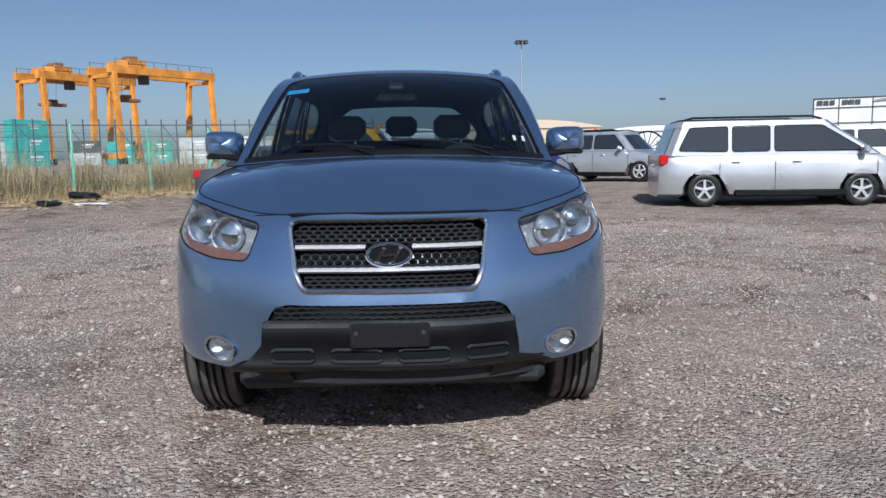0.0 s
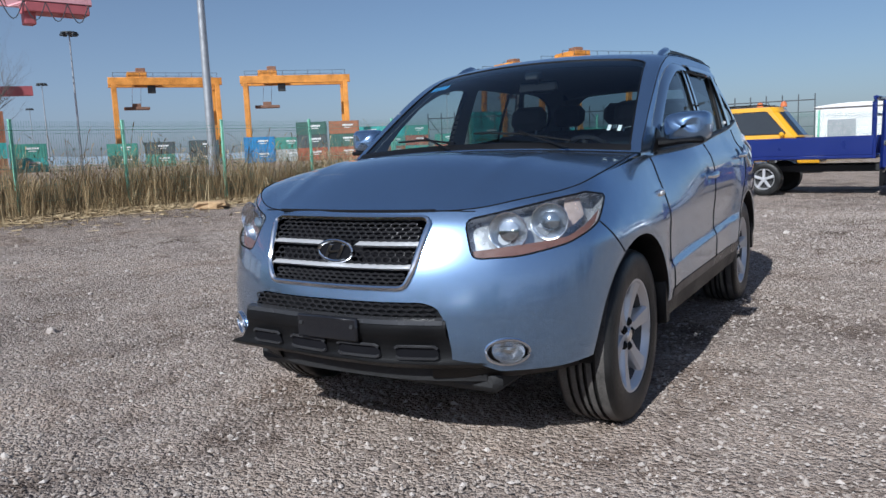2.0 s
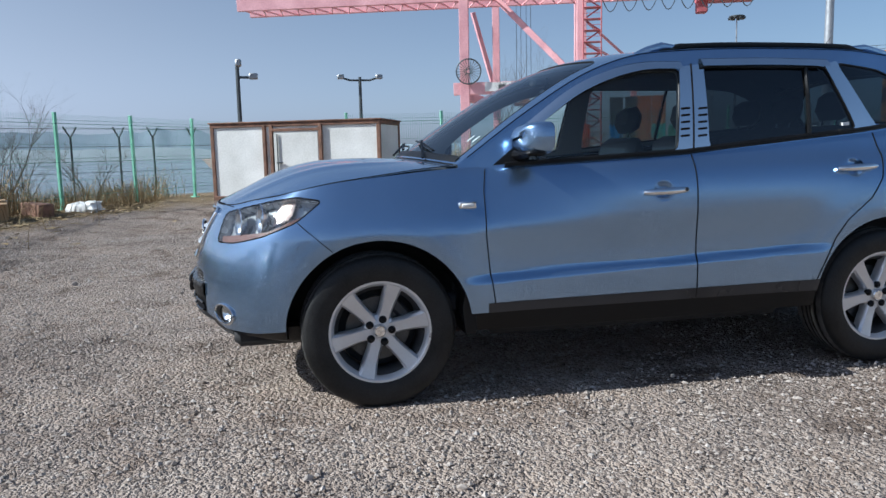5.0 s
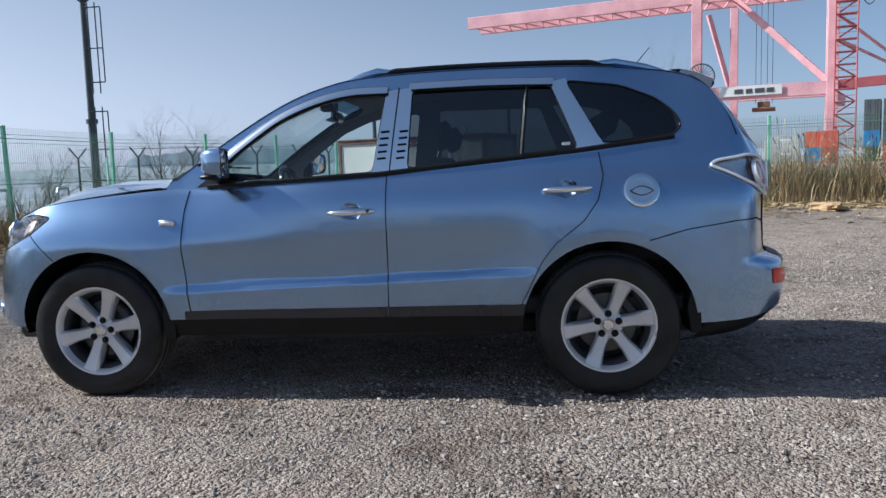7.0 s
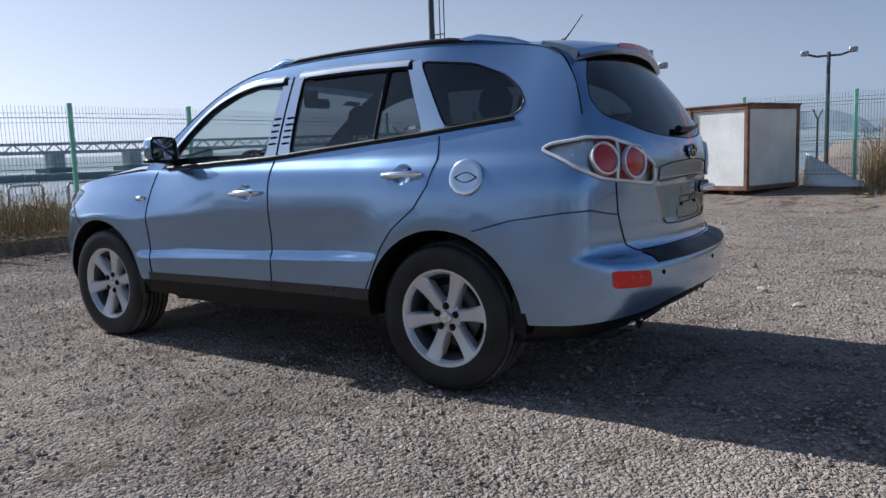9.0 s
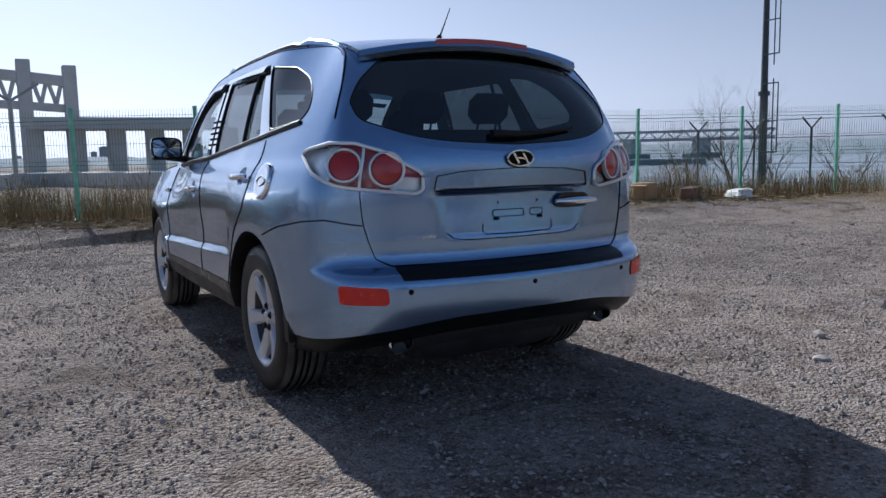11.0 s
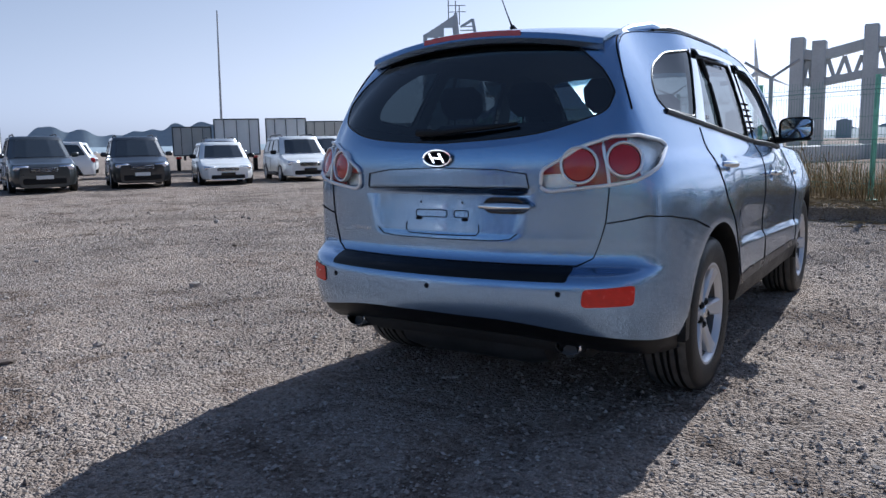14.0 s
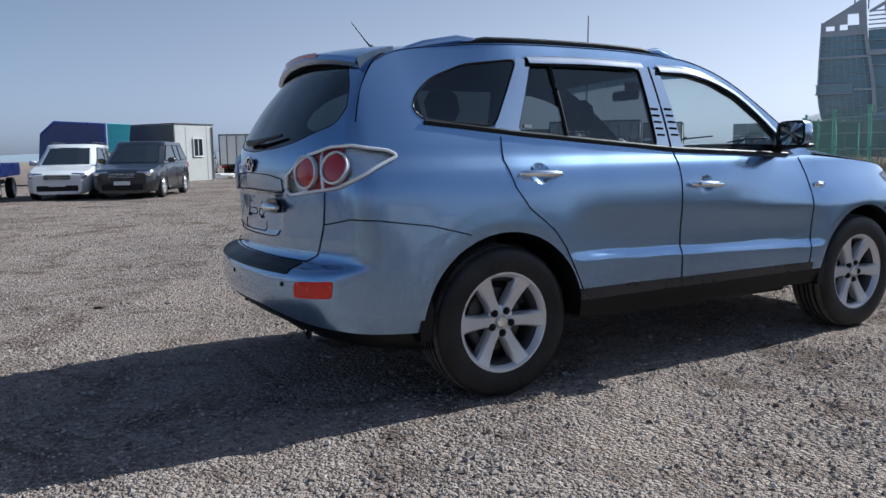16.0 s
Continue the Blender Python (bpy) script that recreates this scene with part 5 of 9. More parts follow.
def interior(car):
    for x in (-0.37, 0.37):
        seat(car, x, 0.05, 0.50, 0.60, (0.0,), "front_seat")
    seat(car, 0.0, 0.95, 1.30, 0.64, (-0.42, 0.0, 0.42), "rear_seat")
    g = Geo()
    prof = [(-0.98, 1.06), (-0.86, 1.115), (-0.62, 1.10), (-0.50, 1.06), (-0.47, 0.98), (-0.52, 0.80), (-0.60, 0.55), (-0.98, 0.50)]
    g.prism(prof, -0.74, 0.74, 'x', 0.02)
    d = part("dashboard", g, TRIM, car, "dark grey dashboard")
    g = Geo()
    m = pose(0.37, -0.36, 1.045, -62, 0, 0)
    pts = [m @ Vector((0.185 * math.cos(2 * math.pi * i / 32), 0.185 * math.sin(2 * math.pi * i / 32), 0)) for i in range(32)]
    g.tube(pts, 0.015, 8, True)
    st = part("steering_wheel", g, GLOSSBLACK, car, "dark steering wheel")
    g = Geo()
    g.lathe([(0.001, 0.02), (0.06, 0.015), (0.075, -0.01), (0.05, -0.06), (0.03, -0.2)], 20, m)
    for a in (10, 170, 270):
        g.cyl(m @ Vector((0.05 * math.cos(radians(a)), 0.05 * math.sin(radians(a)), 0)), m @ Vector((0.18 * math.cos(radians(a)), 0.18 * math.sin(radians(a)), 0)), 0.016, n=6)
    part("wheel_boss", g, TRIM, st)
    g = Geo()
    g.prism([(0.25, 1.09), (0.49, 1.09), (0.46, 1.145), (0.28, 1.145)], -0.66, -0.44, 'y', 0.02)
    part("instrument_hood", g, TRIM, d)
    g = Geo()
    g.box((0, 0.05, 0.60), (0.22, 1.0, 0.24), 0.04)
    part("centre_console", g, TRIM, car, "dark centre console")
    g = Geo()
    g.box((0.0, -0.20, 1.515), (0.25, 0.03, 0.065), 0.015, None)
    rv = part("rear_view_mirror", g, GLOSSBLACK, car, "black rear-view mirror")
    g = Geo()
    g.cyl((0, -0.21, 1.53), (0, -0.20, 1.60), 0.012, n=8)
    g.box((0.0, -0.26, 1.575), (0.09, 0.08, 0.05), 0.012)
    part("mirror_stem", g, TRIM, rv)
    g = Geo()
    g.box((0.03, -0.78, 1.125), (0.09, 0.05, 0.025), 0.01)
    part("dash_ornament", g, WHITE, d, "small pale object on the dashboard")
    g = Geo()
    g.box((0.0, 1.72, 0.78), (1.30, 0.62, 0.30), 0.04)
    part("load_floor", g, TRIM, car, "dark load floor")
    g = Geo()
    g.box((0, 0.45, 0.46), (1.60, 3.0, 0.10), 0.02)
    part("cabin_floor", g, TRIM, car)


def underbody(car):
    g = Geo()
    g.box((0, 0.0, 0.315), (1.20, 4.05, 0.10), 0.03)
    g.box((0, 0.0, 0.33), (1.62, 1.62, 0.09), 0.03)
    g.box((0, -1.30, 0.55), (1.05, 0.90, 0.60), 0.05)
    g.box((0, 1.75, 0.52), (1.10, 0.90, 0.40), 0.05)
    u = part("underbody", g, DARKGREY, car, "dark underbody")
    g = Geo()
    for y in (-1.35, 1.35):
        g.cyl((-0.75, y, 0.36), (0.75, y, 0.36), 0.035, n=10)
    part("axle", g, DARKMETAL, u)
    g = Geo()
    m = pose(0, 1.95, 0.31, 0, 90, 0)
    g.lathe([(0.01, -0.40), (0.10, -0.38), (0.115, -0.3), (0.115, 0.3), (0.10, 0.38), (0.01, 0.40)], 18, m)
    part("silencer", g, DARKMETAL, u, "dull metal silencer")


DARKGREY = material("underbody_coating", (0.02, 0.02, 0.021), 0.8, 0, 0.3, 6, 80, 0.3)


def wheels(car):
    # built along z, outer face up
    tyre = Geo()
    n = 96
    prof = [(0.232, -0.100), (0.242, -0.114), (0.27, -0.121), (0.305, -0.122), (0.335, -0.117), (0.352, -0.108), (0.3605, -0.094), (0.3635, -0.076),
            (0.364, -0.060), (0.352, -0.057), (0.352, -0.046), (0.3648, -0.044), (0.365, -0.022), (0.353, -0.020), (0.353, -0.009), (0.365, -0.007)]
    prof = prof + [(r, -h) for r, h in prof[::-1]]
    vs, fs, k = [], [], len(prof)
    for i in range(n):
        a = 2 * math.pi * i / n
        for j, (r, h) in enumerate(prof):
            rr = r
            if r > 0.356 and abs(h) > 0.055 and (i % 2) == 0:
                rr = r - 0.003
            vs.append((rr * math.cos(a), rr * math.sin(a), h))
    for i in range(n):
        j = (i + 1) % n
        fs += [(i * k + a, j * k + a, j * k + a + 1, i * k + a + 1) for a in range(k - 1)]
    tyre.add(vs, fs)
    tyre_me = tyre.mesh("tyre", RUBBER, True)
    tyre_me.materials.append(TREAD)
    for f in tyre_me.polygons:
        if math.hypot(f.center.x, f.center.y) > 0.359 and abs(f.normal.z) < 0.75:
            f.material_index = 1
    rim = Geo()
    rim.lathe([(0.212, 0.078), (0.221, 0.100), (0.230, 0.110), (0.243, 0.111), (0.245, 0.100)], 64)
    # barrel coloured darker than the lip to put shade into the spoke gaps
    barrel = Geo()
    barrel.lathe([(0.221, -0.10), (0.228, -0.098), (0.222, -0.08), (0.195, -0.05), (0.192, 0.05), (0.208, 0.072), (0.213, 0.080)], 64)
    barrel_me = barrel.mesh("rim_barrel", DARKMETAL, True)
    rim_me = rim.mesh("rim", ALLOY, True)
    spoke = Geo()
    # tapered spoke: a raised box section from the hub outwards
    secs = [(0.045, 0.030, 0.078, 0.04), (0.075, 0.032, 0.080, 0.045), (0.10, 0.030, 0.083, 0.047), (0.14, 0.033, 0.088, 0.05), (0.19, 0.039, 0.097, 0.06), (0.212, 0.043, 0.102, 0.07), (0.224, 0.050, 0.105, 0.075), (0.231, 0.064, 0.107, 0.08)]
    vs, fs = [], []
    for r, w, top, bot in secs:
        vs += [(r, -w, bot - 0.02), (r, -w, top - 0.012), (r, -w * 0.72, top), (r, w * 0.72, top), (r, w, top - 0.012), (r, w, bot - 0.02)]
    for i in range(len(secs) - 1):
        fs += [(i * 6 + j, i * 6 + (j + 1) % 6, (i + 1) * 6 + (j + 1) % 6, (i + 1) * 6 + j) for j in range(6)]
    spoke.add(vs, fs)
    spoke_me = spoke.mesh("spoke", ALLOY, True)
    hub = Geo()
    hub.lathe([(0.001, 0.088), (0.028, 0.088), (0.031, 0.084), (0.034, 0.078), (0.066, 0.074), (0.076, 0.066), (0.078, 0.03)], 36)
    hub_me = hub.mesh("hub", ALLOY, True)
    cap = Geo()
    cap.lathe([(0.001, 0.093), (0.024, 0.092), (0.028, 0.087)], 24)
    cap_me = cap.mesh("centre_cap", CHROME, True)
    nut = Geo()
    nut.lathe([(0.001, 0.092), (0.008, 0.092), (0.011, 0.089), (0.0135, 0.083), (0.0155, 0.085), (0.0185, 0.083), (0.0185, 0.060)], 12)
    nut_me = nut.mesh("lug_nut", BLACK, True)
    disc = Geo()
    disc.lathe([(0.05, 0.012), (0.152, 0.012), (0.152, -0.012), (0.05, -0.012)], 40)
    disc_me = disc.mesh("brake_disc", DISCSTEEL, True)
    back = Geo()
    back.lathe([(0.001, -0.03), (0.19, -0.03), (0.19, -0.05)], 32)
    back_me = back.mesh("wheel_back", DARKGREY, True)
    cal = Geo()
    cal.box((0.0, 0.135, 0.0), (0.16, 0.06, 0.07), 0.015)
    cal_me = cal.mesh("brake_caliper", DARKMETAL, True)
    turn = {(1, -1): 42, (1, 1): 39, (-1, -1): 27, (-1, 1): 28}
    nuts = {(1, -1): 51, (1, 1): -3, (-1, -1): 20, (-1, 1): 14}
    for (f, s), a in turn.items():
        m = Matrix.Translation((f * 0.795, s * 1.35, 0.365)) @ Matrix.Rotation(f * math.pi / 2, 4, 'Y') @ Matrix.Rotation(radians(a), 4, 'Z')
        w = part("wheel", hub_me, None, car, "wheel with silver six-spoke alloy rim", m=m)
        part("tyre", tyre_me, None, w, "black rubber tyre")
        part("rim", rim_me, None, w)
        part("rim_barrel", barrel_me, None, w, "inner rim coloured dark for shade between the spokes")
        part("centre_cap", cap_me, None, w)
        part("brake_disc", disc_me, None, w, "steel brake disc")
        part("brake_caliper", cal_me, None, w)
        part("wheel_back", back_me, None, w)
        for i in range(6):
            part("spoke", spoke_me, None, w, m=pose(0, 0, 0, 0, 0, 60 * i))
        for i in range(5):
            part("lug_nut", nut_me, None, w, m=pose(0.056 * math.cos(radians(72 * i + nuts[f, s])), 0.056 * math.sin(radians(72 * i + nuts[f, s])), 0))


# disc colour kept dark, part of the painted shade behind the spokes
DISCSTEEL = material("disc_steel", (0.10, 0.098, 0.095), 0.45, 0.9, 0.2, 10, 80)
build_car()

# ---- ground ----
def P(az, d, o=(0.0, 0.0)):
    """Plan point at a bearing (degrees clockwise from +y) and distance."""
    return (o[0] + d * math.sin(radians(az)), o[1] + d * math.cos(radians(az)))


FENCE_W = [(4.2, 36.0), (1.8, 32.3), (-0.6, 28.6), (-3.0, 24.9), (-5.2, 21.4), (-6.4, 19.5), (-7.6, 17.6), (-8.9, 15.5), (-10.2, 13.3), (-11.2, 11.0), (-12.0, 8.7), (-12.7, 6.5), (-13.0, 4.2), (-12.95, 1.95), (-13.3, -0.2)]
FENCE_S = [(-18.4, -1.6), (-16.8, -2.7), (-15.1, -3.8), (-13.4, -4.85), (-11.75, -5.95), (-9.9, -7.15), (-7.1, -7.4), (-4.7, -7.4), (-2.7, -7.6), (-0.9, -8.3), (0.9, -9.3), (2.7, -10.5), (4.6, -11.9), (6.5, -13.3), (8.5, -14.9), (10.5, -16.6), (12.0, -18.6), (13.1, -20.8), (14.0, -23.2), (14.8, -25.8)]


def _fence_grid():
    """Distance to the nearest fence on a quarter-metre grid."""
    ax_ = np.arange(-48, 48.01, 0.25)
    X, Y = np.meshgrid(ax_, ax_, indexing='ij')
    best = np.full(X.shape, 1e9)
    for line in (FENCE_W, FENCE_S):
        for (ax, ay), (bx, by) in zip(line, line[1:]):
            dx, dy = bx - ax, by - ay
            t = np.clip(((X - ax) * dx + (Y - ay) * dy) / (dx * dx + dy * dy), 0, 1)
            best = np.minimum(best, np.hypot(X - ax - t * dx, Y - ay - t * dy))
    return best.tolist()


_near = _fence_grid()


def fence_dist(x, y):
    u, v = (x + 48) * 4, (y + 48) * 4
    if not (0 <= u < 383 and 0 <= v < 383):
        return 50.0
    i, j = int(u), int(v)
    p, q = u - i, v - j
    return (_near[i][j] * (1 - p) + _near[i + 1][j] * p) * (1 - q) + (_near[i][j + 1] * (1 - p) + _near[i + 1][j + 1] * p) * q


def gz(x, y):
    """Height of the yard: nearly level, a low bank under the fences, falling to the water in the south-west."""
    r = math.hypot(x, y)
    if r < 7:
        return 0.0
    az = math.degrees(math.atan2(x, y))
    h = 0.0
    if r < 45:
        h = 0.20 * sm((3.6 - fence_dist(x, y)) / 2.8)
    if -172 < az < -90:
        w = sm((-92 - az) / 8) * sm((az + 170) / 8)
        h -= 3.4 * w * sm((r - 22) / 9)
    if 10 < az < 60:
        h += 0.12 * sm((r - 12) / 6) * sm((az - 10) / 8) * sm((60 - az) / 15)
    return h


def ground_mat():
    m = bpy.data.materials.new("crushed_gravel")
    m.use_nodes = True
    nt = m.node_tree
    b = nt.nodes["Principled BSDF"]
    tc = nt.nodes.new("ShaderNodeTexCoord")
    def tex(kind, scale, **kw):
        n = nt.nodes.new(kind)
        n.inputs["Scale"].default_value = scale
        for k, v in kw.items():
            n.inputs[k].default_value = v
        nt.links.new(tc.outputs["Object"], n.inputs["Vector"])
        return n
    v1 = tex("ShaderNodeTexVoronoi", 48.0)
    v2 = tex("ShaderNodeTexVoronoi", 110.0)
    big = tex("ShaderNodeTexNoise", 0.35, Detail=6.0, Roughness=0.65)
    mid = tex("ShaderNodeTexNoise", 2.6, Detail=5.0, Roughness=0.7)
    def ramp(src, stops):
        r = nt.nodes.new("ShaderNodeValToRGB")
        els = r.color_ramp.elements
        while len(els) < len(stops):
            els.new(0.5)
        for e, (pos, c) in zip(els, stops):
            e.position = pos
            e.color = (*c, 1)
        nt.links.new(src, r.inputs[0])
        return r.outputs[0]
    def mixc(f, a, bb, kind='MIX'):
        n = nt.nodes.new("ShaderNodeMix")
        n.data_type = 'RGBA'
        n.blend_type = kind
        if isinstance(f, float):
            n.inputs[0].default_value = f
        else:
            nt.links.new(f, n.inputs[0])
        nt.links.new(a, n.inputs[6])
        nt.links.new(bb, n.inputs[7])
        return n.outputs[2]
    sep = nt.nodes.new("ShaderNodeSeparateColor")
    nt.links.new(v1.outputs["Color"], sep.inputs[0])
    sep2 = nt.nodes.new("ShaderNodeSeparateColor")
    nt.links.new(v2.outputs["Color"], sep2.inputs[0])
    c1 = ramp(sep.outputs[0], [(0.0, (0.150, 0.121, 0.102)), (0.25, (0.348, 0.298, 0.260)), (0.8, (0.440, 0.384, 0.341)), (1.0, (0.560, 0.503, 0.458))])
    c2 = ramp(sep2.outputs[1], [(0.0, (0.140, 0.112, 0.094)), (0.5, (0.345, 0.295, 0.257)), (1.0, (0.530, 0.472, 0.425))])
    col = mixc(0.45, c1, c2)
    tone = ramp(big.outputs["Fac"], [(0.32, (0.56, 0.53, 0.52)), (0.47, (0.90, 0.87, 0.85)), (0.66, (1.06, 1.0, 0.95))])
    col = mixc(1.0, col, tone, 'MULTIPLY')
    tone2 = ramp(mid.outputs["Fac"], [(0.32, (0.62, 0.60, 0.60)), (0.48, (1.0, 1.0, 1.0)), (0.75, (1.08, 1.04, 1.0))])
    col = mixc(0.8, col, tone2, 'MULTIPLY')
    # scuffed soil showing in dark patches and streaks
    scuff = tex("ShaderNodeTexNoise", 1.1, Detail=8.0, Roughness=0.72, Distortion=1.2)
    tone3 = ramp(scuff.outputs["Fac"], [(0.37, (0.46, 0.41, 0.38)), (0.435, (0.84, 0.80, 0.77)), (0.50, (1.04, 1.03, 1.02))])
    col = mixc(0.85, col, tone3, 'MULTIPLY')
    # trodden straw and dry soil along the fences
    at = nt.nodes.new("ShaderNodeAttribute")
    at.attribute_name = "straw"
    wisp = tex("ShaderNodeTexNoise", 28.0, Detail=4.0, Roughness=0.8)
    dry = ramp(wisp.outputs["Fac"], [(0.32, (0.10, 0.07, 0.045)), (0.5, (0.30, 0.22, 0.13)), (0.68, (0.46, 0.36, 0.22))])
    col = mixc(at.outputs["Fac"], col, dry)
    nt.links.new(col, b.inputs["Base Color"])
    b.inputs["Roughness"].default_value = 0.92
    b.inputs["Diffuse Roughness"].default_value = 0.21
    b.inputs["Specular IOR Level"].default_value = 0.05
    add = nt.nodes.new("ShaderNodeMath")
    add.operation = 'MULTIPLY_ADD'
    add.inputs[1].default_value = 0.5
    nt.links.new(v2.outputs["Distance"], add.inputs[0])
    nt.links.new(v1.outputs["Distance"], add.inputs[2])
    bp = nt.nodes.new("ShaderNodeBump")
    bp.invert = True
    bp.inputs["Strength"].default_value = 0.9
    bp.inputs["Distance"].default_value = 0.030
    nt.links.new(add.outputs[0], bp.inputs["Height"])
    nt.links.new(bp.outputs[0], b.inputs["Normal"])
    return m


GRAVEL = ground_mat()


def build_ground():
    na = 540
    radii = [0.3 + 0.1 * i for i in range(20)]
    while radii[-1] < 9.5:
        radii.append(radii[-1] + 0.055)
    while radii[-1] < 3200:
        radii.append(radii[-1] * 1.045)
    verts = [(0.0, 0.0, 0.0)]
    for r in radii:
        for i in range(na):
            a = 2 * math.pi * i / na
            x, y = r * math.sin(a), r * math.cos(a)
            z = gz(x, y)
            if r < 60:
                k = 1.0 if r < 30 else (60 - r) / 30
                z += k * (0.012 * noise.noise((x * 1.1, y * 1.1, 3.0)) + 0.008 * noise.noise((x * 4.5, y * 4.5, 7.0)))
                if r < 10.5:
                    z += 0.006 * noise.noise((x * 14, y * 14, 1.0))
            verts.append((x, y, z))
    faces = [(0, 1 + (i + 1) % na, 1 + i) for i in range(na)]
    for k in range(len(radii) - 1):
        o, o2 = 1 + k * na, 1 + (k + 1) * na
        for i in range(na):
            j = (i + 1) % na
            faces.append((o + i, o + j, o2 + j, o2 + i))
    g = Geo()
    g.v, g.f = verts, faces
    me = bpy.data.meshes.new("ground")
    me.from_pydata(verts, [], faces)
    me.materials.append(GRAVEL)
    straw = []
    for x, y, z in verts:
        w = 0.0
        if 49 < x * x + y * y < 1600:
            w = sm((2.0 - fence_dist(x, y)) / 1.3 + 0.9 * noise.noise((x * 1.3, y * 1.3, 5.0))) * 0.9
        straw.append(w)
    me.attributes.new("straw", 'FLOAT', 'POINT').data.foreach_set("value", straw)
    me.polygons.foreach_set("use_smooth", [True] * len(me.polygons))
    tagged(new("ground", me), "grey-brown crushed gravel yard, uneven and dusty", "ground", kind="structure")


build_ground()


def stone_mat():
    m = bpy.data.materials.new("loose_stone")
    m.use_nodes = True
    nt = m.node_tree
    b = nt.nodes["Principled BSDF"]
    ge = nt.nodes.new("ShaderNodeNewGeometry")
    r = nt.nodes.new("ShaderNodeValToRGB")
    els = r.color_ramp.elements
    els.new(0.4)
    els.new(0.8)
    for e, (pos, c) in zip(els, [(0.0, (0.140, 0.112, 0.095)), (0.3, (0.330, 0.282, 0.245)), (0.9, (0.430, 0.376, 0.335)), (1.0, (0.520, 0.466, 0.424))]):
        e.position, e.color = pos, (*c, 1)
    nt.links.new(ge.outputs["Random Per Island"], r.inputs[0])
    nt.links.new(r.outputs[0], b.inputs["Base Color"])
    b.inputs["Roughness"].default_value = 0.95
    b.inputs["Diffuse Roughness"].default_value = 0.21
    b.inputs["Specular IOR Level"].default_value = 0.05
    return m


STONE = stone_mat()


def scatter_stones(name, count, r0, r1, size, label, seed, low=False):
    """Loose angular stones lying on the yard, joined."""
    rng = np.random.default_rng(seed)
    bm = bmesh.new()
    if low:
        for c in ((1, 0, 0), (0, 1, 0), (-1, 0, 0), (0, -1, 0), (0, 0, 1)):
            bm.verts.new(c)
        bm.verts.ensure_lookup_table()
        for i in range(4):
            bm.faces.new((bm.verts[i], bm.verts[(i + 1) % 4], bm.verts[4]))
        bm.verts.index_update()
    else:
        bmesh.ops.create_icosphere(bm, subdivisions=1, radius=1.0)
    base = np.array([v.co[:] for v in bm.verts])
    fac = np.array([[v.index for v in f.verts] for f in bm.faces])
    bm.free()
    nv, nf = len(base), len(fac)
    ang = rng.uniform(0, 2 * np.pi, count)
    rad = np.sqrt(rng.uniform(r0 * r0, r1 * r1, count))
    x, y = rad * np.sin(ang), rad * np.cos(ang)
    s = size * np.exp(np.clip(rng.normal(0, 0.45, count), -1.0, 0.9))
    zz = np.array([gz(a, b) if a * a + b * b > 49 else 0.0 for a, b in zip(x.tolist(), y.tolist())])
    rot = rng.uniform(0, 2 * np.pi, count)
    jit = 1 + rng.uniform(-0.28, 0.28, (count, nv, 3))
    sc = np.stack([s * rng.uniform(0.8, 1.4, count), s * rng.uniform(0.7, 1.1, count), s * rng.uniform(0.5, 0.9, count)], 1)
    pts = base[None] * jit * sc[:, None, :]
    c, sn = np.cos(rot)[:, None], np.sin(rot)[:, None]
    px = pts[:, :, 0] * c - pts[:, :, 1] * sn + x[:, None]
    py = pts[:, :, 0] * sn + pts[:, :, 1] * c + y[:, None]
    pz = pts[:, :, 2] + (zz + sc[:, 2] * 0.35)[:, None]
    co = np.stack([px, py, pz], 2).reshape(-1, 3)
    fa = (fac[None] + (np.arange(count) * nv)[:, None, None]).reshape(-1, 3)
    me = bpy.data.meshes.new(name)
    me.from_pydata(co.tolist(), [], fa.tolist())
    me.materials.append(STONE)
    return tagged(new(name, me), label, "gravel", kind="stuff")


scatter_stones("loose_gravel", 250000, 0.0, 8.6, 0.0061, "small loose grey gravel stones on the yard", 3, True)
scatter_stones("pebbles", 34000, 0.0, 14.0, 0.0070, "loose angular pebbles on the yard", 5)
scatter_stones("coarse_gravel", 700, 1.0, 18.0, 0.0115, "larger loose stones scattered on the gravel", 4)
scatter_stones("dirt_clods", 260, 2.4, 10.0, 0.020, "crumbled brown dirt clods on the gravel", 9)

# water in the south-west
def water_mat():
    m = material("sea_water", (0.10, 0.14, 0.15), 0.12, 0.0, 0.2, 0.05, 1.2, 0.0)
    nt = m.node_tree
    b = nt.nodes["Principled BSDF"]
    n = nt.nodes.new("ShaderNodeTexNoise")
    n.inputs["Scale"].default_value = 0.9
    n.inputs["Detail"].default_value = 4
    tc = nt.nodes.new("ShaderNodeTexCoord")
    nt.links.new(tc.outputs["Object"], n.inputs["Vector"])
    bp = nt.nodes.new("ShaderNodeBump")
    bp.inputs["Strength"].default_value = 0.5
    bp.inputs["Distance"].default_value = 0.2
    nt.links.new(n.outputs["Fac"], bp.inputs["Height"])
    nt.links.new(bp.outputs[0], b.inputs["Normal"])
    return m


g = Geo()
g.grid(lambda a, r: (*P(a, r), -1.4), [-170 + 80 * i / 24 for i in range(25)], [20, 40, 90, 200, 500, 1200])
tagged(part("water", g, water_mat()), "calm grey-green harbour water", "water", kind="structure")

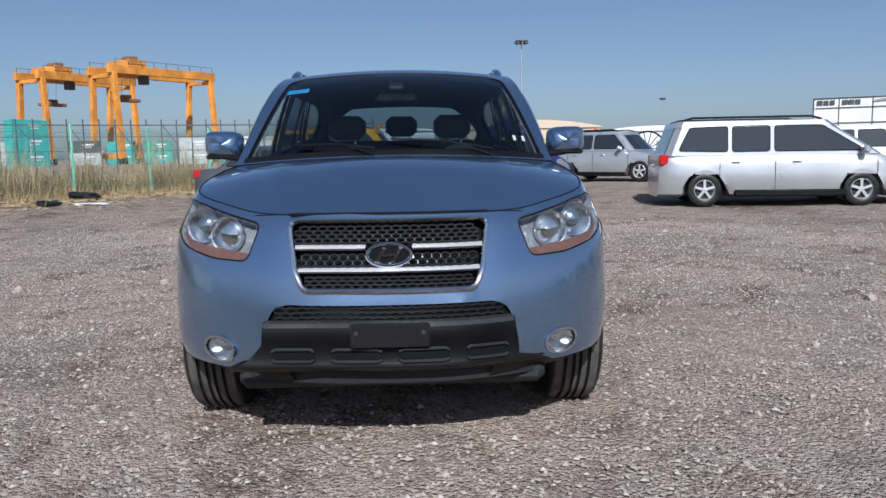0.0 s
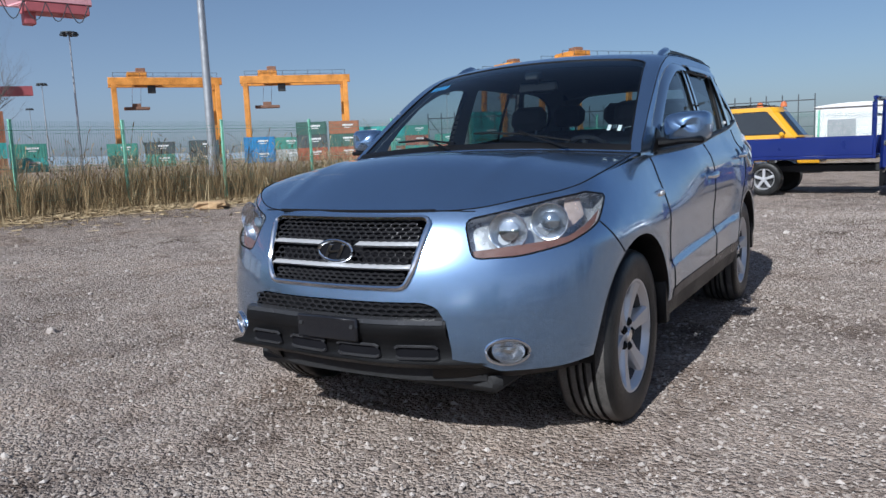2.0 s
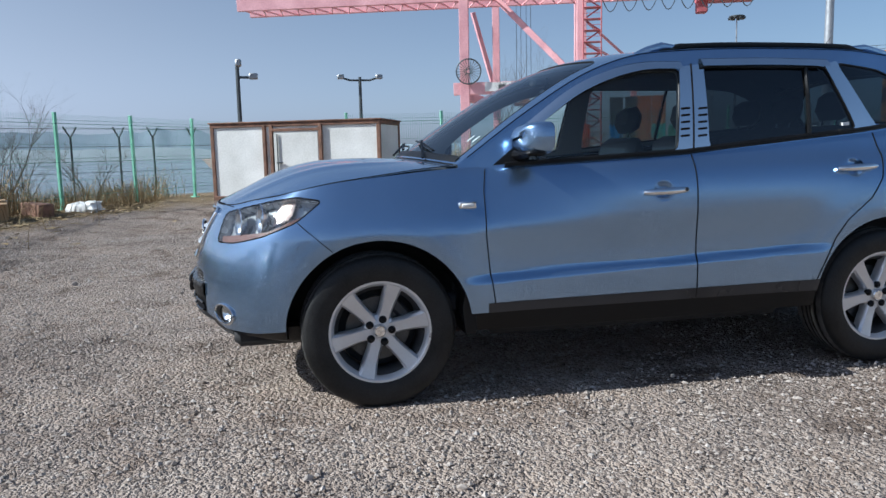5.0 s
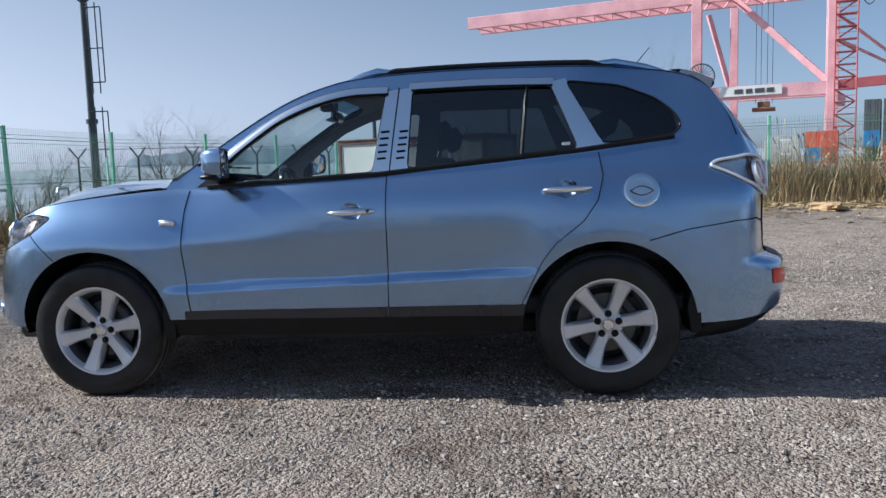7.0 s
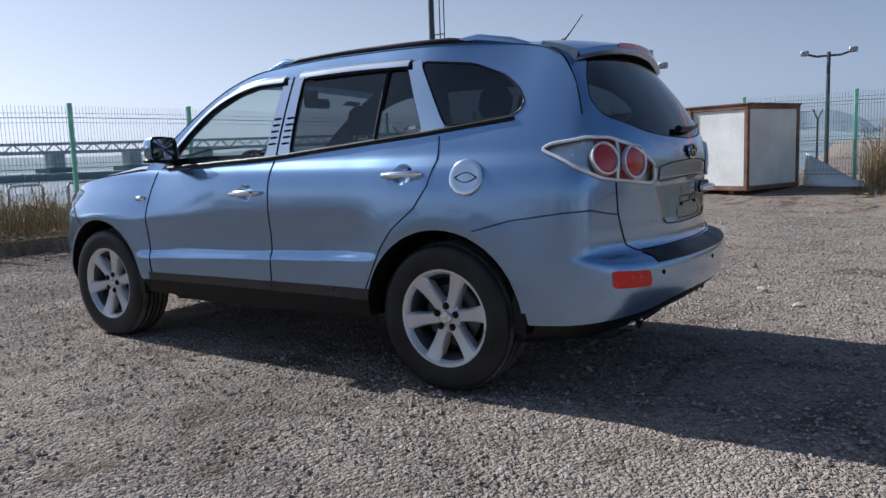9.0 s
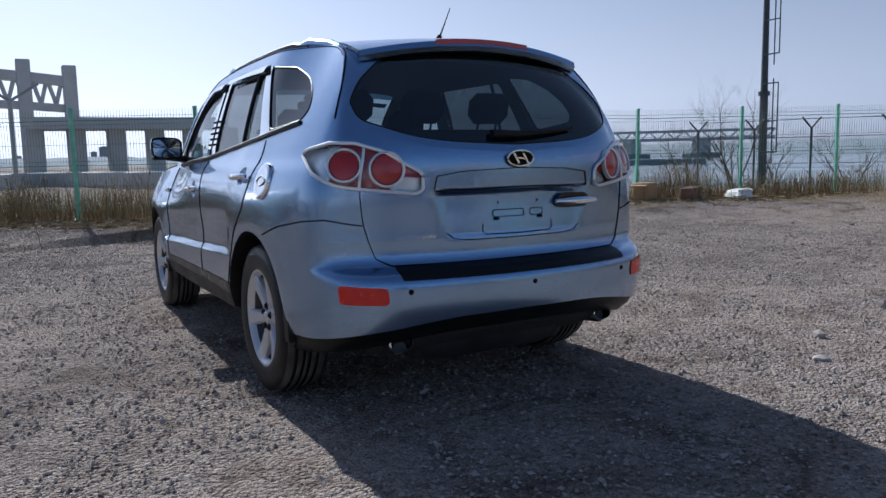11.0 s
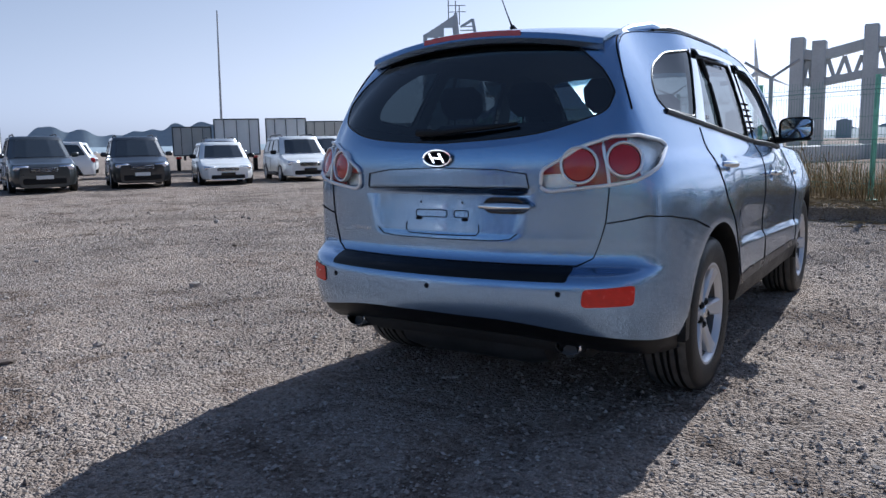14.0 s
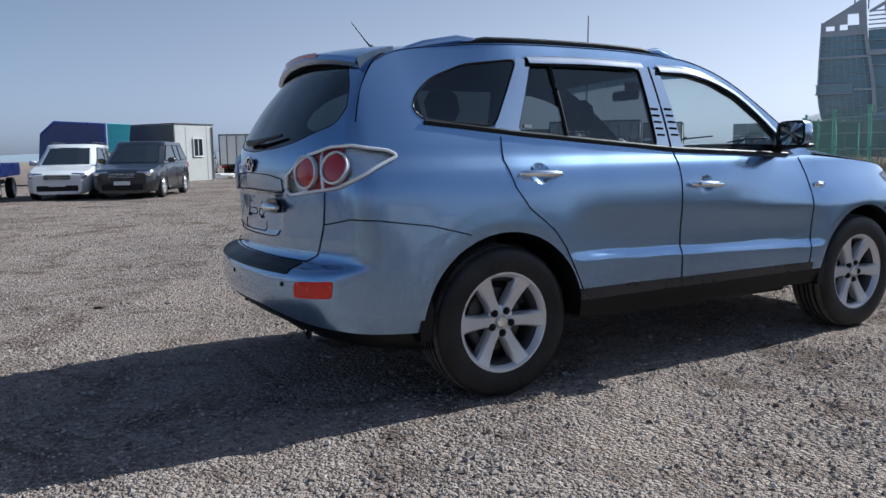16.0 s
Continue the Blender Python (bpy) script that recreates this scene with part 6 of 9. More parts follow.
# ---- the fence and what grows along it ----
def grass_mat(name, a, b, c):
    """Dry stalks, each of its own shade."""
    m = bpy.data.materials.new(name)
    m.use_nodes = True
    nt = m.node_tree
    p = nt.nodes["Principled BSDF"]
    ge = nt.nodes.new("ShaderNodeNewGeometry")
    r = nt.nodes.new("ShaderNodeValToRGB")
    r.color_ramp.elements.new(0.5)
    for e, (pos, col) in zip(r.color_ramp.elements, ((0.0, a), (0.5, b), (1.0, c))):
        e.position, e.color = pos, (*col, 1)
    nt.links.new(ge.outputs["Random Per Island"], r.inputs[0])
    nt.links.new(r.outputs[0], p.inputs["Base Color"])
    p.inputs["Roughness"].default_value = 0.85
    p.inputs["Specular IOR Level"].default_value = 0.15
    return m


GREEN = material("green_powder_coat", (0.17, 0.50, 0.33), 0.5, 0, 0.2, 5, 60, tint=(0.26, 0.58, 0.42))
WIRE = material("green_wire", (0.10, 0.24, 0.18), 0.5, 0.0, 0.2)
STRAW = grass_mat("dry_straw", (0.24, 0.165, 0.08), (0.44, 0.335, 0.18), (0.60, 0.48, 0.29))
BRUSH = grass_mat("dry_brush", (0.10, 0.072, 0.038), (0.25, 0.175, 0.09), (0.42, 0.31, 0.17))
LITTER = grass_mat("trodden_straw", (0.16, 0.11, 0.06), (0.33, 0.25, 0.14), (0.46, 0.36, 0.22))
BARK = material("grey_bark", (0.13, 0.115, 0.10), 0.9, 0, 0.3, 6, 40, 0.4)


def post_mesh():
    g = Geo()
    g.box((0, 0, 0.95), (0.06, 0.06, 1.90), 0.006)
    g.box((0, 0, 1.905), (0.07, 0.07, 0.02), 0.005)
    g.box((0, 0, 0.02), (0.16, 0.16, 0.04), 0.01)
    return g.mesh("post", GREEN, True)


def wire_panel(L):
    """A welded mesh panel along x: close uprights, doubled cross wires, folded ribs."""
    g = Geo()
    n = int(L / 0.05)
    def off(z):
        return 0.03 if abs(z - 1.70) < 0.03 or abs(z - 0.95) < 0.03 or abs(z - 0.28) < 0.03 else 0.0
    for i in range(n + 1):
        x = L * i / n
        zs = [0.10, 0.25, 0.28, 0.31, 0.92, 0.95, 0.98, 1.67, 1.70, 1.73, 1.88]
        g.tube([(x, off(z), z) for z in zs], 0.0032, 3, cap=False)
    for z in (0.20, 0.36, 0.60, 0.88, 1.02, 1.30, 1.63, 1.77):
        g.tube([(0, 0.004, z), (L, 0.004, z)], 0.0040, 4)
    for z in (0.28, 0.95, 1.70):
        g.tube([(0, 0.03, z), (L, 0.03, z)], 0.0075, 4)
    return g.mesh("wire_panel", WIRE, False)


def build_fence(line, braces, label):
    f = thing("fence", label, "fence")
    pm = post_mesh()
    cache = {}
    for i, (x, y) in enumerate(line):
        a, b = line[max(i - 1, 0)], line[min(i + 1, len(line) - 1)]
        yaw = math.degrees(math.atan2(b[1] - a[1], b[0] - a[0]))
        lean = 1.2 * math.sin(i * 2.3)
        z = gz(x, y) - 0.02
        part("post", pm, None, f, "green square post", m=pose(x, y, z, lean, 0, yaw))
        if i in braces:
            g = Geo()
            g.box((0, 0, 0.75), (0.04, 0.04, 1.5), 0.004)
            part("brace", g, GREEN, f, "green slanted brace", m=pose(x + 0.04, y - 0.05, z, 14, -12, yaw))
        if i < len(line) - 1:
            b = line[i + 1]
            L = round(math.hypot(b[0] - x, b[1] - y), 2)
            if L not in cache:
                cache[L] = wire_panel(L)
            za, zb_ = z, gz(*b) - 0.02
            m = Matrix.Translation((x, y, za)) @ Matrix.Rotation(math.atan2(b[1] - y, b[0] - x), 4, 'Z') @ Matrix.Rotation(-math.atan2(zb_ - za, L), 4, 'Y')
            tagged(part("wire_panel", cache[L], None, f, m=m), kind="stuff")
    return f


build_fence(FENCE_W, (5, 8), "green welded wire fence with square posts beside dry reeds")
build_fence(FENCE_S, (5, 12), "green welded wire fence with square posts above the shore")


def blades(name, line, count, spread, height, width, mat, label, lean=0.3, seed=1, skip=None, flat=False):
    """Dry stalks along a line, joined."""
    rng = random.Random(seed)
    g = Geo()
    segs = [(a, b, math.hypot(b[0] - a[0], b[1] - a[1])) for a, b in zip(line, line[1:])]
    tot = sum(s[2] for s in segs)
    for _ in range(count):
        d = rng.random() * tot
        for a, b, l in segs:
            if d <= l:
                break
            d -= l
        t = d / l
        nx, ny = -(b[1] - a[1]) / l, (b[0] - a[0]) / l
        o = rng.uniform(*spread) if rng.random() < 0.8 else max(spread[0] - 0.25, rng.gauss(sum(spread) / 2, abs(spread[1] - spread[0]) * 0.5))
        x, y = a[0] + t * (b[0] - a[0]) + nx * o, a[1] + t * (b[1] - a[1]) + ny * o
        if skip and skip(x, y):
            continue
        clump = 0.35 + 0.95 * max(0.0, min(1.0, 0.5 + 0.9 * noise.noise((x * 0.9, y * 0.9, seed)))) ** 1.3
        h = height * clump * rng.uniform(0.55, 1.15)
        an = rng.uniform(0, 2 * math.pi)
        w = width * rng.uniform(0.6, 1.4)
        z = gz(x, y) - 0.01
        if flat:
            le = rng.uniform(0.08, 0.30)
            q = Vector((math.cos(an), math.sin(an), 0)) * le
            s = Vector((-math.sin(an), math.cos(an), 0)) * w
            p = Vector((x, y, z + rng.uniform(0.008, 0.03)))
            g.add([p - s, p + s, p + q + s + Vector((0, 0, rng.uniform(0, 0.03))), p + q - s], [(0, 1, 2, 3)])
            continue
        k = lean * rng.uniform(0.3, 1.5) * h
        bx, by = math.cos(an) * k, math.sin(an) * k
        s = Vector((math.cos(an + 1.6), math.sin(an + 1.6), 0)) * w
        p0, p1, p2 = Vector((x, y, z)), Vector((x + bx * 0.35, y + by * 0.35, z + h * 0.6)), Vector((x + bx, y + by, z + h))
        tip = rng.random() < 0.25
        if tip:
            p3 = p2 + Vector((bx * 0.25, by * 0.25, -0.02 + 0.1 * h))
            g.add([p0 - s, p0 + s, p1 + s * 0.8, p1 - s * 0.8, p2 + s * 0.8, p2 - s * 0.8, p2 + s * 2.2 + (p3 - p2) * 0.4, p2 - s * 2.2 + (p3 - p2) * 0.4, p3], [(0, 1, 2, 3), (3, 2, 4, 5), (5, 4, 6, 7), (7, 6, 8)])
        else:
            g.add([p0 - s, p0 + s, p1 + s * 0.8, p1 - s * 0.8, p2], [(0, 1, 2, 3), (3, 2, 4)])
    return tagged(part(name, g, mat, smooth=False), label, "dry grass", kind="stuff")


def by_box(x, y):
    return -15.2 < x < -10.4 and -4.4 < y < 2.1


NW = FENCE_W[4:14]
blades("dry_reeds", NW, 9000, (-2.8, -0.15), 1.30, 0.0042, STRAW, "tall dry straw-coloured reeds behind the fence", 0.36, 5, by_box)
blades("dry_brush_north", NW, 7000, (-2.2, -0.05), 0.85, 0.0042, BRUSH, "brown dry brush among the reeds", 0.75, 16, by_box)
blades("dry_grass", NW, 6500, (-0.5, 0.7), 0.34, 0.0038, STRAW, "tufts of dry yellow grass along the fence", 0.8, 6, by_box)
blades("straw_litter", NW, 20000, (-0.2, 1.7), 0.3, 0.0028, LITTER, "flattened dry straw lying on the ground", 0.4, 7, by_box, True)
blades("dry_brush", FENCE_W[8:14], 8500, (-1.8, 0.5), 1.15, 0.0042, BRUSH, "brown dry brush against the fence", 0.6, 8, by_box)
SW = FENCE_S[2:8]
blades("shore_brush", SW, 6500, (-1.6, 0.5), 0.60, 0.0042, BRUSH, "low brown brush along the shore fence", 0.6, 9, by_box)
SE = FENCE_S[6:18]
blades("bank_brush", SE, 14000, (-1.8, 0.5), 0.58, 0.0045, BRUSH, "dense brown brush along the fence", 0.6, 10)
blades("bank_reeds", SE, 4500, (-2.4, -0.4), 0.80, 0.004, STRAW, "pale dry reeds behind the fence", 0.35, 12)
blades("straw_litter_south", FENCE_S[2:16], 10000, (0.1, 1.5), 0.3, 0.0028, LITTER, "flattened dry straw lying on the ground", 0.4, 11, by_box, True)


def bare_tree(x, y, h, seed, spread=0.55, stems=3):
    """A leafless shrub: tapered stems that fork into fine twigs."""
    rng = random.Random(seed)
    t = thing("bare_tree", "leafless grey shrub with many fine twigs", "tree", "bare shrubs along the fence", m=pose(x, y, gz(x, y) - 0.03))
    trunk, twigs = Geo(), Geo()
    def grow(p, d, l, r, lev):
        n = 4
        pts, rs = [p], [r]
        for i in range(n):
            d = (d + Vector((rng.gauss(0, 0.13), rng.gauss(0, 0.13), rng.gauss(0.03, 0.06)))).normalized()
            p = p + d * l / n
            pts.append(p)
            rs.append(r * (1 - 0.6 * (i + 1) / n))
        (trunk if lev < 2 else twigs).tube(pts, rs, 5 if lev < 2 else 3, cap=False)
        if lev < 4:
            for _ in range(5 if lev < 3 else 4):
                k = rng.randint(1, n)
                a = rng.uniform(0, 2 * math.pi)
                nd = (d + spread * rng.uniform(0.6, 1.3) * Vector((math.cos(a), math.sin(a), rng.uniform(-0.1, 0.5)))).normalized()
                grow(pts[k], nd, l * rng.uniform(0.45, 0.72), rs[k] * 0.62, lev + 1)
    for s in range(stems):
        a = rng.uniform(0, 2 * math.pi)
        grow(Vector((0.08 * math.cos(a), 0.08 * math.sin(a), 0)), Vector((0.35 * math.cos(a), 0.35 * math.sin(a), 1)).normalized(), h * 0.48, 0.0095 * h, 0)
    part("trunk", trunk, BARK, t)
    tagged(part("crown", twigs, BARK, t, "many fine bare twigs"), kind="stuff")


for x, y, h, sd in ((-13.6, -7.6, 3.2, 1), (-14.9, -7.4, 2.3, 2), (-11.6, -10.0, 2.3, 3), (-13.6, -9.2, 2.5, 4), (-16.5, -6.4, 2.4, 6), (-10.4, -9.2, 1.8, 7), (-14.3, 3.6, 3.9, 8)):
    bare_tree(x, y, h, sd)

# ---- west: truck box, debris, posts, lamps ----
CREAM = material("weathered_white_panel", (0.66, 0.65, 0.60), 0.55, 0, 0.12, 1.2, 30, 0.05, tint=(0.78, 0.77, 0.74))
RUST = material("rusty_brown_steel", (0.13, 0.065, 0.04), 0.8, 0.1, 0.4, 4, 50, 0.3, tint=(0.22, 0.12, 0.08))
STEEL = material("galvanised_steel", (0.38, 0.39, 0.40), 0.45, 0.6, 0.15, 3, 60)
DARKSTEEL = material("dark_steel", (0.07, 0.08, 0.085), 0.55, 0.3, 0.2, 3, 60)
CARD = material("cardboard", (0.42, 0.28, 0.15), 0.9, 0, 0.15, 3, 60)


def truck_box():
    ax, ay = -11.25, 0.30
    yaw = math.degrees(math.atan2(-3.5, -1.45))
    base = gz(-12.3, -1.2) + 0.06
    L, W, H = 3.75, 1.75, 1.62
    t = thing("truck_box", "white cargo box off a truck with rusty brown frame", "cargo box", m=pose(ax, ay, base, 0, 0, yaw))
    # local: x along the front, y into the box is to the right of x
    s = -1
    g = Geo()
    g.box((L / 2, s * W / 2, H / 2), (L - 0.06, W - 0.06, H - 0.06), 0.01)
    part("wall", g, CREAM, t, "weathered white panels")
    for x in (0.04, L - 0.04):
        for y in (0.04, W - 0.04):
            g = Geo()
            g.box((x, s * y, H / 2), (0.08, 0.08, H), 0.008)
            part("corner_post", g, RUST, t)
    for z in (0.04, H - 0.04):
        for y in (0.03, W - 0.03):
            g = Geo()
            g.box((L / 2, s * y, z), (L, 0.07, 0.09), 0.008)
            part("rail", g, RUST, t)
        for x in (0.03, L - 0.03):
            g = Geo()
            g.box((x, s * W / 2, z), (0.07, W, 0.09), 0.008)
            part("rail", g, RUST, t)
    g = Geo()
    g.box((L / 2, s * W / 2, H + 0.012), (L + 0.06, W + 0.06, 0.03), 0.006)
    part("roof", g, RUST, t, "rusty roof edge")
    for x in (1.28, 2.36, 2.52):
        g = Geo()
        g.box((x, 0.0, H / 2), (0.07, 0.08, H - 0.1), 0.008)
        part("door_post", g, RUST, t)
    g = Geo()
    g.box((1.82, 0.012, H / 2 - 0.02), (0.98, 0.03, H - 0.24), 0.01)
    d = part("door", g, CREAM, t, "white side door")
    g = Geo()
    g.box((1.82, 0.02, H - 0.16), (1.06, 0.05, 0.06), 0.006)
    part("door_head", g, RUST, d)
    g = Geo()
    g.tube([(2.22, 0.05, 0.2), (2.22, 0.05, H - 0.25)], 0.014, 6)
    g.box((2.18, 0.06, H * 0.48), (0.14, 0.03, 0.03), 0.005)
    part("lock_bar", g, DARKSTEEL, d, "dark lock bar")
    for x in (0.4, L - 0.4):
        g = Geo()
        g.box((x, s * W / 2, -0.05), (0.12, W * 0.9, 0.12), 0.01)
        part("skid", g, RUST, t)


truck_box()

# bent white sheet lying by the box
t = Geo()
t.grid(lambda u, v: (-0.18 + 0.35 * u + 0.26 * math.sin(math.pi * u) * (1 - v) - 0.38 * (1 - u) * v, -0.68 + 1.35 * u, 0.02 + v * (0.03 + 0.62 * (1 - u) ** 1.5) + 0.03 * math.sin(5 * u) * v), [i / 14 for i in range(15)], [i / 6 for i in range(7)])
o = part("panel_sheet", t, CREAM, m=pose(-12.9, 1.7, gz(-12.8, 1.7), 0, 0, 0))
tagged(o, "bent white plastic sheet lying against the fence", "sheet")
sol = o.modifiers.new("thick", 'SOLIDIFY')
sol.thickness = 0.015


def debris(name, x, y, size, yaw, mat, label, cat, tilt=0):
    """Squared things as boxes with open flaps or worn edges; soft and broken ones as crumpled lumps."""
    g = Geo()
    if name in ("cardboard_box", "timber_board", "crate", "drum", "bin", "armchair"):
        g.box((0, 0, size[2] / 2), size, min(size) * 0.06)
        if name == "cardboard_box":
            for sg in (-1, 1):
                g.box((sg * size[0] * 0.62, 0, size[2] * 0.97), (size[0] * 0.34, size[1] * 0.94, 0.012), 0.003, Matrix.Rotation(radians(sg * 8), 4, 'Y'))
    else:
        k0 = x * 3.1 + y * 1.7
        def lump(a, b):
            ca, sa, cb, sb = math.cos(a), math.sin(a), math.cos(b), math.sin(b)
            p = [math.copysign(abs(v) ** 0.6, v) for v in (ca * cb, sa * cb, sb)]
            w = 1.0 + 0.45 * noise.noise((p[0] * 1.6 + k0, p[1] * 1.6, p[2] * 1.6)) + 0.22 * noise.noise((p[0] * 4 + k0, p[1] * 4, p[2] * 4))
            return (p[0] * w * size[0] / 2, p[1] * w * size[1] / 2, max(0.0, (p[2] * w + 0.9) * size[2] / 2))
        g.grid(lump, [2 * math.pi * i / 20 for i in range(21)], [-math.pi / 2 + math.pi * i / 10 for i in range(11)])
    o = part(name, g, mat, m=pose(x, y, gz(x, y) - 0.01, tilt, 0, yaw), smooth=name not in ("rubble", "paving_slab"))
    return tagged(o, label, cat)


debris("cardboard_box", -9.35, -6.35, (0.42, 0.36, 0.36), 20, CARD, "brown cardboard box by the shore fence", "box")
debris("timber_board", -10.3, -6.0, (1.1, 0.25, 0.24), 32, RUST, "dark weathered timber block on the straw", "timber")
debris("paper_sack", -11.0, -5.35, (0.62, 0.4, 0.2), 60, CREAM, "crumpled white sack lying on the straw", "sack", 6)
debris("paving_slab", -10.6, 6.9, (0.65, 0.4, 0.16), 35, CARD, "pale stone block in the dry grass", "stone")
debris("white_scrap", -7.6, 13.4, (0.75, 0.30, 0.06), 30, CREAM, "flat white scrap on the ground", "scrap")
debris("black_scrap", -8.3, 12.8, (0.55, 0.35, 0.12), 70, RUBBER, "dark crumpled scrap in the straw", "scrap", 10)
debris("black_sack", -8.2, 14.4, (0.65, 0.40, 0.18), 20, RUBBER, "black rubbish sack below the fence", "sack", 8)
rng = random.Random(8)
for i in range(22):
    k = rng.random()
    x, y = 6.0 + 8.0 * k + rng.uniform(-0.5, 0.5), -11.6 - 8.0 * k + rng.uniform(-0.4, 0.7)
    mt, nm, lb = ((CREAM, "rubble", "pale lump of rubble by the fence"), (RUBBER, "rubbish", "dark scrap of rubbish by the fence"), (CARD, "rubble", "brown lump of rubble by the fence"))[i % 3]
    debris(nm, x, y, (rng.uniform(0.15, 0.5), rng.uniform(0.15, 0.4), rng.uniform(0.1, 0.25)), rng.uniform(0, 180), mt, lb, "rubble", rng.uniform(-8, 8))


def y_post(x, y):
    z = gz(x, y) - 0.05
    t = thing("barbed_wire_post", "grey steel post with forked arms for barbed wire", "post", "posts of the shore fence", m=pose(x, y, z, 0, 0, -20))
    h = 1.85 - z
    g = Geo()
    g.cyl((0, 0, 0), (0, 0, h), 0.035, n=8)
    part("pole", g, DARKSTEEL, t)
    for sgn in (-1, 1):
        g = Geo()
        g.cyl((0, 0, h - 0.03), (sgn * 0.32, 0, h + 0.30), 0.028, n=6)
        part("arm", g, DARKSTEEL, t)


yp = [P(a, d, (4.63, -0.43)) for a, d in ((-118.5, 26), (-114.6, 26), (-110.9, 26), (-106.4, 26.5), (-103.4, 27), (-101.2, 27.5), (-98.6, 28), (-95.5, 28.5), (-92.5, 29), (-89.5, 29.5))]
for q in yp:
    y_post(*q)
for hgt in (0.75, 1.55, 2.1):
    g = Geo()
    g.tube([(q[0], q[1], hgt) for q in yp], 0.012, 4)
    tagged(part("fence_wire", g, DARKSTEEL), "thin grey wire strung between the posts", "wire")


def flood_lamp(x, y, top, arms):
    z = gz(x, y) - 0.05
    t = thing("flood_lamp", "dark post with floodlights on a cross arm" if arms > 1 else "grey post with a camera and floodlight", "lamp", m=pose(x, y, z))
    h = top - z
    g = Geo()
    g.cyl((0, 0, 0), (0, 0, h), 0.06, 0.045, n=8)
    part("pole", g, DARKSTEEL, t)
    g = Geo()
    if arms > 1:
        g.tube([(0, -0.55, h - 0.02), (0, -0.3, h - 0.10), (0, 0.3, h - 0.10), (0, 0.55, h - 0.02)], 0.03, 6)
    else:
        g.tube([(0, 0, h - 0.30), (0, 0.32, h - 0.30)], 0.03, 6)
    part("arm", g, DARKSTEEL, t)
    for s in ((-1, 1) if arms > 1 else (1,)):
        g = Geo()
        g.box((0.04, s * (0.58 if arms > 1 else 0.36), h - (0.0 if arms > 1 else 0.28)), (0.16, 0.20, 0.14), 0.02)
        part("head", g, STEEL, t)
    if arms < 2:
        g = Geo()
        g.box((0, 0.03, h + 0.03), (0.14, 0.14, 0.18), 0.03)
        part("camera_head", g, STEEL, t)


flood_lamp(-19.0, 0.77, 3.45, 2)
flood_lamp(-14.4, -2.6, 3.30, 1)

# lattice-topped lamp mast with ladder cages
x, y = -28.7, -18.3
zb0 = gz(x, y)
t = thing("lamp_mast", "tall grey lamp mast with ladder cages", "mast", m=pose(x, y, zb0))
H = 9.6 - zb0
g = Geo()
g.cyl((0, 0, 0), (0, 0, H * 0.55), 0.22, 0.18, n=14)
g.cyl((0, 0, H * 0.55), (0, 0, H), 0.16, 0.12, n=14)
g.cyl((0, 0, H * 0.545), (0, 0, H * 0.56), 0.26, n=14)
part("pole", g, DARKSTEEL, t)
for i in range(8):
    a = 2 * math.pi * i / 8
    g = Geo()
    g.tube([(0.1 * math.cos(a), 0.1 * math.sin(a), H - 0.5), (0.75 * math.cos(a), 0.75 * math.sin(a), H + 0.05), (0.75 * math.cos(a), 0.75 * math.sin(a), H + 1.0)], 0.03, 5)
    part("strut", g, DARKSTEEL, t)
g = Geo()
for z in (0.05, 0.55, 1.0):
    g.tube([(0.75 * math.cos(a), 0.75 * math.sin(a), H + z) for a in [2 * math.pi * i / 16 for i in range(16)]], 0.03, 5, True)
part("platform", g, DARKSTEEL, t)
for z0, z1 in ((H - 4.6, H - 0.6), (H - 9.0, H - 5.2)):
    g = Geo()
    for dx in (0.0, 0.35):
        g.tube([(0.30, 0.35 + dx, z0), (0.30, 0.35 + dx, z1)], 0.03, 5)
    g.tube([(0.30, 0.95, z0 + 0.5), (0.30, 0.95, z1 - 0.2)], 0.03, 5)
    for z in (z0 + 0.5, (z0 + z1) / 2, z1 - 0.2):
        g.tube([(0.30, 0.1, z), (0.30, 0.95, z)], 0.03, 5)
    part("ladder", g, DARKSTEEL, t)

# low tube barriers on the shore
for i in range(7):
    q = P(-148 + 3.6 * i, 15.5, (4.47, 2.15))
    g = Geo()
    z0 = gz(*q)
    g.tube([(-0.42, 0, 0), (-0.42, 0, 0.80), (-0.36, 0, 0.86), (0.36, 0, 0.86), (0.42, 0, 0.80), (0.42, 0, 0)], 0.025, 6)
    tagged(part("tube_barrier", g, STEEL, m=pose(q[0], q[1], z0 - 0.03, 0, 0, 20)), "bent grey tube barrier on the shore", "barrier", "tube barriers on the shore")

# ---- north-west: the container port ----
ORANGE = material("orange_crane_paint", (0.50, 0.185, 0.02), 0.6, 0, 0.3, 0.3, 4, tint=(0.64, 0.265, 0.045))
PINK = material("faded_pink_crane_paint", (0.66, 0.30, 0.33), 0.6, 0, 0.15, 0.2, 3, tint=(0.76, 0.42, 0.44))
PALEWHITE = material("pale_panel", (0.72, 0.72, 0.70), 0.5, 0, 0.08, 0.5, 6)


def beam(a, b, w, h=None):
    """A square-section member between two points."""
    a, b = Vector(a), Vector(b)
    d = b - a
    q = d.to_track_quat('X', 'Z').to_matrix().to_4x4()
    g = Geo()
    g.box((d.length / 2, 0, 0), (d.length, w, h or w), 0.05, Matrix.Translation(a) @ q)
    return g


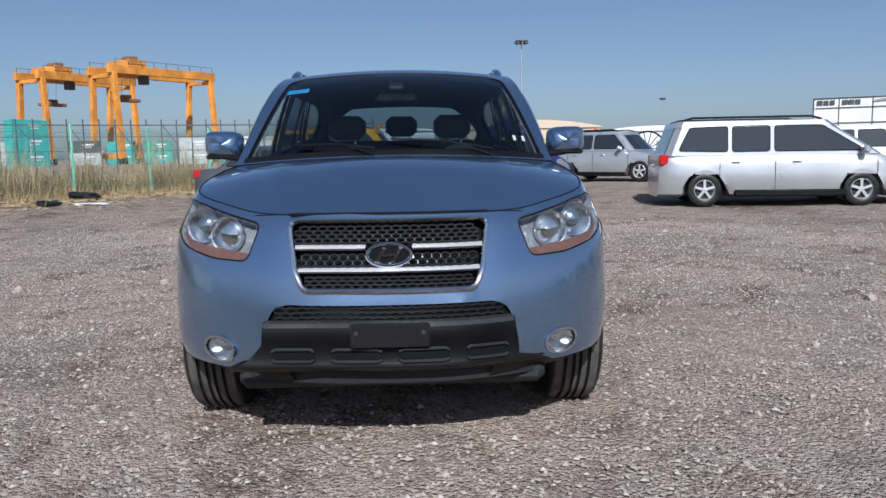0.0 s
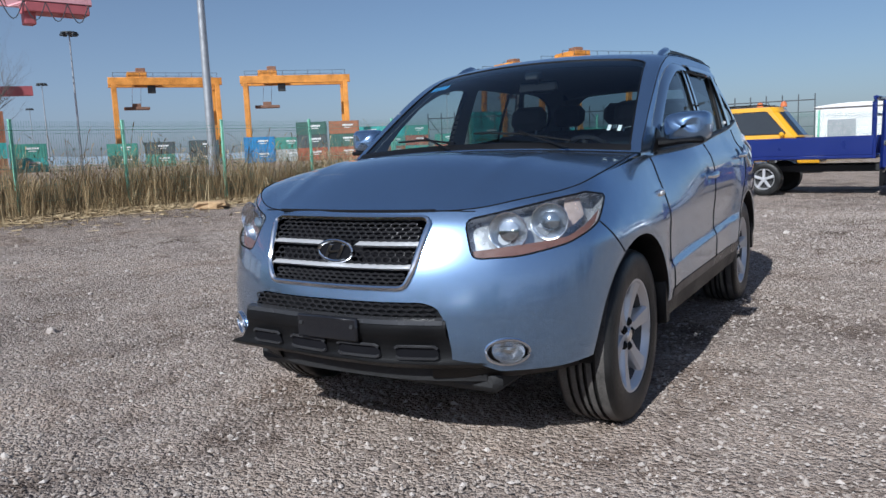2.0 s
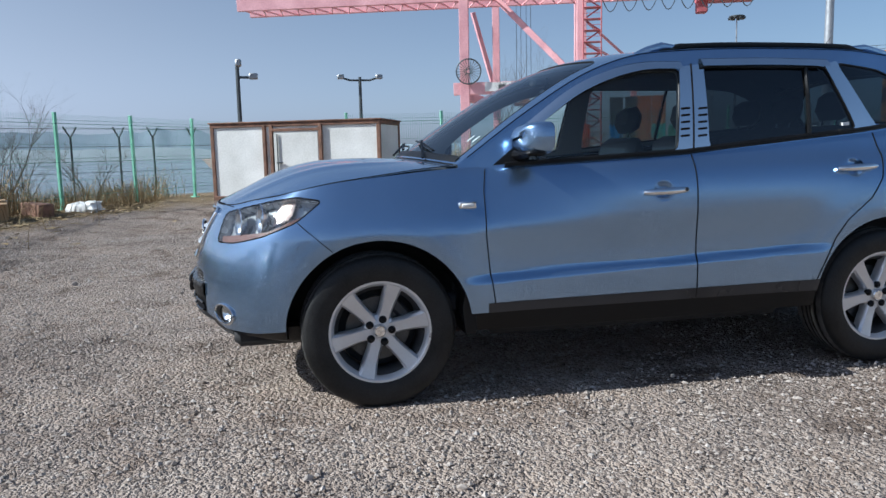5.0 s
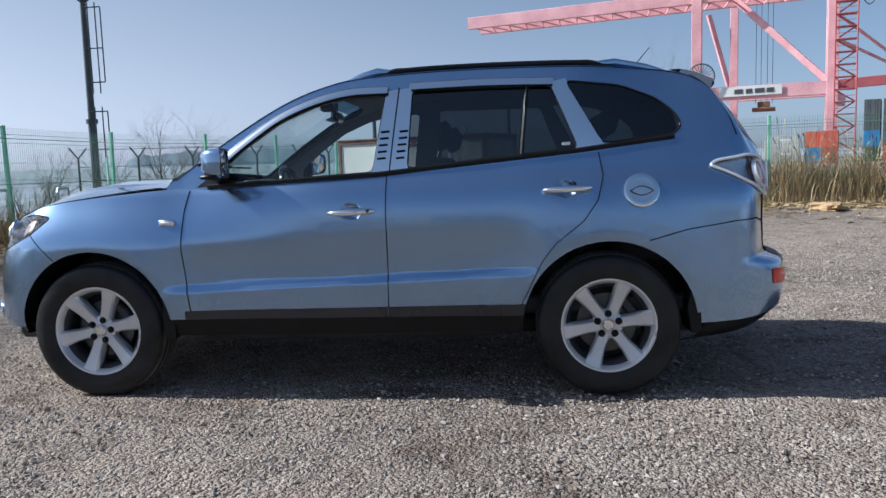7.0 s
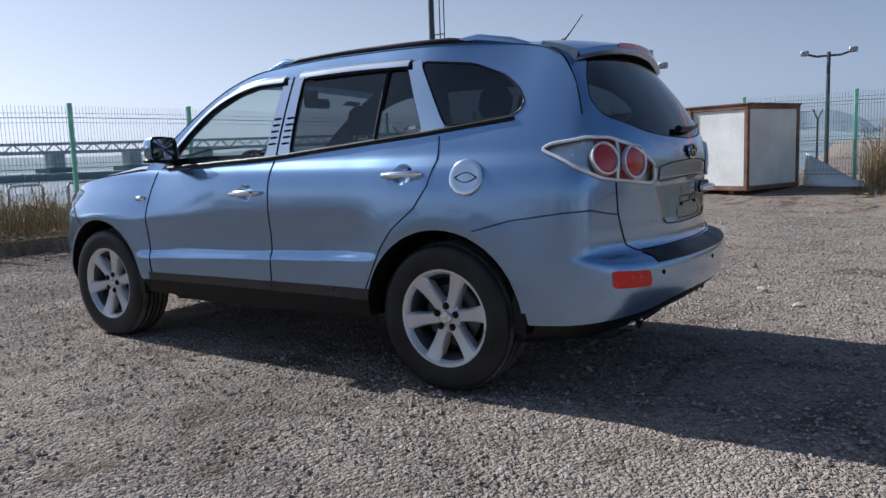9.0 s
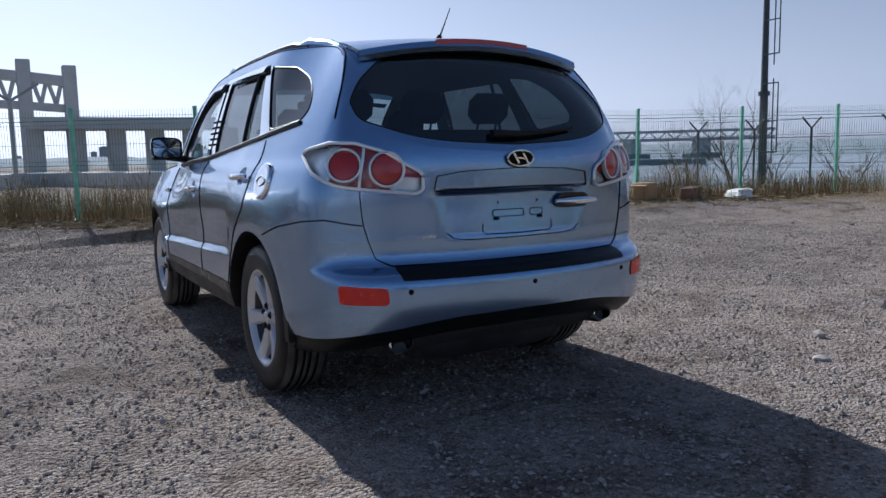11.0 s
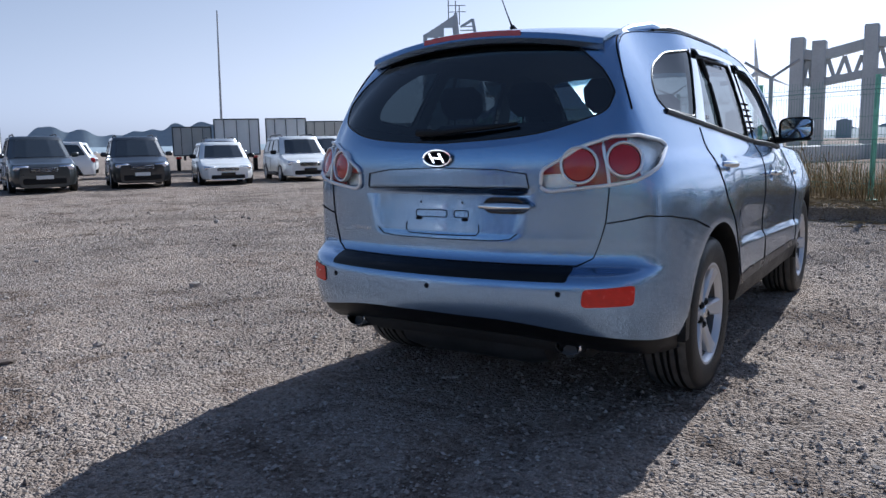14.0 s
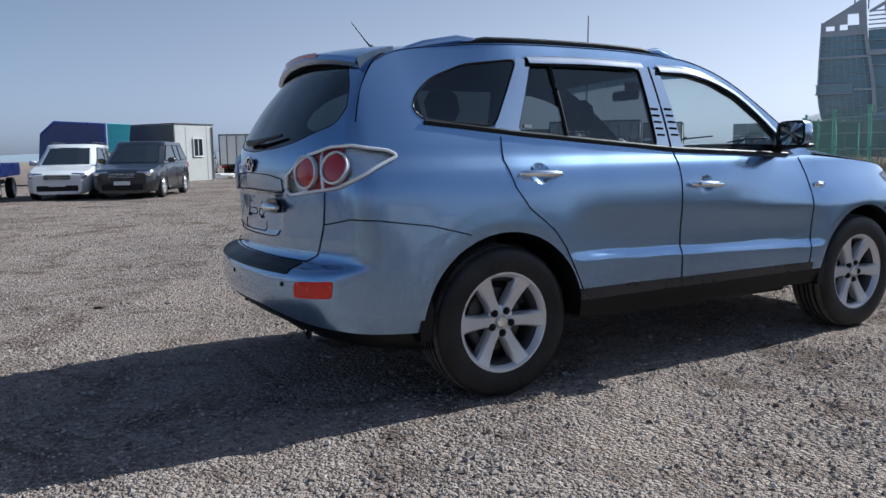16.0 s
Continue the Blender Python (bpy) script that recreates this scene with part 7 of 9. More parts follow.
def rtg(az, d, o, span, top, yaw_off=0.0, deep=9.0):
    """Rubber-tyred gantry crane: four legs, two girders, trolley and wheels."""
    x, y = P(az, d, o)
    t = thing("gantry_crane", "orange steel gantry crane standing over containers", "crane", "orange gantry cranes", m=pose(x, y, 0, 0, 0, -az + yaw_off))
    hs, hd = span / 2, deep / 2
    for sx in (-1, 1):
        for sy in (-1, 1):
            part("leg", beam((sx * hs, sy * hd, 1.2), (sx * hs, sy * hd * 0.75, top - 1.6), 1.15), ORANGE, t)
            g = Geo()
            for k in (-0.9, 0.9):
                g.lathe([(0.05, -0.3), (0.75, -0.3), (0.8, 0), (0.75, 0.3), (0.05, 0.3)], 14, pose(sx * hs, sy * hd + k, 0.8, 0, 90, 0))
            part("wheel_set", g, RUBBER, t)
        part("sill_beam", beam((sx * hs, -hd - 1, 1.9), (sx * hs, hd + 1, 1.9), 0.9, 1.2), ORANGE, t)
        part("end_tie", beam((sx * hs, -hd * 0.75, top - 2.2), (sx * hs, hd * 0.75, top - 2.2), 0.8), ORANGE, t)
    for sy in (-1, 1):
        part("girder", beam((-hs - 1.2, sy * hd * 0.72, top - 0.9), (hs + 1.2, sy * hd * 0.72, top - 0.9), 1.2, 1.8), ORANGE, t)
        g = Geo()
        for i in range(9):
            xx = -hs + span * i / 8
            g.tube([(xx, sy * hd * 0.9, top), (xx, sy * hd * 0.9, top + 1.1)], 0.06, 4)
        g.tube([(-hs, sy * hd * 0.9, top + 1.1), (hs, sy * hd * 0.9, top + 1.1)], 0.06, 4)
        part("handrail", g, DARKSTEEL, t)
    tx = -hs * 0.55
    g = Geo()
    g.box((tx, 0, top + 0.6), (4.5, deep * 0.8, 1.5), 0.1)
    part("trolley", g, ORANGE, t)
    g = Geo()
    g.box((tx + 1.0, 0, top + 1.8), (2.2, 3.0, 1.4), 0.1)
    part("winch_house", g, RUST, t)
    g = Geo()
    g.box((tx - 0.5, 0, top - 7.2), (6.0, 2.2, 0.7), 0.1)
    g.box((tx - 0.5, 0, top - 6.5), (2.0, 1.6, 1.0), 0.1)
    for k in (-1, 1):
        g.tube([(tx - 0.5 + k, 0, top - 6), (tx + k, 0, top - 0.2)], 0.05, 4)
    part("spreader", g, RUST, t, "hanging spreader")
    g = Geo()
    g.box((tx + 3.2, -1.5, top - 2.6), (1.8, 1.8, 2.0), 0.1)
    part("cab", g, DARKSTEEL, t)


rtg(-23.1, 205, (0.1, -4.9), 24, 21.2, 36, 11)
rtg(-18.3, 190, (0.1, -4.9), 25, 21.4, 34, 11)
rtg(-40.8, 195, (1.2, -4.7), 24, 20.6, 2)
rtg(-50.3, 205, (2.9, -3.8), 24, 21.4, 4)


def container_mesh(L):
    g = Geo()
    n = int(L / 0.28)
    # corrugated long sides
    for s in (-1, 1):
        pts = []
        for i in range(n + 1):
            x = -L / 2 + 0.12 + (L - 0.24) * i / n
            pts.append((x, s * (1.19 if i % 2 else 1.22)))
        v = [(x, y, 0.15) for x, y in pts] + [(x, y, 2.45) for x, y in pts]
        k = len(pts)
        g.add(v, [(i, i + 1, k + i + 1, k + i) for i in range(k - 1)])
    g.box((0, 0, 2.50), (L, 2.44, 0.14), 0.02)
    g.box((0, 0, 0.08), (L, 2.44, 0.16), 0.02)
    for sx in (-1, 1):
        g.box((sx * (L / 2 - 0.03), 0, 1.3), (0.05, 2.36, 2.4), 0.01)
        for sy in (-1, 1):
            g.box((sx * (L / 2 - 0.08), sy * 1.14, 1.3), (0.16, 0.16, 2.5), 0.02)
        for y in (-0.7, -0.35, 0.35, 0.7):
            g.tube([(sx * (L / 2 + 0.02), y, 0.2), (sx * (L / 2 + 0.02), y, 2.4)], 0.03, 5)
    return g


CONT_COLS = {"teal": (0.06, 0.36, 0.33), "blue": (0.03, 0.19, 0.42), "rust": (0.34, 0.09, 0.05), "darkgreen": (0.05, 0.11, 0.09), "green": (0.07, 0.26, 0.20), "grey": (0.42, 0.44, 0.43), "brown": (0.30, 0.12, 0.06), "charcoal": (0.07, 0.08, 0.085), "red": (0.48, 0.10, 0.06)}
CONT_MATS = {k: material(k + "_container_paint", c, 0.6, 0.0, 0.22, 0.8, 8) for k, c in CONT_COLS.items()}
_cont = {}


def stack(az, d, o, cols, side=True, L=6.06, turn=0.0):
    """Containers one on another; cols from the bottom up."""
    x, y = P(az, d, o)
    for i, c in enumerate(cols):
        if (c, L) not in _cont:
            m = container_mesh(L).mesh("container", CONT_MATS[c], False)
            t = tagged(new("shipping_container", m), c.replace("dark", "dark ") + " corrugated steel shipping container in a stack", "container", "stacked containers")
            g = Geo()
            for s in (-1, 1):
                g.box((L * 0.12, s * 1.235, 1.75), (L * 0.35, 0.02, 0.35), 0.004)
                g.box((L * 0.12, s * 1.235, 1.25), (L * 0.22, 0.02, 0.16), 0.004)
            part("marking_bar", g, PALEWHITE, t, "pale marking bars")
            t.matrix_basis = pose(x, y, 2.6 * i, 0, 0, -az + (0 if side else 90) + turn)
            _cont[c, L] = t
        else:
            copy_thing(_cont[c, L], pose(x, y, 2.6 * i, 0, 0, -az + (0 if side else 90) + turn))


O0, O1, O3 = (0.1, -4.9), (1.2, -4.7), (2.9, -3.8)
stack(-26.4, 143, O0, ("teal", "teal", "teal"), turn=30)
stack(-20.7, 190, O0, ("teal", "teal"))
stack(-23.0, 180, O0, ("grey", "charcoal"))
stack(-18.3, 185, O0, ("teal", "green"))
stack(-15.8, 160, O0, ("grey", "grey"))
stack(-13.2, 170, O0, ("green", "grey"))
stack(-43.6, 160, O1, ("blue", "blue"))
stack(-41.6, 170, O1, ("grey", "green"))
stack(-39.8, 158, O1, ("rust", "charcoal", "darkgreen"))
stack(-37.4, 158, O1, ("rust", "darkgreen", "brown"))
for k, c in enumerate((("rust", "teal", "teal"), ("brown", "green", "teal"), ("teal", "rust", "green"))):
    stack(-35.6 + 1.78 * k, 200, O1, c)
stack(-29.8, 195, O1, ("rust", "green"))
stack(-27.8, 190, O1, ("grey", "grey"))
stack(-47.5, 170, O1, ("charcoal", "charcoal"))
stack(-50.5, 175, O1, ("green", "charcoal"))
stack(-53.5, 180, O3, ("darkgreen", "green"))
stack(-64.0, 151, O3, ("darkgreen", "blue", "charcoal", "charcoal"), False)
stack(-62.9, 151, O3, ("red", "charcoal", "charcoal", "charcoal"), False)
stack(-62.0, 150, O3, ("brown", "brown", "brown", "brown"), False)
stack(-61.0, 150, O3, ("brown", "teal", "brown", "brown"), False)
stack(-66.3, 140, O3, ("rust", "red"), False)
stack(-67.3, 142, O3, ("blue", "red"), False)
stack(-59.3, 160, O3, ("teal", "green"))
stack(-69.5, 160, O3, ("grey", "grey"))
stack(-72.5, 160, O3, ("charcoal",))


# pink quay crane
def quay_crane():
    az, d = -71.0, 170.0
    x, y = P(az, d, O3)
    t = thing("quay_crane", "faded pink steel quay crane with long boom", "crane", m=pose(x, y, 0, 0, 0, -az))
    for xx, yy in ((-12.5, 0), (-6.5, 22), (13.0, 0), (13.5, 22)):
        part("leg", beam((xx, yy, 0), (xx, yy, 36), 2.0 if yy == 0 else 1.7), PINK, t)
    part("portal_beam", beam((-15, 0, 14.6), (14, 0, 14.6), 1.8, 2.6), PINK, t)
    part("portal_beam", beam((-8, 22, 15.6), (15, 22, 15.6), 1.6, 2.4), PINK, t)
    for xx in (-12.5, 13.0):
        part("cross_beam", beam((xx, 0, 13), (xx + 3, 22, 13), 1.5, 2.0), PINK, t)
    part("diagonal", beam((-5.5, 4, 34.5), (12.5, 0, 15.5), 1.3), PINK, t)
    part("diagonal", beam((-12, 20, 34.5), (-7, 22, 16), 1.0), PINK, t)
    g = Geo()
    g.box((-2, -1.2, 14.8), (12, 0.12, 1.9), 0.02)
    part("name_board", g, PALEWHITE, t, "white board with dark bars")
    g = Geo()
    for i, w in enumerate((1.6, 1.2, 1.8, 1.4)):
        g.box((-4.2 + 2.0 * i, -1.3, 14.8), (w, 0.1, 0.9), 0.02)
    part("board_bar", g, DARKSTEEL, t)
    for zz, yy in ((34.8, 0), (34.8, 8)):
        part("boom", beam((-64, yy, zz), (50, yy, zz), 1.2, 2.6), PINK, t)
    for i in range(28):
        xx = -62 + 4 * i
        g = Geo()
        g.tube([(xx, 0, 33.5), (xx + 2, 8, 33.5), (xx + 4, 0, 33.5)], 0.22, 4)
        part("boom_brace", g, PINK, t)
    # stair tower
    g = Geo()
    for i in range(14):
        z = 2 + 2.4 * i
        g.box((15.2, -0.5, z), (4.0, 2.6, 0.15), 0.02)
        for a in (13.3, 17.1):
            g.tube([(a, -1.7, z), (a, -1.7, z + 1.1)], 0.07, 4)
        g.tube([(13.3, -1.7, z + 1.1), (17.1, -1.7, z + 1.1)], 0.07, 4)
        g.tube([(13.4 if i % 2 else 17.0, -0.6, z), (17.0 if i % 2 else 13.4, -0.6, z + 2.4)], 0.2, 4)
    for a in (13.3, 17.1):
        g.tube([(a, -1.7, 0), (a, -1.7, 36)], 0.16, 5)
    part("stair_tower", g, PINKDARK, t, "red-brown stair tower")
    # cable reel
    g = Geo()
    for i in range(24):
        a = 2 * math.pi * i / 24
        g.tube([(-11.5 + 0.4 * math.cos(a), -2.0, 18.2 + 0.4 * math.sin(a)), (-11.5 + 2.7 * math.cos(a), -2.0, 18.2 + 2.7 * math.sin(a))], 0.09, 4)
    g.tube([(-11.5 + 2.7 * math.cos(2 * math.pi * i / 32), -2.0, 18.2 + 2.7 * math.sin(2 * math.pi * i / 32)) for i in range(32)], 0.16, 5, True)
    part("cable_reel", g, DARKSTEEL, t, "dark round cable reel")
    # spreader, ropes, trolley, festoon, far girder with machinery house
    g = Geo()
    g.box((0.5, 4, 11.2), (4.5, 2.4, 0.8), 0.1)
    g.box((0.5, 4, 12.2), (2.4, 1.8, 1.2), 0.1)
    part("spreader", g, RUST, t, "yellow-brown hanging spreader")
    g = Geo()
    for k in (-1.6, -0.6, 0.6, 1.6):
        g.tube([(0.5 + k, 4, 12.5), (0.5 + k, 4, 33)], 0.07, 4)
    part("hoist_rope", g, DARKSTEEL, t)
    g = Geo()
    g.box((43.5, 2, 32.4), (12, 5, 2.0), 0.2)
    g.box((38.5, 2, 30.4), (2.2, 2.4, 2.6), 0.2)
    part("trolley", g, PINKDARK, t, "red-brown trolley with cab")
    g = Geo()
    for i in range(8):
        x0 = 17 + 4.0 * i
        g.tube([(x0 + 4.0 * k / 8, -1.5, 33.2 - 3.6 * math.sin(math.pi * k / 8)) for k in range(9)], 0.12, 4)
    part("festoon_cable", g, DARKSTEEL, t)
    part("far_girder", beam((14, 30, 17.4), (44, 30, 18.6), 1.6, 2.2), PINKDARK, t)
    part("far_leg", beam((28, 30, 0), (28, 30, 17), 1.4), PINK, t)
    g = Geo()
    g.box((31.5, 30, 22.0), (8.5, 6, 4.2), 0.2)
    part("machinery_house", g, STEEL, t, "grey machinery house")
    g = Geo()
    g.box((31, 26.8, 22.4), (4.2, 0.2, 1.4), 0.05)
    part("house_bar", g, PALEWHITE, t)
    part("stay", beam((14, 8, 30), (30, 30, 20), 0.5), PINK, t)
    part("stay", beam((14, 8, 25), (30, 30, 19), 0.5), PINK, t)


PINKDARK = material("red_brown_crane_paint", (0.42, 0.11, 0.12), 0.6, 0, 0.2, 0.3, 4)
quay_crane()


def high_mast(az, d, o, h, r=0.28, head=True, lean=0.0):
    x, y = P(az, d, o)
    t = thing("high_mast_light", "slim grey high mast light" if head else "bare pale grey pole", "mast", "high masts", m=pose(x, y, gz(x, y) if d < 60 else 0, 0, lean, 0))
    g = Geo()
    g.cyl((0, 0, 0), (0, 0, h), r, r * 0.45, n=10)
    part("pole", g, STEEL, t)
    if head:
        g = Geo()
        k = h / 30
        g.lathe([(0.1, h - 0.2), (0.9 * k, h - 0.1), (1.7 * k, h + 0.1), (1.7 * k, h + 0.3), (0.2, h + 0.5)], 14)
        for i in range(8):
            a = 2 * math.pi * i / 8
            g.box((1.5 * k * math.cos(a), 1.5 * k * math.sin(a), h - 0.25 * k), (0.7 * k, 0.7 * k, 0.5 * k), 0.05)
        part("lamp_ring", g, DARKSTEEL, t)


high_mast(8.1, 190, O0, 28.0)
high_mast(18.2, 400, O0, 27.0)
high_mast(-29.8, 360, O1, 27.0)
high_mast(-56.1, 185, O3, 29.0)
high_mast(-57.9, 300, O3, 29.0)
high_mast(-58.7, 430, O3, 29.0)
high_mast(-46.5, 52, O1, 26.0, 0.30, False)

# long dark steel rack behind the fence
t = thing("steel_rack", "long dark steel frame of posts and rails", "steel frame")
pts = [P(-30 + 27.0 * i / 27, 72, O0) for i in range(28)]
for i, q in enumerate(pts):
    g = Geo()
    g.box((q[0], q[1], 2.3), (0.09, 0.09, 4.6), 0.02)
    part("rack_post", g, DARKSTEEL, t)
for z, r in ((4.1, 0.07), (3.1, 0.04), (1.9, 0.04)):
    g = Geo()
    g.tube([(q[0], q[1], z) for q in pts], r, 4)
    part("rack_rail", g, DARKSTEEL, t)
for i in range(0, 27, 3):
    a, b = pts[i], pts[i + 1]
    g = Geo()
    g.tube([(a[0], a[1], 4.2), (b[0], b[1], 2.4)], 0.05, 4)
    part("rack_brace", g, DARKSTEEL, t)


# warehouses in the north
def shed(az0, az1, d, o, h, mat, label, rise=0.0, deep=20):
    w = 2 * d * math.tan(radians(abs(az1 - az0) / 2))
    az = (az0 + az1) / 2
    x, y = P(az, d, o)
    t = thing("warehouse", label, "warehouse", m=pose(x, y, 0, 0, 0, -az))
    g = Geo()
    g.box((0, deep / 2, h / 2), (w, deep, h), 0.05)
    part("wall", g, mat, t)
    g = Geo()
    n = 12
    g.grid(lambda a, b: (a * (w / 2 + 0.3), -0.3 + b * (deep + 0.6), h + rise * (1 - a * a) + 0.05), [-1 + 2 * i / n for i in range(n + 1)], [0, 1])
    g.add([(a * (w / 2 + 0.3), -0.3, h + rise * (1 - a * a) + 0.05) for a in [-1 + 2 * i / n for i in range(n + 1)]] + [(w / 2, -0.3, h - 0.05), (-w / 2, -0.3, h - 0.05)], [tuple(range(n + 3))])
    part("roof", g, PALEWHITE if mat is not CREAMWALL else CREAMWALL, t)
    for i in range(max(2, int(w / 6))):
        g = Geo()
        g.box((-w / 2 + (i + 0.5) * 6, -0.05, h * 0.35), (3.2, 0.2, h * 0.6), 0.03)
        part("roller_door", g, STEEL, t)


CREAMWALL = material("cream_wall", (0.56, 0.45, 0.33), 0.7, 0, 0.1, 0.2, 2)
shed(4.0, 13.9, 120, O0, 5.0, CREAMWALL, "low cream warehouse with curved roof", 1.2)
shed(14.0, 21.5, 110, O0, 4.0, PALEWHITE, "low white warehouse with shallow roof", 0.6)
shed(-4.0, 1.0, 110, O1, 4.6, PALEWHITE, "low white warehouse with shallow roof", 0.4)
shed(-14.0, -6.0, 130, O1, 4.3, PALEWHITE, "low white warehouse with shallow roof", 0.4)
shed(22.5, 33.0, 140, O0, 4.6, PALEWHITE, "low white warehouse with shallow roof", 0.5)
g = Geo()
q = P(14.3, 100, O0)
g.prism([(-1.6, 0), (1.6, 0), (1.6, 2.2), (-1.6, 4.4)], -0.2, 0.2, 'y', 0.02)
tagged(part("red_gable", g, CONT_MATS["red"], m=pose(q[0], q[1], 0, 0, 0, -14)), "red triangular gable panel beside a warehouse", "panel")
# large black spoked reel
q = P(17.2, 60, O0)
t = thing("spoked_reel", "black spoked cable reel standing upright", "reel", m=pose(q[0], q[1], 0, 0, 0, -17))
for i in range(14):
    a = 2 * math.pi * i / 14
    g = Geo()
    g.tube([(0, 0, 1.35), (1.3 * math.cos(a), 0, 1.35 + 1.3 * math.sin(a))], 0.05, 4)
    part("spoke", g, RUBBER, t)
g = Geo()
g.tube([(1.3 * math.cos(2 * math.pi * i / 28), 0, 1.35 + 1.3 * math.sin(2 * math.pi * i / 28)) for i in range(28)], 0.07, 5, True)
g.box((0, 0, 1.35), (0.4, 0.5, 0.4), 0.05)
g.box((0, 0, 0.04), (1.6, 0.8, 0.08), 0.02)
part("rim", g, RUBBER, t)

# ---- parked vehicles ----
CARPAINT = {}


def car_paint(name, col, metal=0.4):
    if name not in CARPAINT:
        CARPAINT[name] = material(name + "_car_paint", col, 0.3, metal, 0.06, 1.5, 300, 0, 0.9, rvar=0.04)
    return CARPAINT[name]


DARKGLASS = material("dark_window_glass", (0.02, 0.025, 0.03), 0.05, 0.0, 0.1, 1, 10, 0, 0.5, rvar=0.02)
_wheelmesh = {}


def small_wheel(r):
    k = round(r, 3)
    if k not in _wheelmesh:
        t = Geo()
        t.lathe([(r * 0.62, -0.09), (r * 0.70, -0.105), (r * 0.92, -0.105), (r, -0.085), (r, 0.085), (r * 0.92, 0.105), (r * 0.70, 0.105), (r * 0.62, 0.09)], 32)
        h = Geo()
        h.lathe([(r * 0.64, 0.09), (r * 0.61, 0.10), (r * 0.57, 0.07), (r * 0.55, 0.03)], 24)
        # dark backing disc stands in for shade behind the spokes
        k_ = Geo()
        k_.lathe([(r * 0.62, 0.03), (r * 0.3, 0.028), (0.001, 0.03)], 24)
        for i in range(5):
            a = 72 * i
            h.box((r * 0.33, 0, 0.075), (r * 0.52, r * 0.17, 0.035), 0.01, pose(0, 0, 0, 0, 0, a))
        h.lathe([(r * 0.17, 0.06), (r * 0.15, 0.095), (0.001, 0.098)], 14)
        _wheelmesh[k] = (t.mesh("tyre", RUBBER, True), h.mesh("rim", ALLOY, True), k_.mesh("wheel_back", DARKGREY, True))
    return _wheelmesh[k]


def put_wheels(t, ys, hx, r):
    tm, hm, km = small_wheel(r)
    for y in ys:
        for s in (-1, 1):
            w = part("wheel", tm, None, t, "black tyre on silver rim", m=Matrix.Translation((s * hx, y, r)) @ Matrix.Rotation(s * math.pi / 2, 4, 'Y'))
            part("rim", hm, None, w)
            part("wheel_back", km, None, w)


def parked_car(x, y, heading, paint, L, W, H, label, cat="car", hood=0.24, back=0.04, belt=0.58, nose=0.70, tailh=0.95, ws=0.20, rs=0.06, r=0.32, wb=0.58, rails=False, group="parked cars", cab_w=0.75, grille=True, z0=None, black_low=False, ax=-0.01, pil=1.0, pane=(0.36, 0.70)):
    """A parked car. heading: the way its nose points, degrees clockwise from +y. Local front is -y."""
    z = gz(x, y) if z0 is None else z0
    t = thing(cat.replace(" ", "_"), label, cat, group, m=pose(x, y, z, 0, 0, 180 - heading))
    hl, hw = L / 2, W / 2
    zb_ = H * belt
    zn = zb_ * nose
    yh = -hl + L * hood
    top = spl([-hl, -hl + 0.12, -hl + 0.5, yh, hl - L * back - 0.2, hl - 0.1, hl], [zn * 0.88, zn * 0.98, zn * 1.07, zb_ * 0.985, zb_ * 1.03, zb_ * tailh * 1.03, zb_ * tailh])
    half = spl([-hl, -hl + 0.18, -hl + 0.6, 0, hl - 0.6, hl - 0.15, hl], [hw * 0.72, hw * 0.90, hw * 0.985, hw, hw * 0.985, hw * 0.92, hw * 0.80])
    sec = [(0.70, 0.20), (0.94, 0.26), (1.0, 0.42), (1.0, 0.62), (0.985, 0.80), (0.955, 0.92), (0.90, 0.985), (0.72, 1.0), (0.0, 1.02)]
    n = 44
    ys = [-hl + L * i / n for i in range(n + 1)]
    axles = (-L * wb / 2 + L * ax, L * wb / 2 + L * ax)
    g = Geo()
    def bp(yy, k):
        f, h = sec[k]
        zt = top(yy)
        zz = 0.18 + (zt - 0.18) * ((h - 0.20) / 0.80)
        xx = half(yy) * f
        if k <= 2:
            for a in axles:
                d = abs(yy - a)
                if d < r * 1.22:
                    zz = max(zz, r + math.sqrt((r * 1.22) ** 2 - d * d) * (1.0 if k < 2 else 1.0)) if zz < r + math.sqrt((r * 1.22) ** 2 - d * d) else zz
        return (xx, yy, zz)
    rows = [[bp(yy, k) for k in range(len(sec))] for yy in ys]
    m_ = len(sec)
    v = [p for row in rows for p in row]
    f = [(i * m_ + k, (i + 1) * m_ + k, (i + 1) * m_ + k + 1, i * m_ + k + 1) for i in range(n) for k in range(m_ - 1)]
    g.add(v, f)
    g.add([(-a, b, c) for a, b, c in v], f)
    for i in (0, n):
        o = [bp(ys[i], k) for k in range(m_)]
        o = o + [(-a, b, c) for a, b, c in o[::-1][1:]]
        g.add(o, [tuple(range(len(o)))])
    part("body", g, paint, t)
    # cabin
    zr = H
    yw0, yw1 = yh - 0.02, yh + L * ws
    yr1, yr0 = hl - L * back, hl - L * back - L * rs
    cw, rw = hw * 0.93, hw * cab_w
    g = Geo()
    def ring(k):
        y0, y1 = yw0 + (yw1 - yw0) * k, yr1 + (yr0 - yr1) * k
        ww = cw + (rw - cw) * k
        zz = zb_ - 0.02 + (zr - 0.05 - zb_ + 0.02) * k
        sl = zb_ * (tailh - 1) * (1 - k)
        bow = 0.10
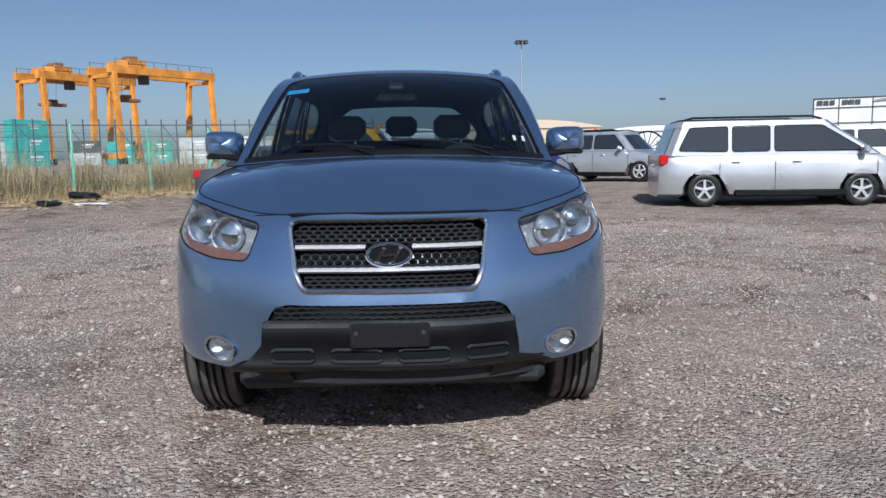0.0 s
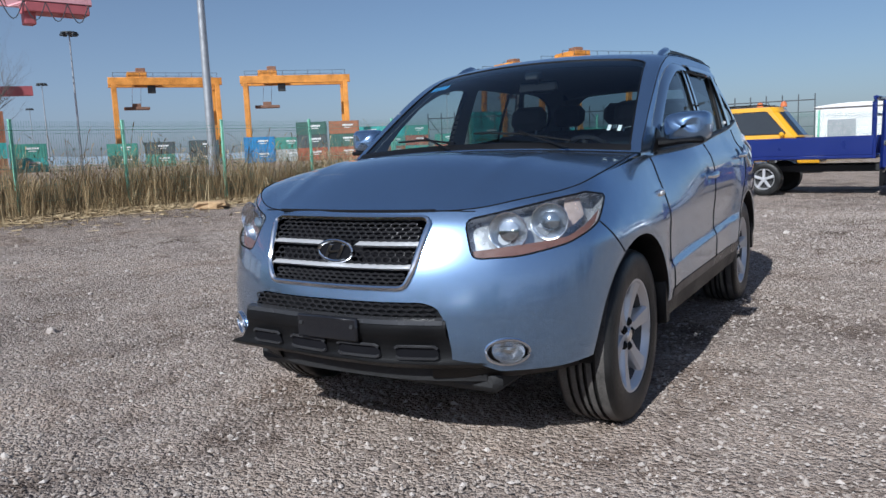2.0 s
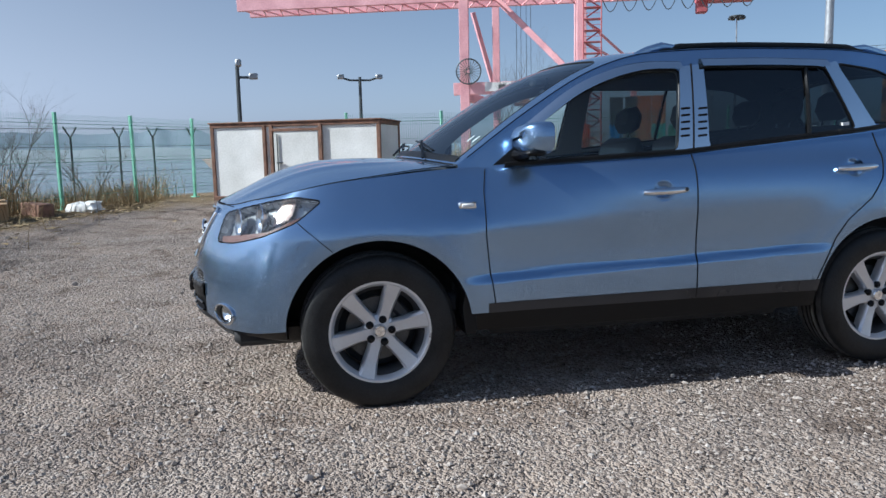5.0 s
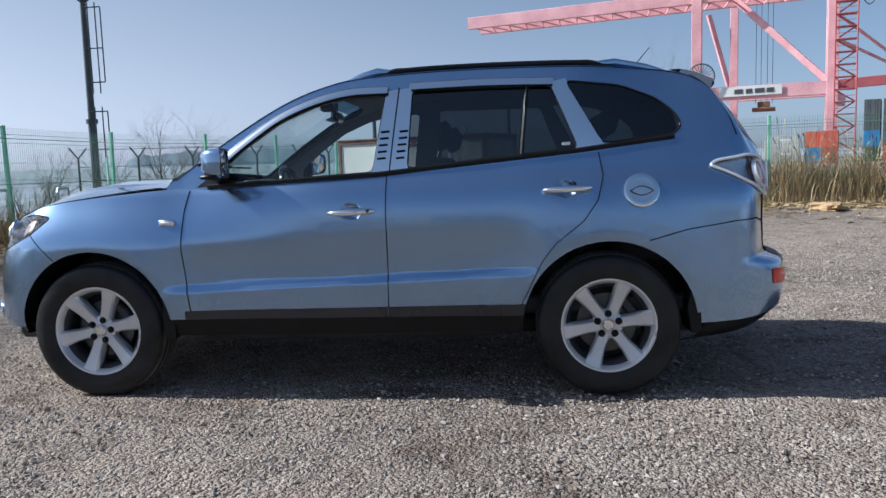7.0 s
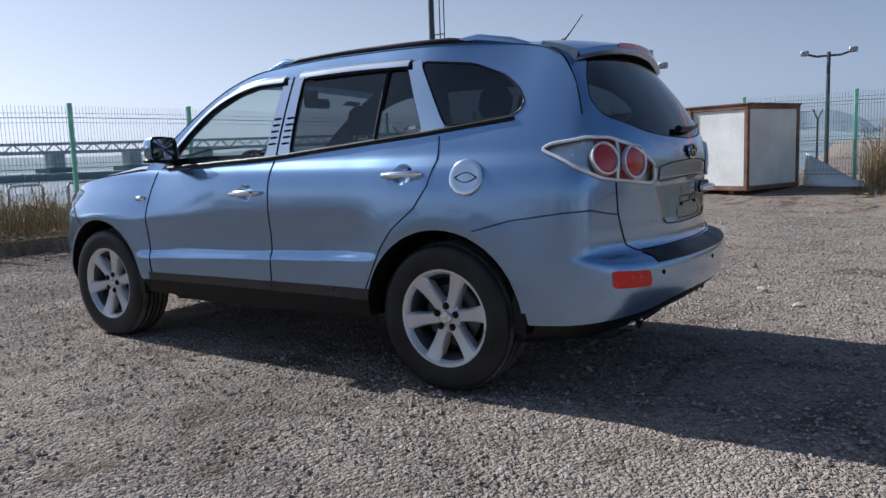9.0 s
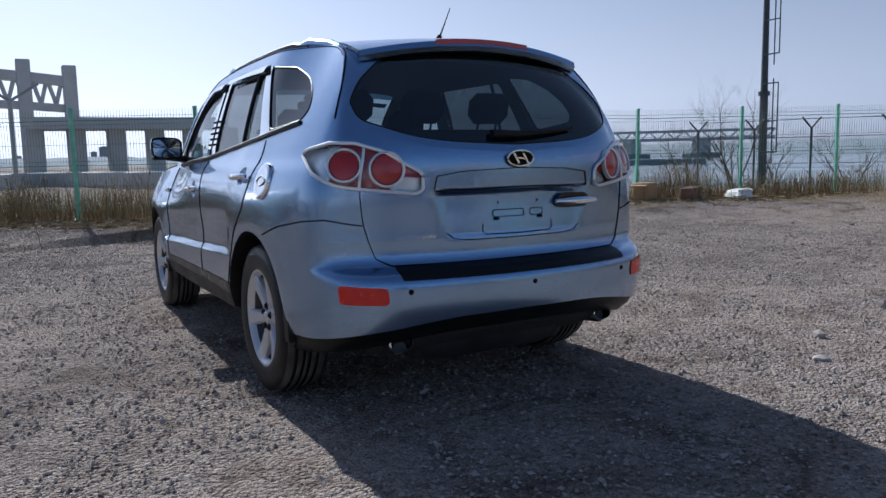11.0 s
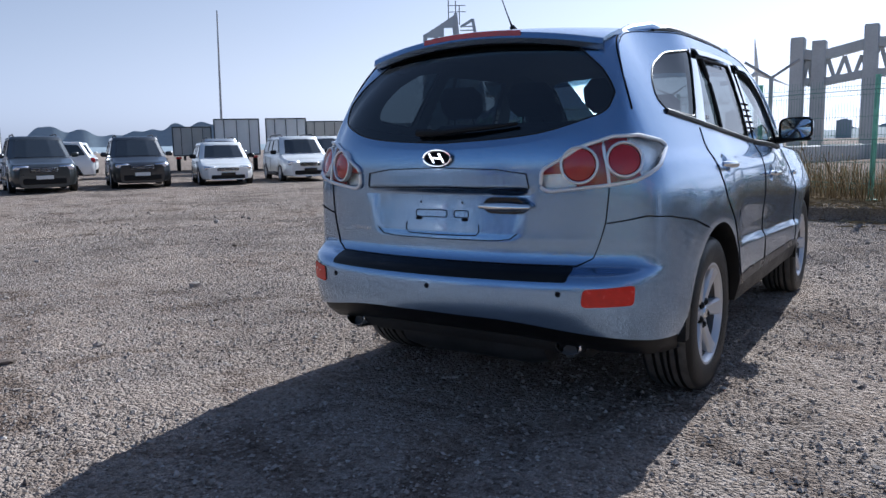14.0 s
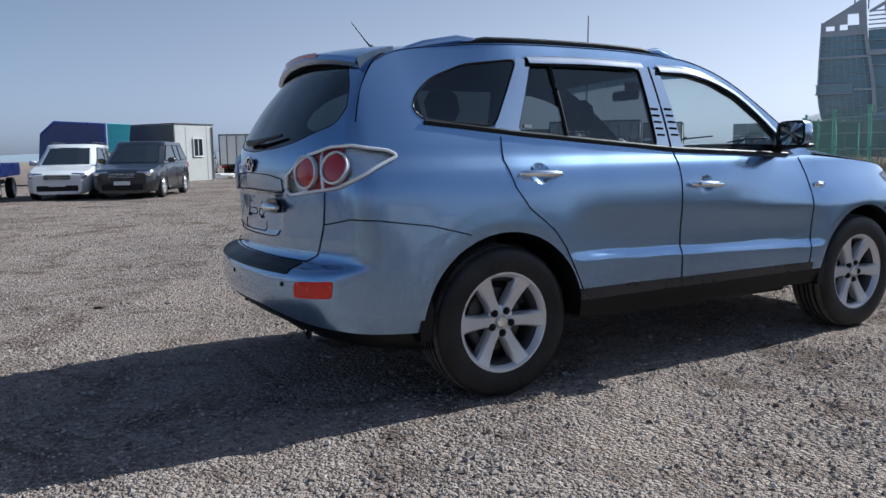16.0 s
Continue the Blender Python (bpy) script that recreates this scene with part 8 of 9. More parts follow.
        return [(-ww * 0.86, y0, zz), (-ww * 0.4, y0 - bow, zz), (ww * 0.4, y0 - bow, zz), (ww * 0.86, y0, zz), (ww, y0 + 0.12, zz), (ww * 1.01, (y0 + y1) / 2, zz), (ww, y1 - 0.12, zz), (ww * 0.86, y1, zz), (-ww * 0.86, y1, zz), (-ww, y1 - 0.12, zz), (-ww * 1.01, (y0 + y1) / 2, zz), (-ww, y0 + 0.12, zz)]
    ks = [0, 0.33, 0.66, 1.0]
    R = [ring(k) for k in ks]
    N = len(R[0])
    for row in R:
        g.v += [tuple(p) for p in row]
    for i in range(len(ks) - 1):
        g.f += [(i * N + j, i * N + (j + 1) % N, (i + 1) * N + (j + 1) % N, (i + 1) * N + j) for j in range(N)]
    part("cabin", g, paint, t, smooth=False)
    # windscreen and rear window
    def face(u, k, rear):
        y0 = yw0 + (yw1 - yw0) * k if not rear else yr1 + (yr0 - yr1) * k
        ww = (cw + (rw - cw) * k) * 0.86
        zz = zb_ - 0.02 + (zr - 0.05 - zb_ + 0.02) * k
        bow = 0.0 if rear else 0.10 * min(1.0, (1 - abs(u)) / (1 - 0.4 / 0.86))
        return (u * ww, y0 - bow + (0.010 if rear else -0.010), zz + 0.004)
    for rear, nm in ((False, "windscreen"), (True, "rear_window")):
        g = Geo()
        us = [-0.93, -0.7, -0.465, 0, 0.465, 0.7, 0.93]
        g.grid(lambda u, k: face(u, k, rear), us, [0.06, 0.5, 0.92 if not rear else 0.86])
        part(nm, g, DARKGLASS, t, "dark glass", smooth=False)
    # roof and pillars in body colour
    g = Geo()
    lo = [Vector(p) for p in ring(0.86)]
    hi = [Vector(p) for p in ring(1.0)]
    c = Vector((0, (yw1 + yr0) / 2, 0))
    out = [p + Vector((math.copysign(0.012, p.x), math.copysign(0.012, p.y - c.y), 0)) for p in lo]
    e1 = [p + Vector((0, 0, 0.022)) + Vector((math.copysign(0.006, p.x), math.copysign(0.006, p.y - c.y), 0)) for p in hi]
    e2 = [Vector((p.x * 0.88, c.y + (p.y - c.y) * 0.93, zr - 0.01)) for p in hi]
    e3 = [Vector((p.x * 0.4, c.y + (p.y - c.y) * 0.5, zr)) for p in hi]
    g.v += [tuple(p) for q in (out, e1, e2, e3) for p in q]
    for i in range(3):
        g.f += [(i * N + j, i * N + (j + 1) % N, (i + 1) * N + (j + 1) % N, (i + 1) * N + j) for j in range(N)]
    g.f.append(tuple(3 * N + j for j in range(N)))
    part("roof", g, paint, t)
    for s in (-1, 1):
        lowr, upr = ring(0.0), ring(1.0)
        def side_pt(u, k):
            y0, y1 = yw0 + 0.12 + (yw1 - yw0) * k, yr1 - 0.12 + (yr0 - yr1) * k
            ww = (cw + (rw - cw) * k) * 1.012 + 0.006
            return Vector((s * ww, y0 + (y1 - y0) * u, zb_ - 0.02 + (zr - 0.05 - zb_ + 0.02) * k))
        ka, kb = 0.12, 0.88
        za, zc = side_pt(0, ka).z, side_pt(0, kb).z
        fa_, fb_ = side_pt(0.03, ka).y, side_pt(0.05, kb).y
        ba_, bb_ = side_pt(0.97, ka).y, side_pt(0.95, kb).y
        m1, m2 = fb_ + (bb_ - fb_) * pane[0], fb_ + (bb_ - fb_) * pane[1]
        gap = 0.045 * pil
        for poly in ([(fa_, za), (m1 - gap, za), (m1 - gap, zc), (fb_, zc)], [(m1 + gap, za), (m2 - gap, za), (m2 - gap, zc), (m1 + gap, zc)], [(m2 + gap, za), (ba_, za + 0.03), (bb_, zc - 0.02), (m2 + gap, zc)]):
            poly = rounded(poly, 0.06, 3)
            def on_side(p, o):
                k = ka + (kb - ka) * (p[1] - za) / (zc - za)
                return (s * ((cw + (rw - cw) * k) * 1.012 + 0.003 + o), p[0], p[1])
            g = Geo()
            np_ = len(poly)
            g.add([on_side(p, 0.004) for p in poly] + [on_side(p, -0.02) for p in poly], [tuple(range(np_))] + [(i, (i + 1) % np_, np_ + (i + 1) % np_, np_ + i) for i in range(np_)])
            wd = part("side_window", g, DARKGLASS, t, "dark window glass", smooth=False)
            g = Geo()
            g.tube([on_side(p, 0.004) for p in poly], 0.011, 4, True)
            part("window_seal", g, BLACK, wd)
        g = Geo()
        g.box((s * (hw + 0.10), yw0 + 0.42, zb_ + 0.07), (0.22, 0.13, 0.15), 0.04)
        part("mirror", g, paint if not black_low else BLACK, t)
        g = Geo()
        g.box((s * half(-hl + 0.12) * 0.74, -hl + 0.13, zn * 0.86), (hw * 0.46, 0.22, zn * 0.18), 0.04)
        part("headlight", g, LAMPCHROME, t, "clear headlight")
        g = Geo()
        g.box((s * half(hl - 0.1) * 0.86, hl - 0.10, zb_ * tailh * 0.90), (hw * 0.26, 0.22, zb_ * 0.22), 0.04)
        part("tail_light", g, REDLENS, t, "red tail light")
        for yy in (-L * 0.02, L * 0.21):
            g = Geo()
            g.box((s * (half(yy) + 0.008), yy, zb_ * 0.86), (0.03, 0.17, 0.03), 0.01)
            part("door_handle", g, paint, t)
        for yy in (yh + 0.12, L * 0.06, L * 0.27):
            g = Geo()
            g.tube([(s * (half(yy) + 0.002), yy, 0.34), (s * (half(yy) + 0.002), yy, zb_ * 0.9)], 0.006, 4)
            part("shut_line", g, SEAM, t)
        g = Geo()
        g.box((s * hw * 0.97, 0, 0.27), (0.10, L * wb - 2.5 * r, 0.14), 0.03)
        part("sill", g, BLACK, t)
        if rails:
            g = Geo()
            g.tube([(s * rw * 0.86, yw1 + 0.1, zr - 0.01), (s * rw * 0.86, yw1 + 0.3, zr + 0.05), (s * rw * 0.86, yr0 - 0.3, zr + 0.05), (s * rw * 0.86, yr0 - 0.1, zr - 0.01)], 0.022, 6)
            part("roof_rail", g, BLACK, t)
    if grille:
        g = Geo()
        g.box((0, -hl + 0.02, zn * 0.80), (hw * 0.80, 0.10, zn * 0.17), 0.03)
        gr = part("grille", g, GLOSSBLACK, t, "dark grille")
        for k in (-0.05, 0.0, 0.05):
            g = Geo()
            g.box((0, -hl - 0.035, zn * 0.80 + k), (hw * 0.76, 0.02, 0.014), 0.004)
            part("grille_bar", g, CHROME, gr)
        g = Geo()
        g.box((0, -hl + 0.05, zn * 0.42), (hw * 1.25, 0.14, zn * 0.22), 0.03)
        part("lower_intake", g, BLACK, t)
        g = Geo()
        g.box((0, -hl - 0.03, zn * 0.55), (0.46, 0.03, 0.11), 0.006)
        part("plate", g, PALEWHITE if not black_low else GLOSSBLACK, t, "plain number plate")
    g = Geo()
    g.box((0, 0, 0.27), (W * 0.78, L * 0.86, 0.14), 0.03)
    part("underside", g, DARKGREY, t)
    g = Geo()
    g.box((0, yw0 + 0.9, zb_ - 0.1), (W * 0.7, 0.12, 0.45), 0.04)
    part("seat", g, CLOTH, t)
    put_wheels(t, axles, hw - 0.10, r)
    return t


SILVER = car_paint("silver", (0.52, 0.53, 0.54), 0.6)
WHITECAR = car_paint("white", (0.74, 0.74, 0.73), 0.0)
BLACKCAR = car_paint("black", (0.015, 0.016, 0.018), 0.2)
GREYCAR = car_paint("grey", (0.10, 0.105, 0.115), 0.5)
DARKGREEN = car_paint("dark_green_grey", (0.045, 0.05, 0.05), 0.5)
BLUECAR = car_paint("deep_blue", (0.008, 0.02, 0.14), 0.1)
YELLOWCAR = car_paint("yellow", (0.72, 0.36, 0.01), 0.0)

# north row
parked_car(7.83, 11.03, 99.6, SILVER, 5.13, 1.98, 1.75, "silver minivan with dark windows and roof rails", "minivan", hood=0.16, back=0.02, belt=0.60, nose=0.66, tailh=1.0, ws=0.20, rs=0.05, r=0.335, wb=0.588, rails=True, cab_w=0.84, ax=0.032, pil=1.0, pane=(0.37, 0.69))
parked_car(7.3, 22.4, 133, SILVER, 4.82, 1.94, 1.76, "silver sport utility car with dark windows", "suv", hood=0.25, back=0.03, belt=0.62, nose=0.80, tailh=1.0, ws=0.12, rs=0.07, r=0.37, wb=0.605, rails=True)
parked_car(-2.8, 13.6, 98, GREYCAR, 4.42, 1.78, 1.43, "dark grey saloon car with silver wheels", "saloon car", hood=0.24, back=0.12, belt=0.63, nose=0.72, tailh=0.97, ws=0.16, rs=0.13, r=0.31)
parked_car(13.2, 17.0, 108, WHITECAR, 4.5, 1.85, 1.70, "white sport utility car with dark windows", "suv", hood=0.24, back=0.03, belt=0.60, nose=0.8, ws=0.13, rs=0.08, r=0.35)
parked_car(13.8, 25.0, 96, WHITECAR, 5.2, 1.92, 2.15, "white panel van parked behind the minivan", "van", hood=0.14, back=0.01, belt=0.50, nose=0.75, ws=0.14, rs=0.02, cab_w=0.88)
parked_car(-2.4, 22.0, 96, YELLOWCAR, 4.95, 1.75, 1.98, "yellow and dark blue minibus with amber beacons", "minibus", hood=0.12, back=0.02, belt=0.52, nose=0.72, ws=0.14, rs=0.03, r=0.32, rails=True, cab_w=0.86)
bx, by = -2.4, 22.0
for k in (0.6, 1.3):
    g = Geo()
    g.lathe([(0.10, 0), (0.10, 0.06), (0.08, 0.14), (0.03, 0.17), (0.001, 0.17)], 14)
    q = (bx + k, by - 0.06 * k)
    tagged(part("amber_beacon", g, AMBER, m=pose(q[0], q[1], gz(bx, by) + 1.97)), "amber warning beacon on the minibus roof", "beacon")


def box_body(t, x0, y0, y1, z0, z1, w, mat, edge, name="cargo_box"):
    g = Geo()
    g.box((x0, (y0 + y1) / 2, (z0 + z1) / 2), (w, y1 - y0, z1 - z0), 0.02)
    b = part(name, g, mat, t)
    for s in (-1, 1):
        for yy in (y0, y1):
            g = Geo()
            g.box((x0 + s * w / 2, yy, (z0 + z1) / 2), (0.07, 0.07, z1 - z0 + 0.04), 0.01)
            part("edge", g, edge, b)
        for zz in (z0, z1):
            g = Geo()
            g.box((x0 + s * w / 2, (y0 + y1) / 2, zz), (0.07, y1 - y0, 0.07), 0.01)
            part("edge", g, edge, b)
    for yy in (y0, y1):
        for zz in (z0, z1):
            g = Geo()
            g.box((x0, yy, zz), (w, 0.07, 0.07), 0.01)
            part("edge", g, edge, b)
        for k in (-0.28, 0.0, 0.28):
            g = Geo()
            g.tube([(x0 + k * w, yy + math.copysign(0.03, yy - y0 - 0.01), z0 + 0.05), (x0 + k * w, yy + math.copysign(0.03, yy - y0 - 0.01), z1 - 0.05)], 0.02, 5)
            part("door_bar", g, edge, b)
    return b


def light_truck(x, y, heading, paint, label, bed="flat", boxmat=None, edge=None, L=4.8, wbase=2.5, fa=-0.93, box_h=2.1):
    """A forward-control light truck; local front is -y, front axle at y = fa."""
    t = thing("light_truck", label, "truck", "parked trucks", m=pose(x, y, gz(x, y), 0, 0, 180 - heading))
    front = fa - 1.37
    cab = [(fa - 1.30, 0.40), (fa - 1.37, 0.48), (fa - 1.36, 0.70), (fa - 1.30, 0.92), (fa - 1.14, 1.06), (fa - 0.96, 1.14), (fa - 0.46, 1.66), (fa - 0.28, 1.76), (fa + 0.36, 1.79), (fa + 0.46, 1.72), (fa + 0.48, 0.52), (fa + 0.38, 0.44)]
    g = Geo()
    g.prism(cab, -0.83, 0.83, 'x', 0.07)
    c = part("cab", g, paint, t)
    for s in (-1, 1):
        g = Geo()
        g.prism(rounded([(fa - 0.72, 1.16), (fa - 0.60, 1.10), (fa - 0.30, 1.16), (fa + 0.24, 1.20), (fa + 0.24, 1.62), (fa - 0.22, 1.62), (fa - 0.38, 1.54)], 0.05), s * 0.80, s * 0.838, 'x')
        part("side_window", g, DARKGLASS, c, "dark side window")
        for line in ([(fa + 0.28, 1.665), (fa - 0.22, 1.665), (fa - 0.42, 1.57), (fa - 0.66, 1.26)], [(fa + 0.36, 1.16), (fa - 0.10, 1.15), (fa - 0.34, 1.06)]):
            g = Geo()
            g.tube([(s * 0.838, y_, z_) for y_, z_ in line], 0.024, 6, flat=0.5)
            part("chrome_trim", g, CHROME, c, "chrome trim")
        g = Geo()
        g.tube([(s * 0.845, fa + 0.40 * math.cos(radians(a)), 0.36 + 0.40 * math.sin(radians(a))) for a in range(12, 172, 10)], 0.032, 6, flat=0.6)
        part("arch_trim", g, CHROME, c, "chrome wheel arch trim")
        # black disc on the closed cab side imitates the shaded arch opening
        g = Geo()
        g.lathe([(0.001, -0.03), (0.385, -0.03), (0.385, 0.03), (0.001, 0.03)], 28, Matrix.Translation((s * 0.812, fa, 0.36)) @ Matrix.Rotation(math.pi / 2, 4, 'Y'))
        part("arch_shade_disc", g, SEAM, c)
        g = Geo()
        g.prism([(fa - 1.34, 0.72), (fa - 1.04, 0.76), (fa - 1.00, 1.04), (fa - 1.10, 1.07), (fa - 1.28, 0.93)], s * 0.52, s * 0.845, 'x', 0.03)
        part("headlight", g, LAMPCHROME, c, "clear headlight")
        g = Geo()
        g.box((s * 0.97, fa - 0.66, 1.22), (0.20, 0.11, 0.24), 0.04)
        part("mirror", g, CHROME, c, "chrome mirror")
        g = Geo()
        g.box((s * 0.84, fa - 0.62, 0.76), (0.02, 0.13, 0.05), 0.008)
        part("side_lamp", g, AMBER, c, "amber side lamp")
        g = Geo()
        g.box((s * 0.84, fa + 0.34, 0.98), (0.03, 0.16, 0.10), 0.02)
        part("door_handle", g, CHROME, c, "chrome door handle")
        g = Geo()
        g.tube([(s * 0.834, fa - 0.78, 1.10), (s * 0.834, fa - 0.72, 0.56), (s * 0.834, fa - 0.44, 0.50)], 0.006, 4)
        part("shut_line", g, SEAM, c)
        g = Geo()
        g.prism([(fa + 0.40, 0.20), (fa + 0.47, 0.20), (fa + 0.47, 0.50), (fa + 0.36, 0.50)], s * 0.62, s * 0.82, 'x', 0.01)
        part("mud_flap", g, BLACK, c)
    g = Geo()
    g.grid(lambda a, b: (a * 0.73, fa - 0.945 + 0.46 * b - 0.05 * (1 - a * a), 1.165 + 0.48 * b + 0.02), [-1, -0.5, 0, 0.5, 1], [0, 0.5, 1])
    part("windscreen", g, DARKGLASS, c, "dark windscreen")
    g = Geo()
    g.box((0, fa - 1.36, 0.50), (1.62, 0.18, 0.22), 0.05)
    part("bumper", g, paint, c)
    g = Geo()
    g.box((0, fa - 1.42, 0.44), (1.0, 0.08, 0.10), 0.02)
    part("bumper_intake", g, BLACK, c)
    g = Geo()
    g.box((0, fa - 1.34, 0.80), (0.8, 0.08, 0.12), 0.02)
    part("grille", g, BLACK, c)
    g = Geo()
    for s in (-1, 1):
        g.box((s * 0.36, fa + 1.4, 0.52), (0.10, L - 1.2, 0.14), 0.02)
    part("chassis", g, DARKGREY, t)
    bed0, bed1 = fa + 0.58, front + L
    if bed == "flat":
        g = Geo()
        g.box((0, (bed0 + bed1) / 2, 0.74), (1.66, bed1 - bed0, 0.08), 0.02)
        part("bed_floor", g, paint, t)
        for s in (-1, 1):
            g = Geo()
            g.box((s * 0.81, (bed0 + bed1) / 2, 0.94), (0.05, bed1 - bed0, 0.36), 0.02)
            part("bed_side", g, paint, t)
        g = Geo()
        g.box((0, bed1 - 0.03, 0.94), (1.62, 0.05, 0.36), 0.02)
        part("tail_board", g, paint, t)
        g = Geo()
        for s in (-1, 1):
            g.tube([(s * 0.78, bed0, 0.7), (s * 0.78, bed0, 1.72), (s * 0.72, bed0, 1.80)], 0.045, 6)
        g.tube([(-0.72, bed0, 1.80), (0.72, bed0, 1.80)], 0.045, 6)
        g.tube([(-0.78, bed0, 1.5), (0.78, bed0, 1.5)], 0.025, 6)
        part("headboard", g, paint, t)
        g = Geo()
        zr = 1.80
        for s in (-1, 1):
            for dz in (0.04, 0.12):
                g.tube([(s * 0.58, fa - 0.42, zr + 0.02), (s * 0.60, fa - 0.34, zr + dz), (s * 0.60, fa + 0.36, zr + dz)], 0.018, 5)
            for yy in (-0.2, 0.3):
                g.tube([(s * 0.60, fa + yy, zr - 0.03), (s * 0.60, fa + yy, zr + 0.12)], 0.018, 5)
        for yy in (-0.34, -0.1, 0.14, 0.36):
            g.tube([(-0.6, fa + yy, zr + 0.05), (0.6, fa + yy, zr + 0.05)], 0.016, 5)
        g.tube([(-0.6, fa + 0.36, zr + 0.12), (0.6, fa + 0.36, zr + 0.12)], 0.018, 5)
        g.tube([(-0.6, fa - 0.34, zr + 0.12), (0.6, fa - 0.34, zr + 0.12)], 0.018, 5)
        part("roof_rack", g, BLACK, t)
    else:
        box_body(t, 0, bed0, bed1, 0.75, 0.75 + box_h, 1.75, boxmat, edge)
    put_wheels(t, (fa,), 0.775, 0.33)
    put_wheels(t, (fa + wbase,), 0.70, 0.33)
    return t


light_truck(1.47, 12.35, 99.0, BLUECAR, "deep blue flatbed light truck with chrome trim", fa=-0.80)

# stationary white truck body in the north-east
q = P(31.5, 46, O0)
t = thing("white_truck_body", "large white truck body with dark lettering bars", "truck body", m=pose(q[0], q[1], 0, 0, 0, -31.5))
b = box_body(t, 0, 0, 2.3, 1.15, 3.8, 5.6, PALEWHITE, DARKSTEEL)
for i, w in enumerate((0.26, 0.24, 0.24, 0.0, 0.26, 0.26, 0.24)):
    if w:
        g = Geo()
        g.box((-2.5 + 0.3 * i, -0.05, 3.58), (w, 0.03, 0.24), 0.004)
        part("lettering_bar", g, DARKSTEEL, b)
g = Geo()
g.prism([(0.0, 3.55), (0.9, 3.62), (0.5, 3.72), (0.1, 3.66)], -0.07, -0.03, 'y')
part("lettering_bar", g, STEEL, b)
for z in (1.6, 2.5, 3.3):
    g = Geo()
    g.box((0, -0.04, z), (5.4, 0.03, 0.04), 0.004)
    part("panel_line", g, DARKSTEEL, b)
for xx in (-1.9, 1.9):
    g = Geo()
    g.box((xx, 1.1, 0.58), (0.9, 1.6, 1.14), 0.05)
    part("stand", g, DARKGREY, t)

# east rows
E0 = (-1.78, 4.96)
suv = dict(hood=0.25, back=0.03, belt=0.61, nose=0.82, tailh=1.0, ws=0.19, rs=0.07, r=0.36)
parked_car(22.5, -8.3, 294, DARKGREEN, 4.6, 1.88, 1.74, "dark green-grey sport utility car with chrome grille", "suv", rails=True, **suv)
parked_car(21.5, -11.2, 300, BLACKCAR, 4.35, 1.84, 1.69, "black compact sport utility car with white plate", "suv", rails=True, **suv)
parked_car(20.0, -13.6, 304, WHITECAR, 4.25, 1.79, 1.46, "white hatchback with dark windscreen", "hatchback", hood=0.24, back=0.04, belt=0.62, nose=0.74, ws=0.16, rs=0.12, black_low=True)
parked_car(19.0, -16.4, 303, WHITECAR, 4.65, 1.83, 1.64, "white compact people carrier with black grille", "people carrier", hood=0.22, back=0.03, belt=0.60, nose=0.78, ws=0.15, rs=0.07, rails=True, black_low=True)
parked_car(17.3, -19.3, 308, WHITECAR, 4.63, 1.86, 1.38, "white sports coupe with low bonnet", "coupe", hood=0.30, back=0.10, belt=0.62, nose=0.74, ws=0.17, rs=0.18, r=0.33, black_low=True)
parked_car(15.4, -21.0, 310, GREYCAR, 4.6, 1.79, 1.48, "dark grey saloon car by the fence", "saloon car", hood=0.25, back=0.13, belt=0.63, nose=0.76, ws=0.17, rs=0.14)
parked_car(25.0, -24.8, 305, WHITECAR, 4.8, 1.9, 1.78, "white sport utility car with dark windows", "suv", rails=True, **suv)
parked_car(27.5, -20.0, 305, SILVER, 4.7, 1.85, 1.72, "silver people carrier with roof box", "people carrier", hood=0.20, back=0.02, belt=0.58, nose=0.75, ws=0.18, rs=0.05, rails=True)
parked_car(30.5, -12.5, 20, WHITECAR, 4.6, 1.85, 1.66, "white estate car seen side on", "estate car", hood=0.25, back=0.03, belt=0.60, nose=0.8, ws=0.13, rs=0.07)
parked_car(29.5, -17.0, 300, SILVER, 4.6, 1.85, 1.70, "silver people carrier in the second row", "people carrier", hood=0.20, back=0.02, belt=0.58, ws=0.18, rs=0.05)
parked_car(22.0, -0.05, 293, BLACKCAR, 4.67, 1.89, 1.72, "black sport utility car parked by the site office", "suv", **suv)
parked_car(23.0, 1.9, 286, WHITECAR, 4.41, 1.83, 1.67, "silver-white compact sport utility car", "suv", rails=True, **suv)
light_truck(22.4, 4.7, 280, BLUECAR, "blue flatbed light truck parked beside a white car")
for az, d, c, lab, hd in ((107.3, 49, BLACKCAR, "dark off-road car among scrap", 280), (109.8, 43, GREYCAR, "dark grey hatchback with dented tail", 110), (102.3, 52, BLACKCAR, "black pickup-like car among scrap", 290), (111.5, 52, DARKGREEN, "dark van-like car behind others", 285), (119.5, 50, WHITECAR, "white van parked in the far row", 290)):
    q = P(az, d, (-2.9, 4.2))
    parked_car(q[0], q[1], hd, c, 4.5, 1.85, 1.78, lab, "suv", **suv)


def cargo(az, d, o, w, h0, h1, deep, mat, lab, yaw=0.0):
    q = P(az, d, o)
    t = thing("box_truck", lab, "truck", "parked box trucks", m=pose(q[0], q[1], 0, 0, 0, yaw - az))
    box_body(t, 0, 0, deep, h0, h1, w, mat, DARKSTEEL)
    put_wheels(t, (0.9, deep - 0.9), w * 0.40, 0.40)
    g = Geo()
    for s in (-1, 1):
        g.box((s * w * 0.22, deep / 2, h0 - 0.15), (0.12, deep, 0.25), 0.02)
    part("chassis", g, DARKGREY, t)
    for s in (-1, 1):
        g = Geo()
        g.box((s * w * 0.38, -0.06, h0 - 0.12), (0.3, 0.06, 0.12), 0.02)
        part("tail_light", g, REDLENS, t)


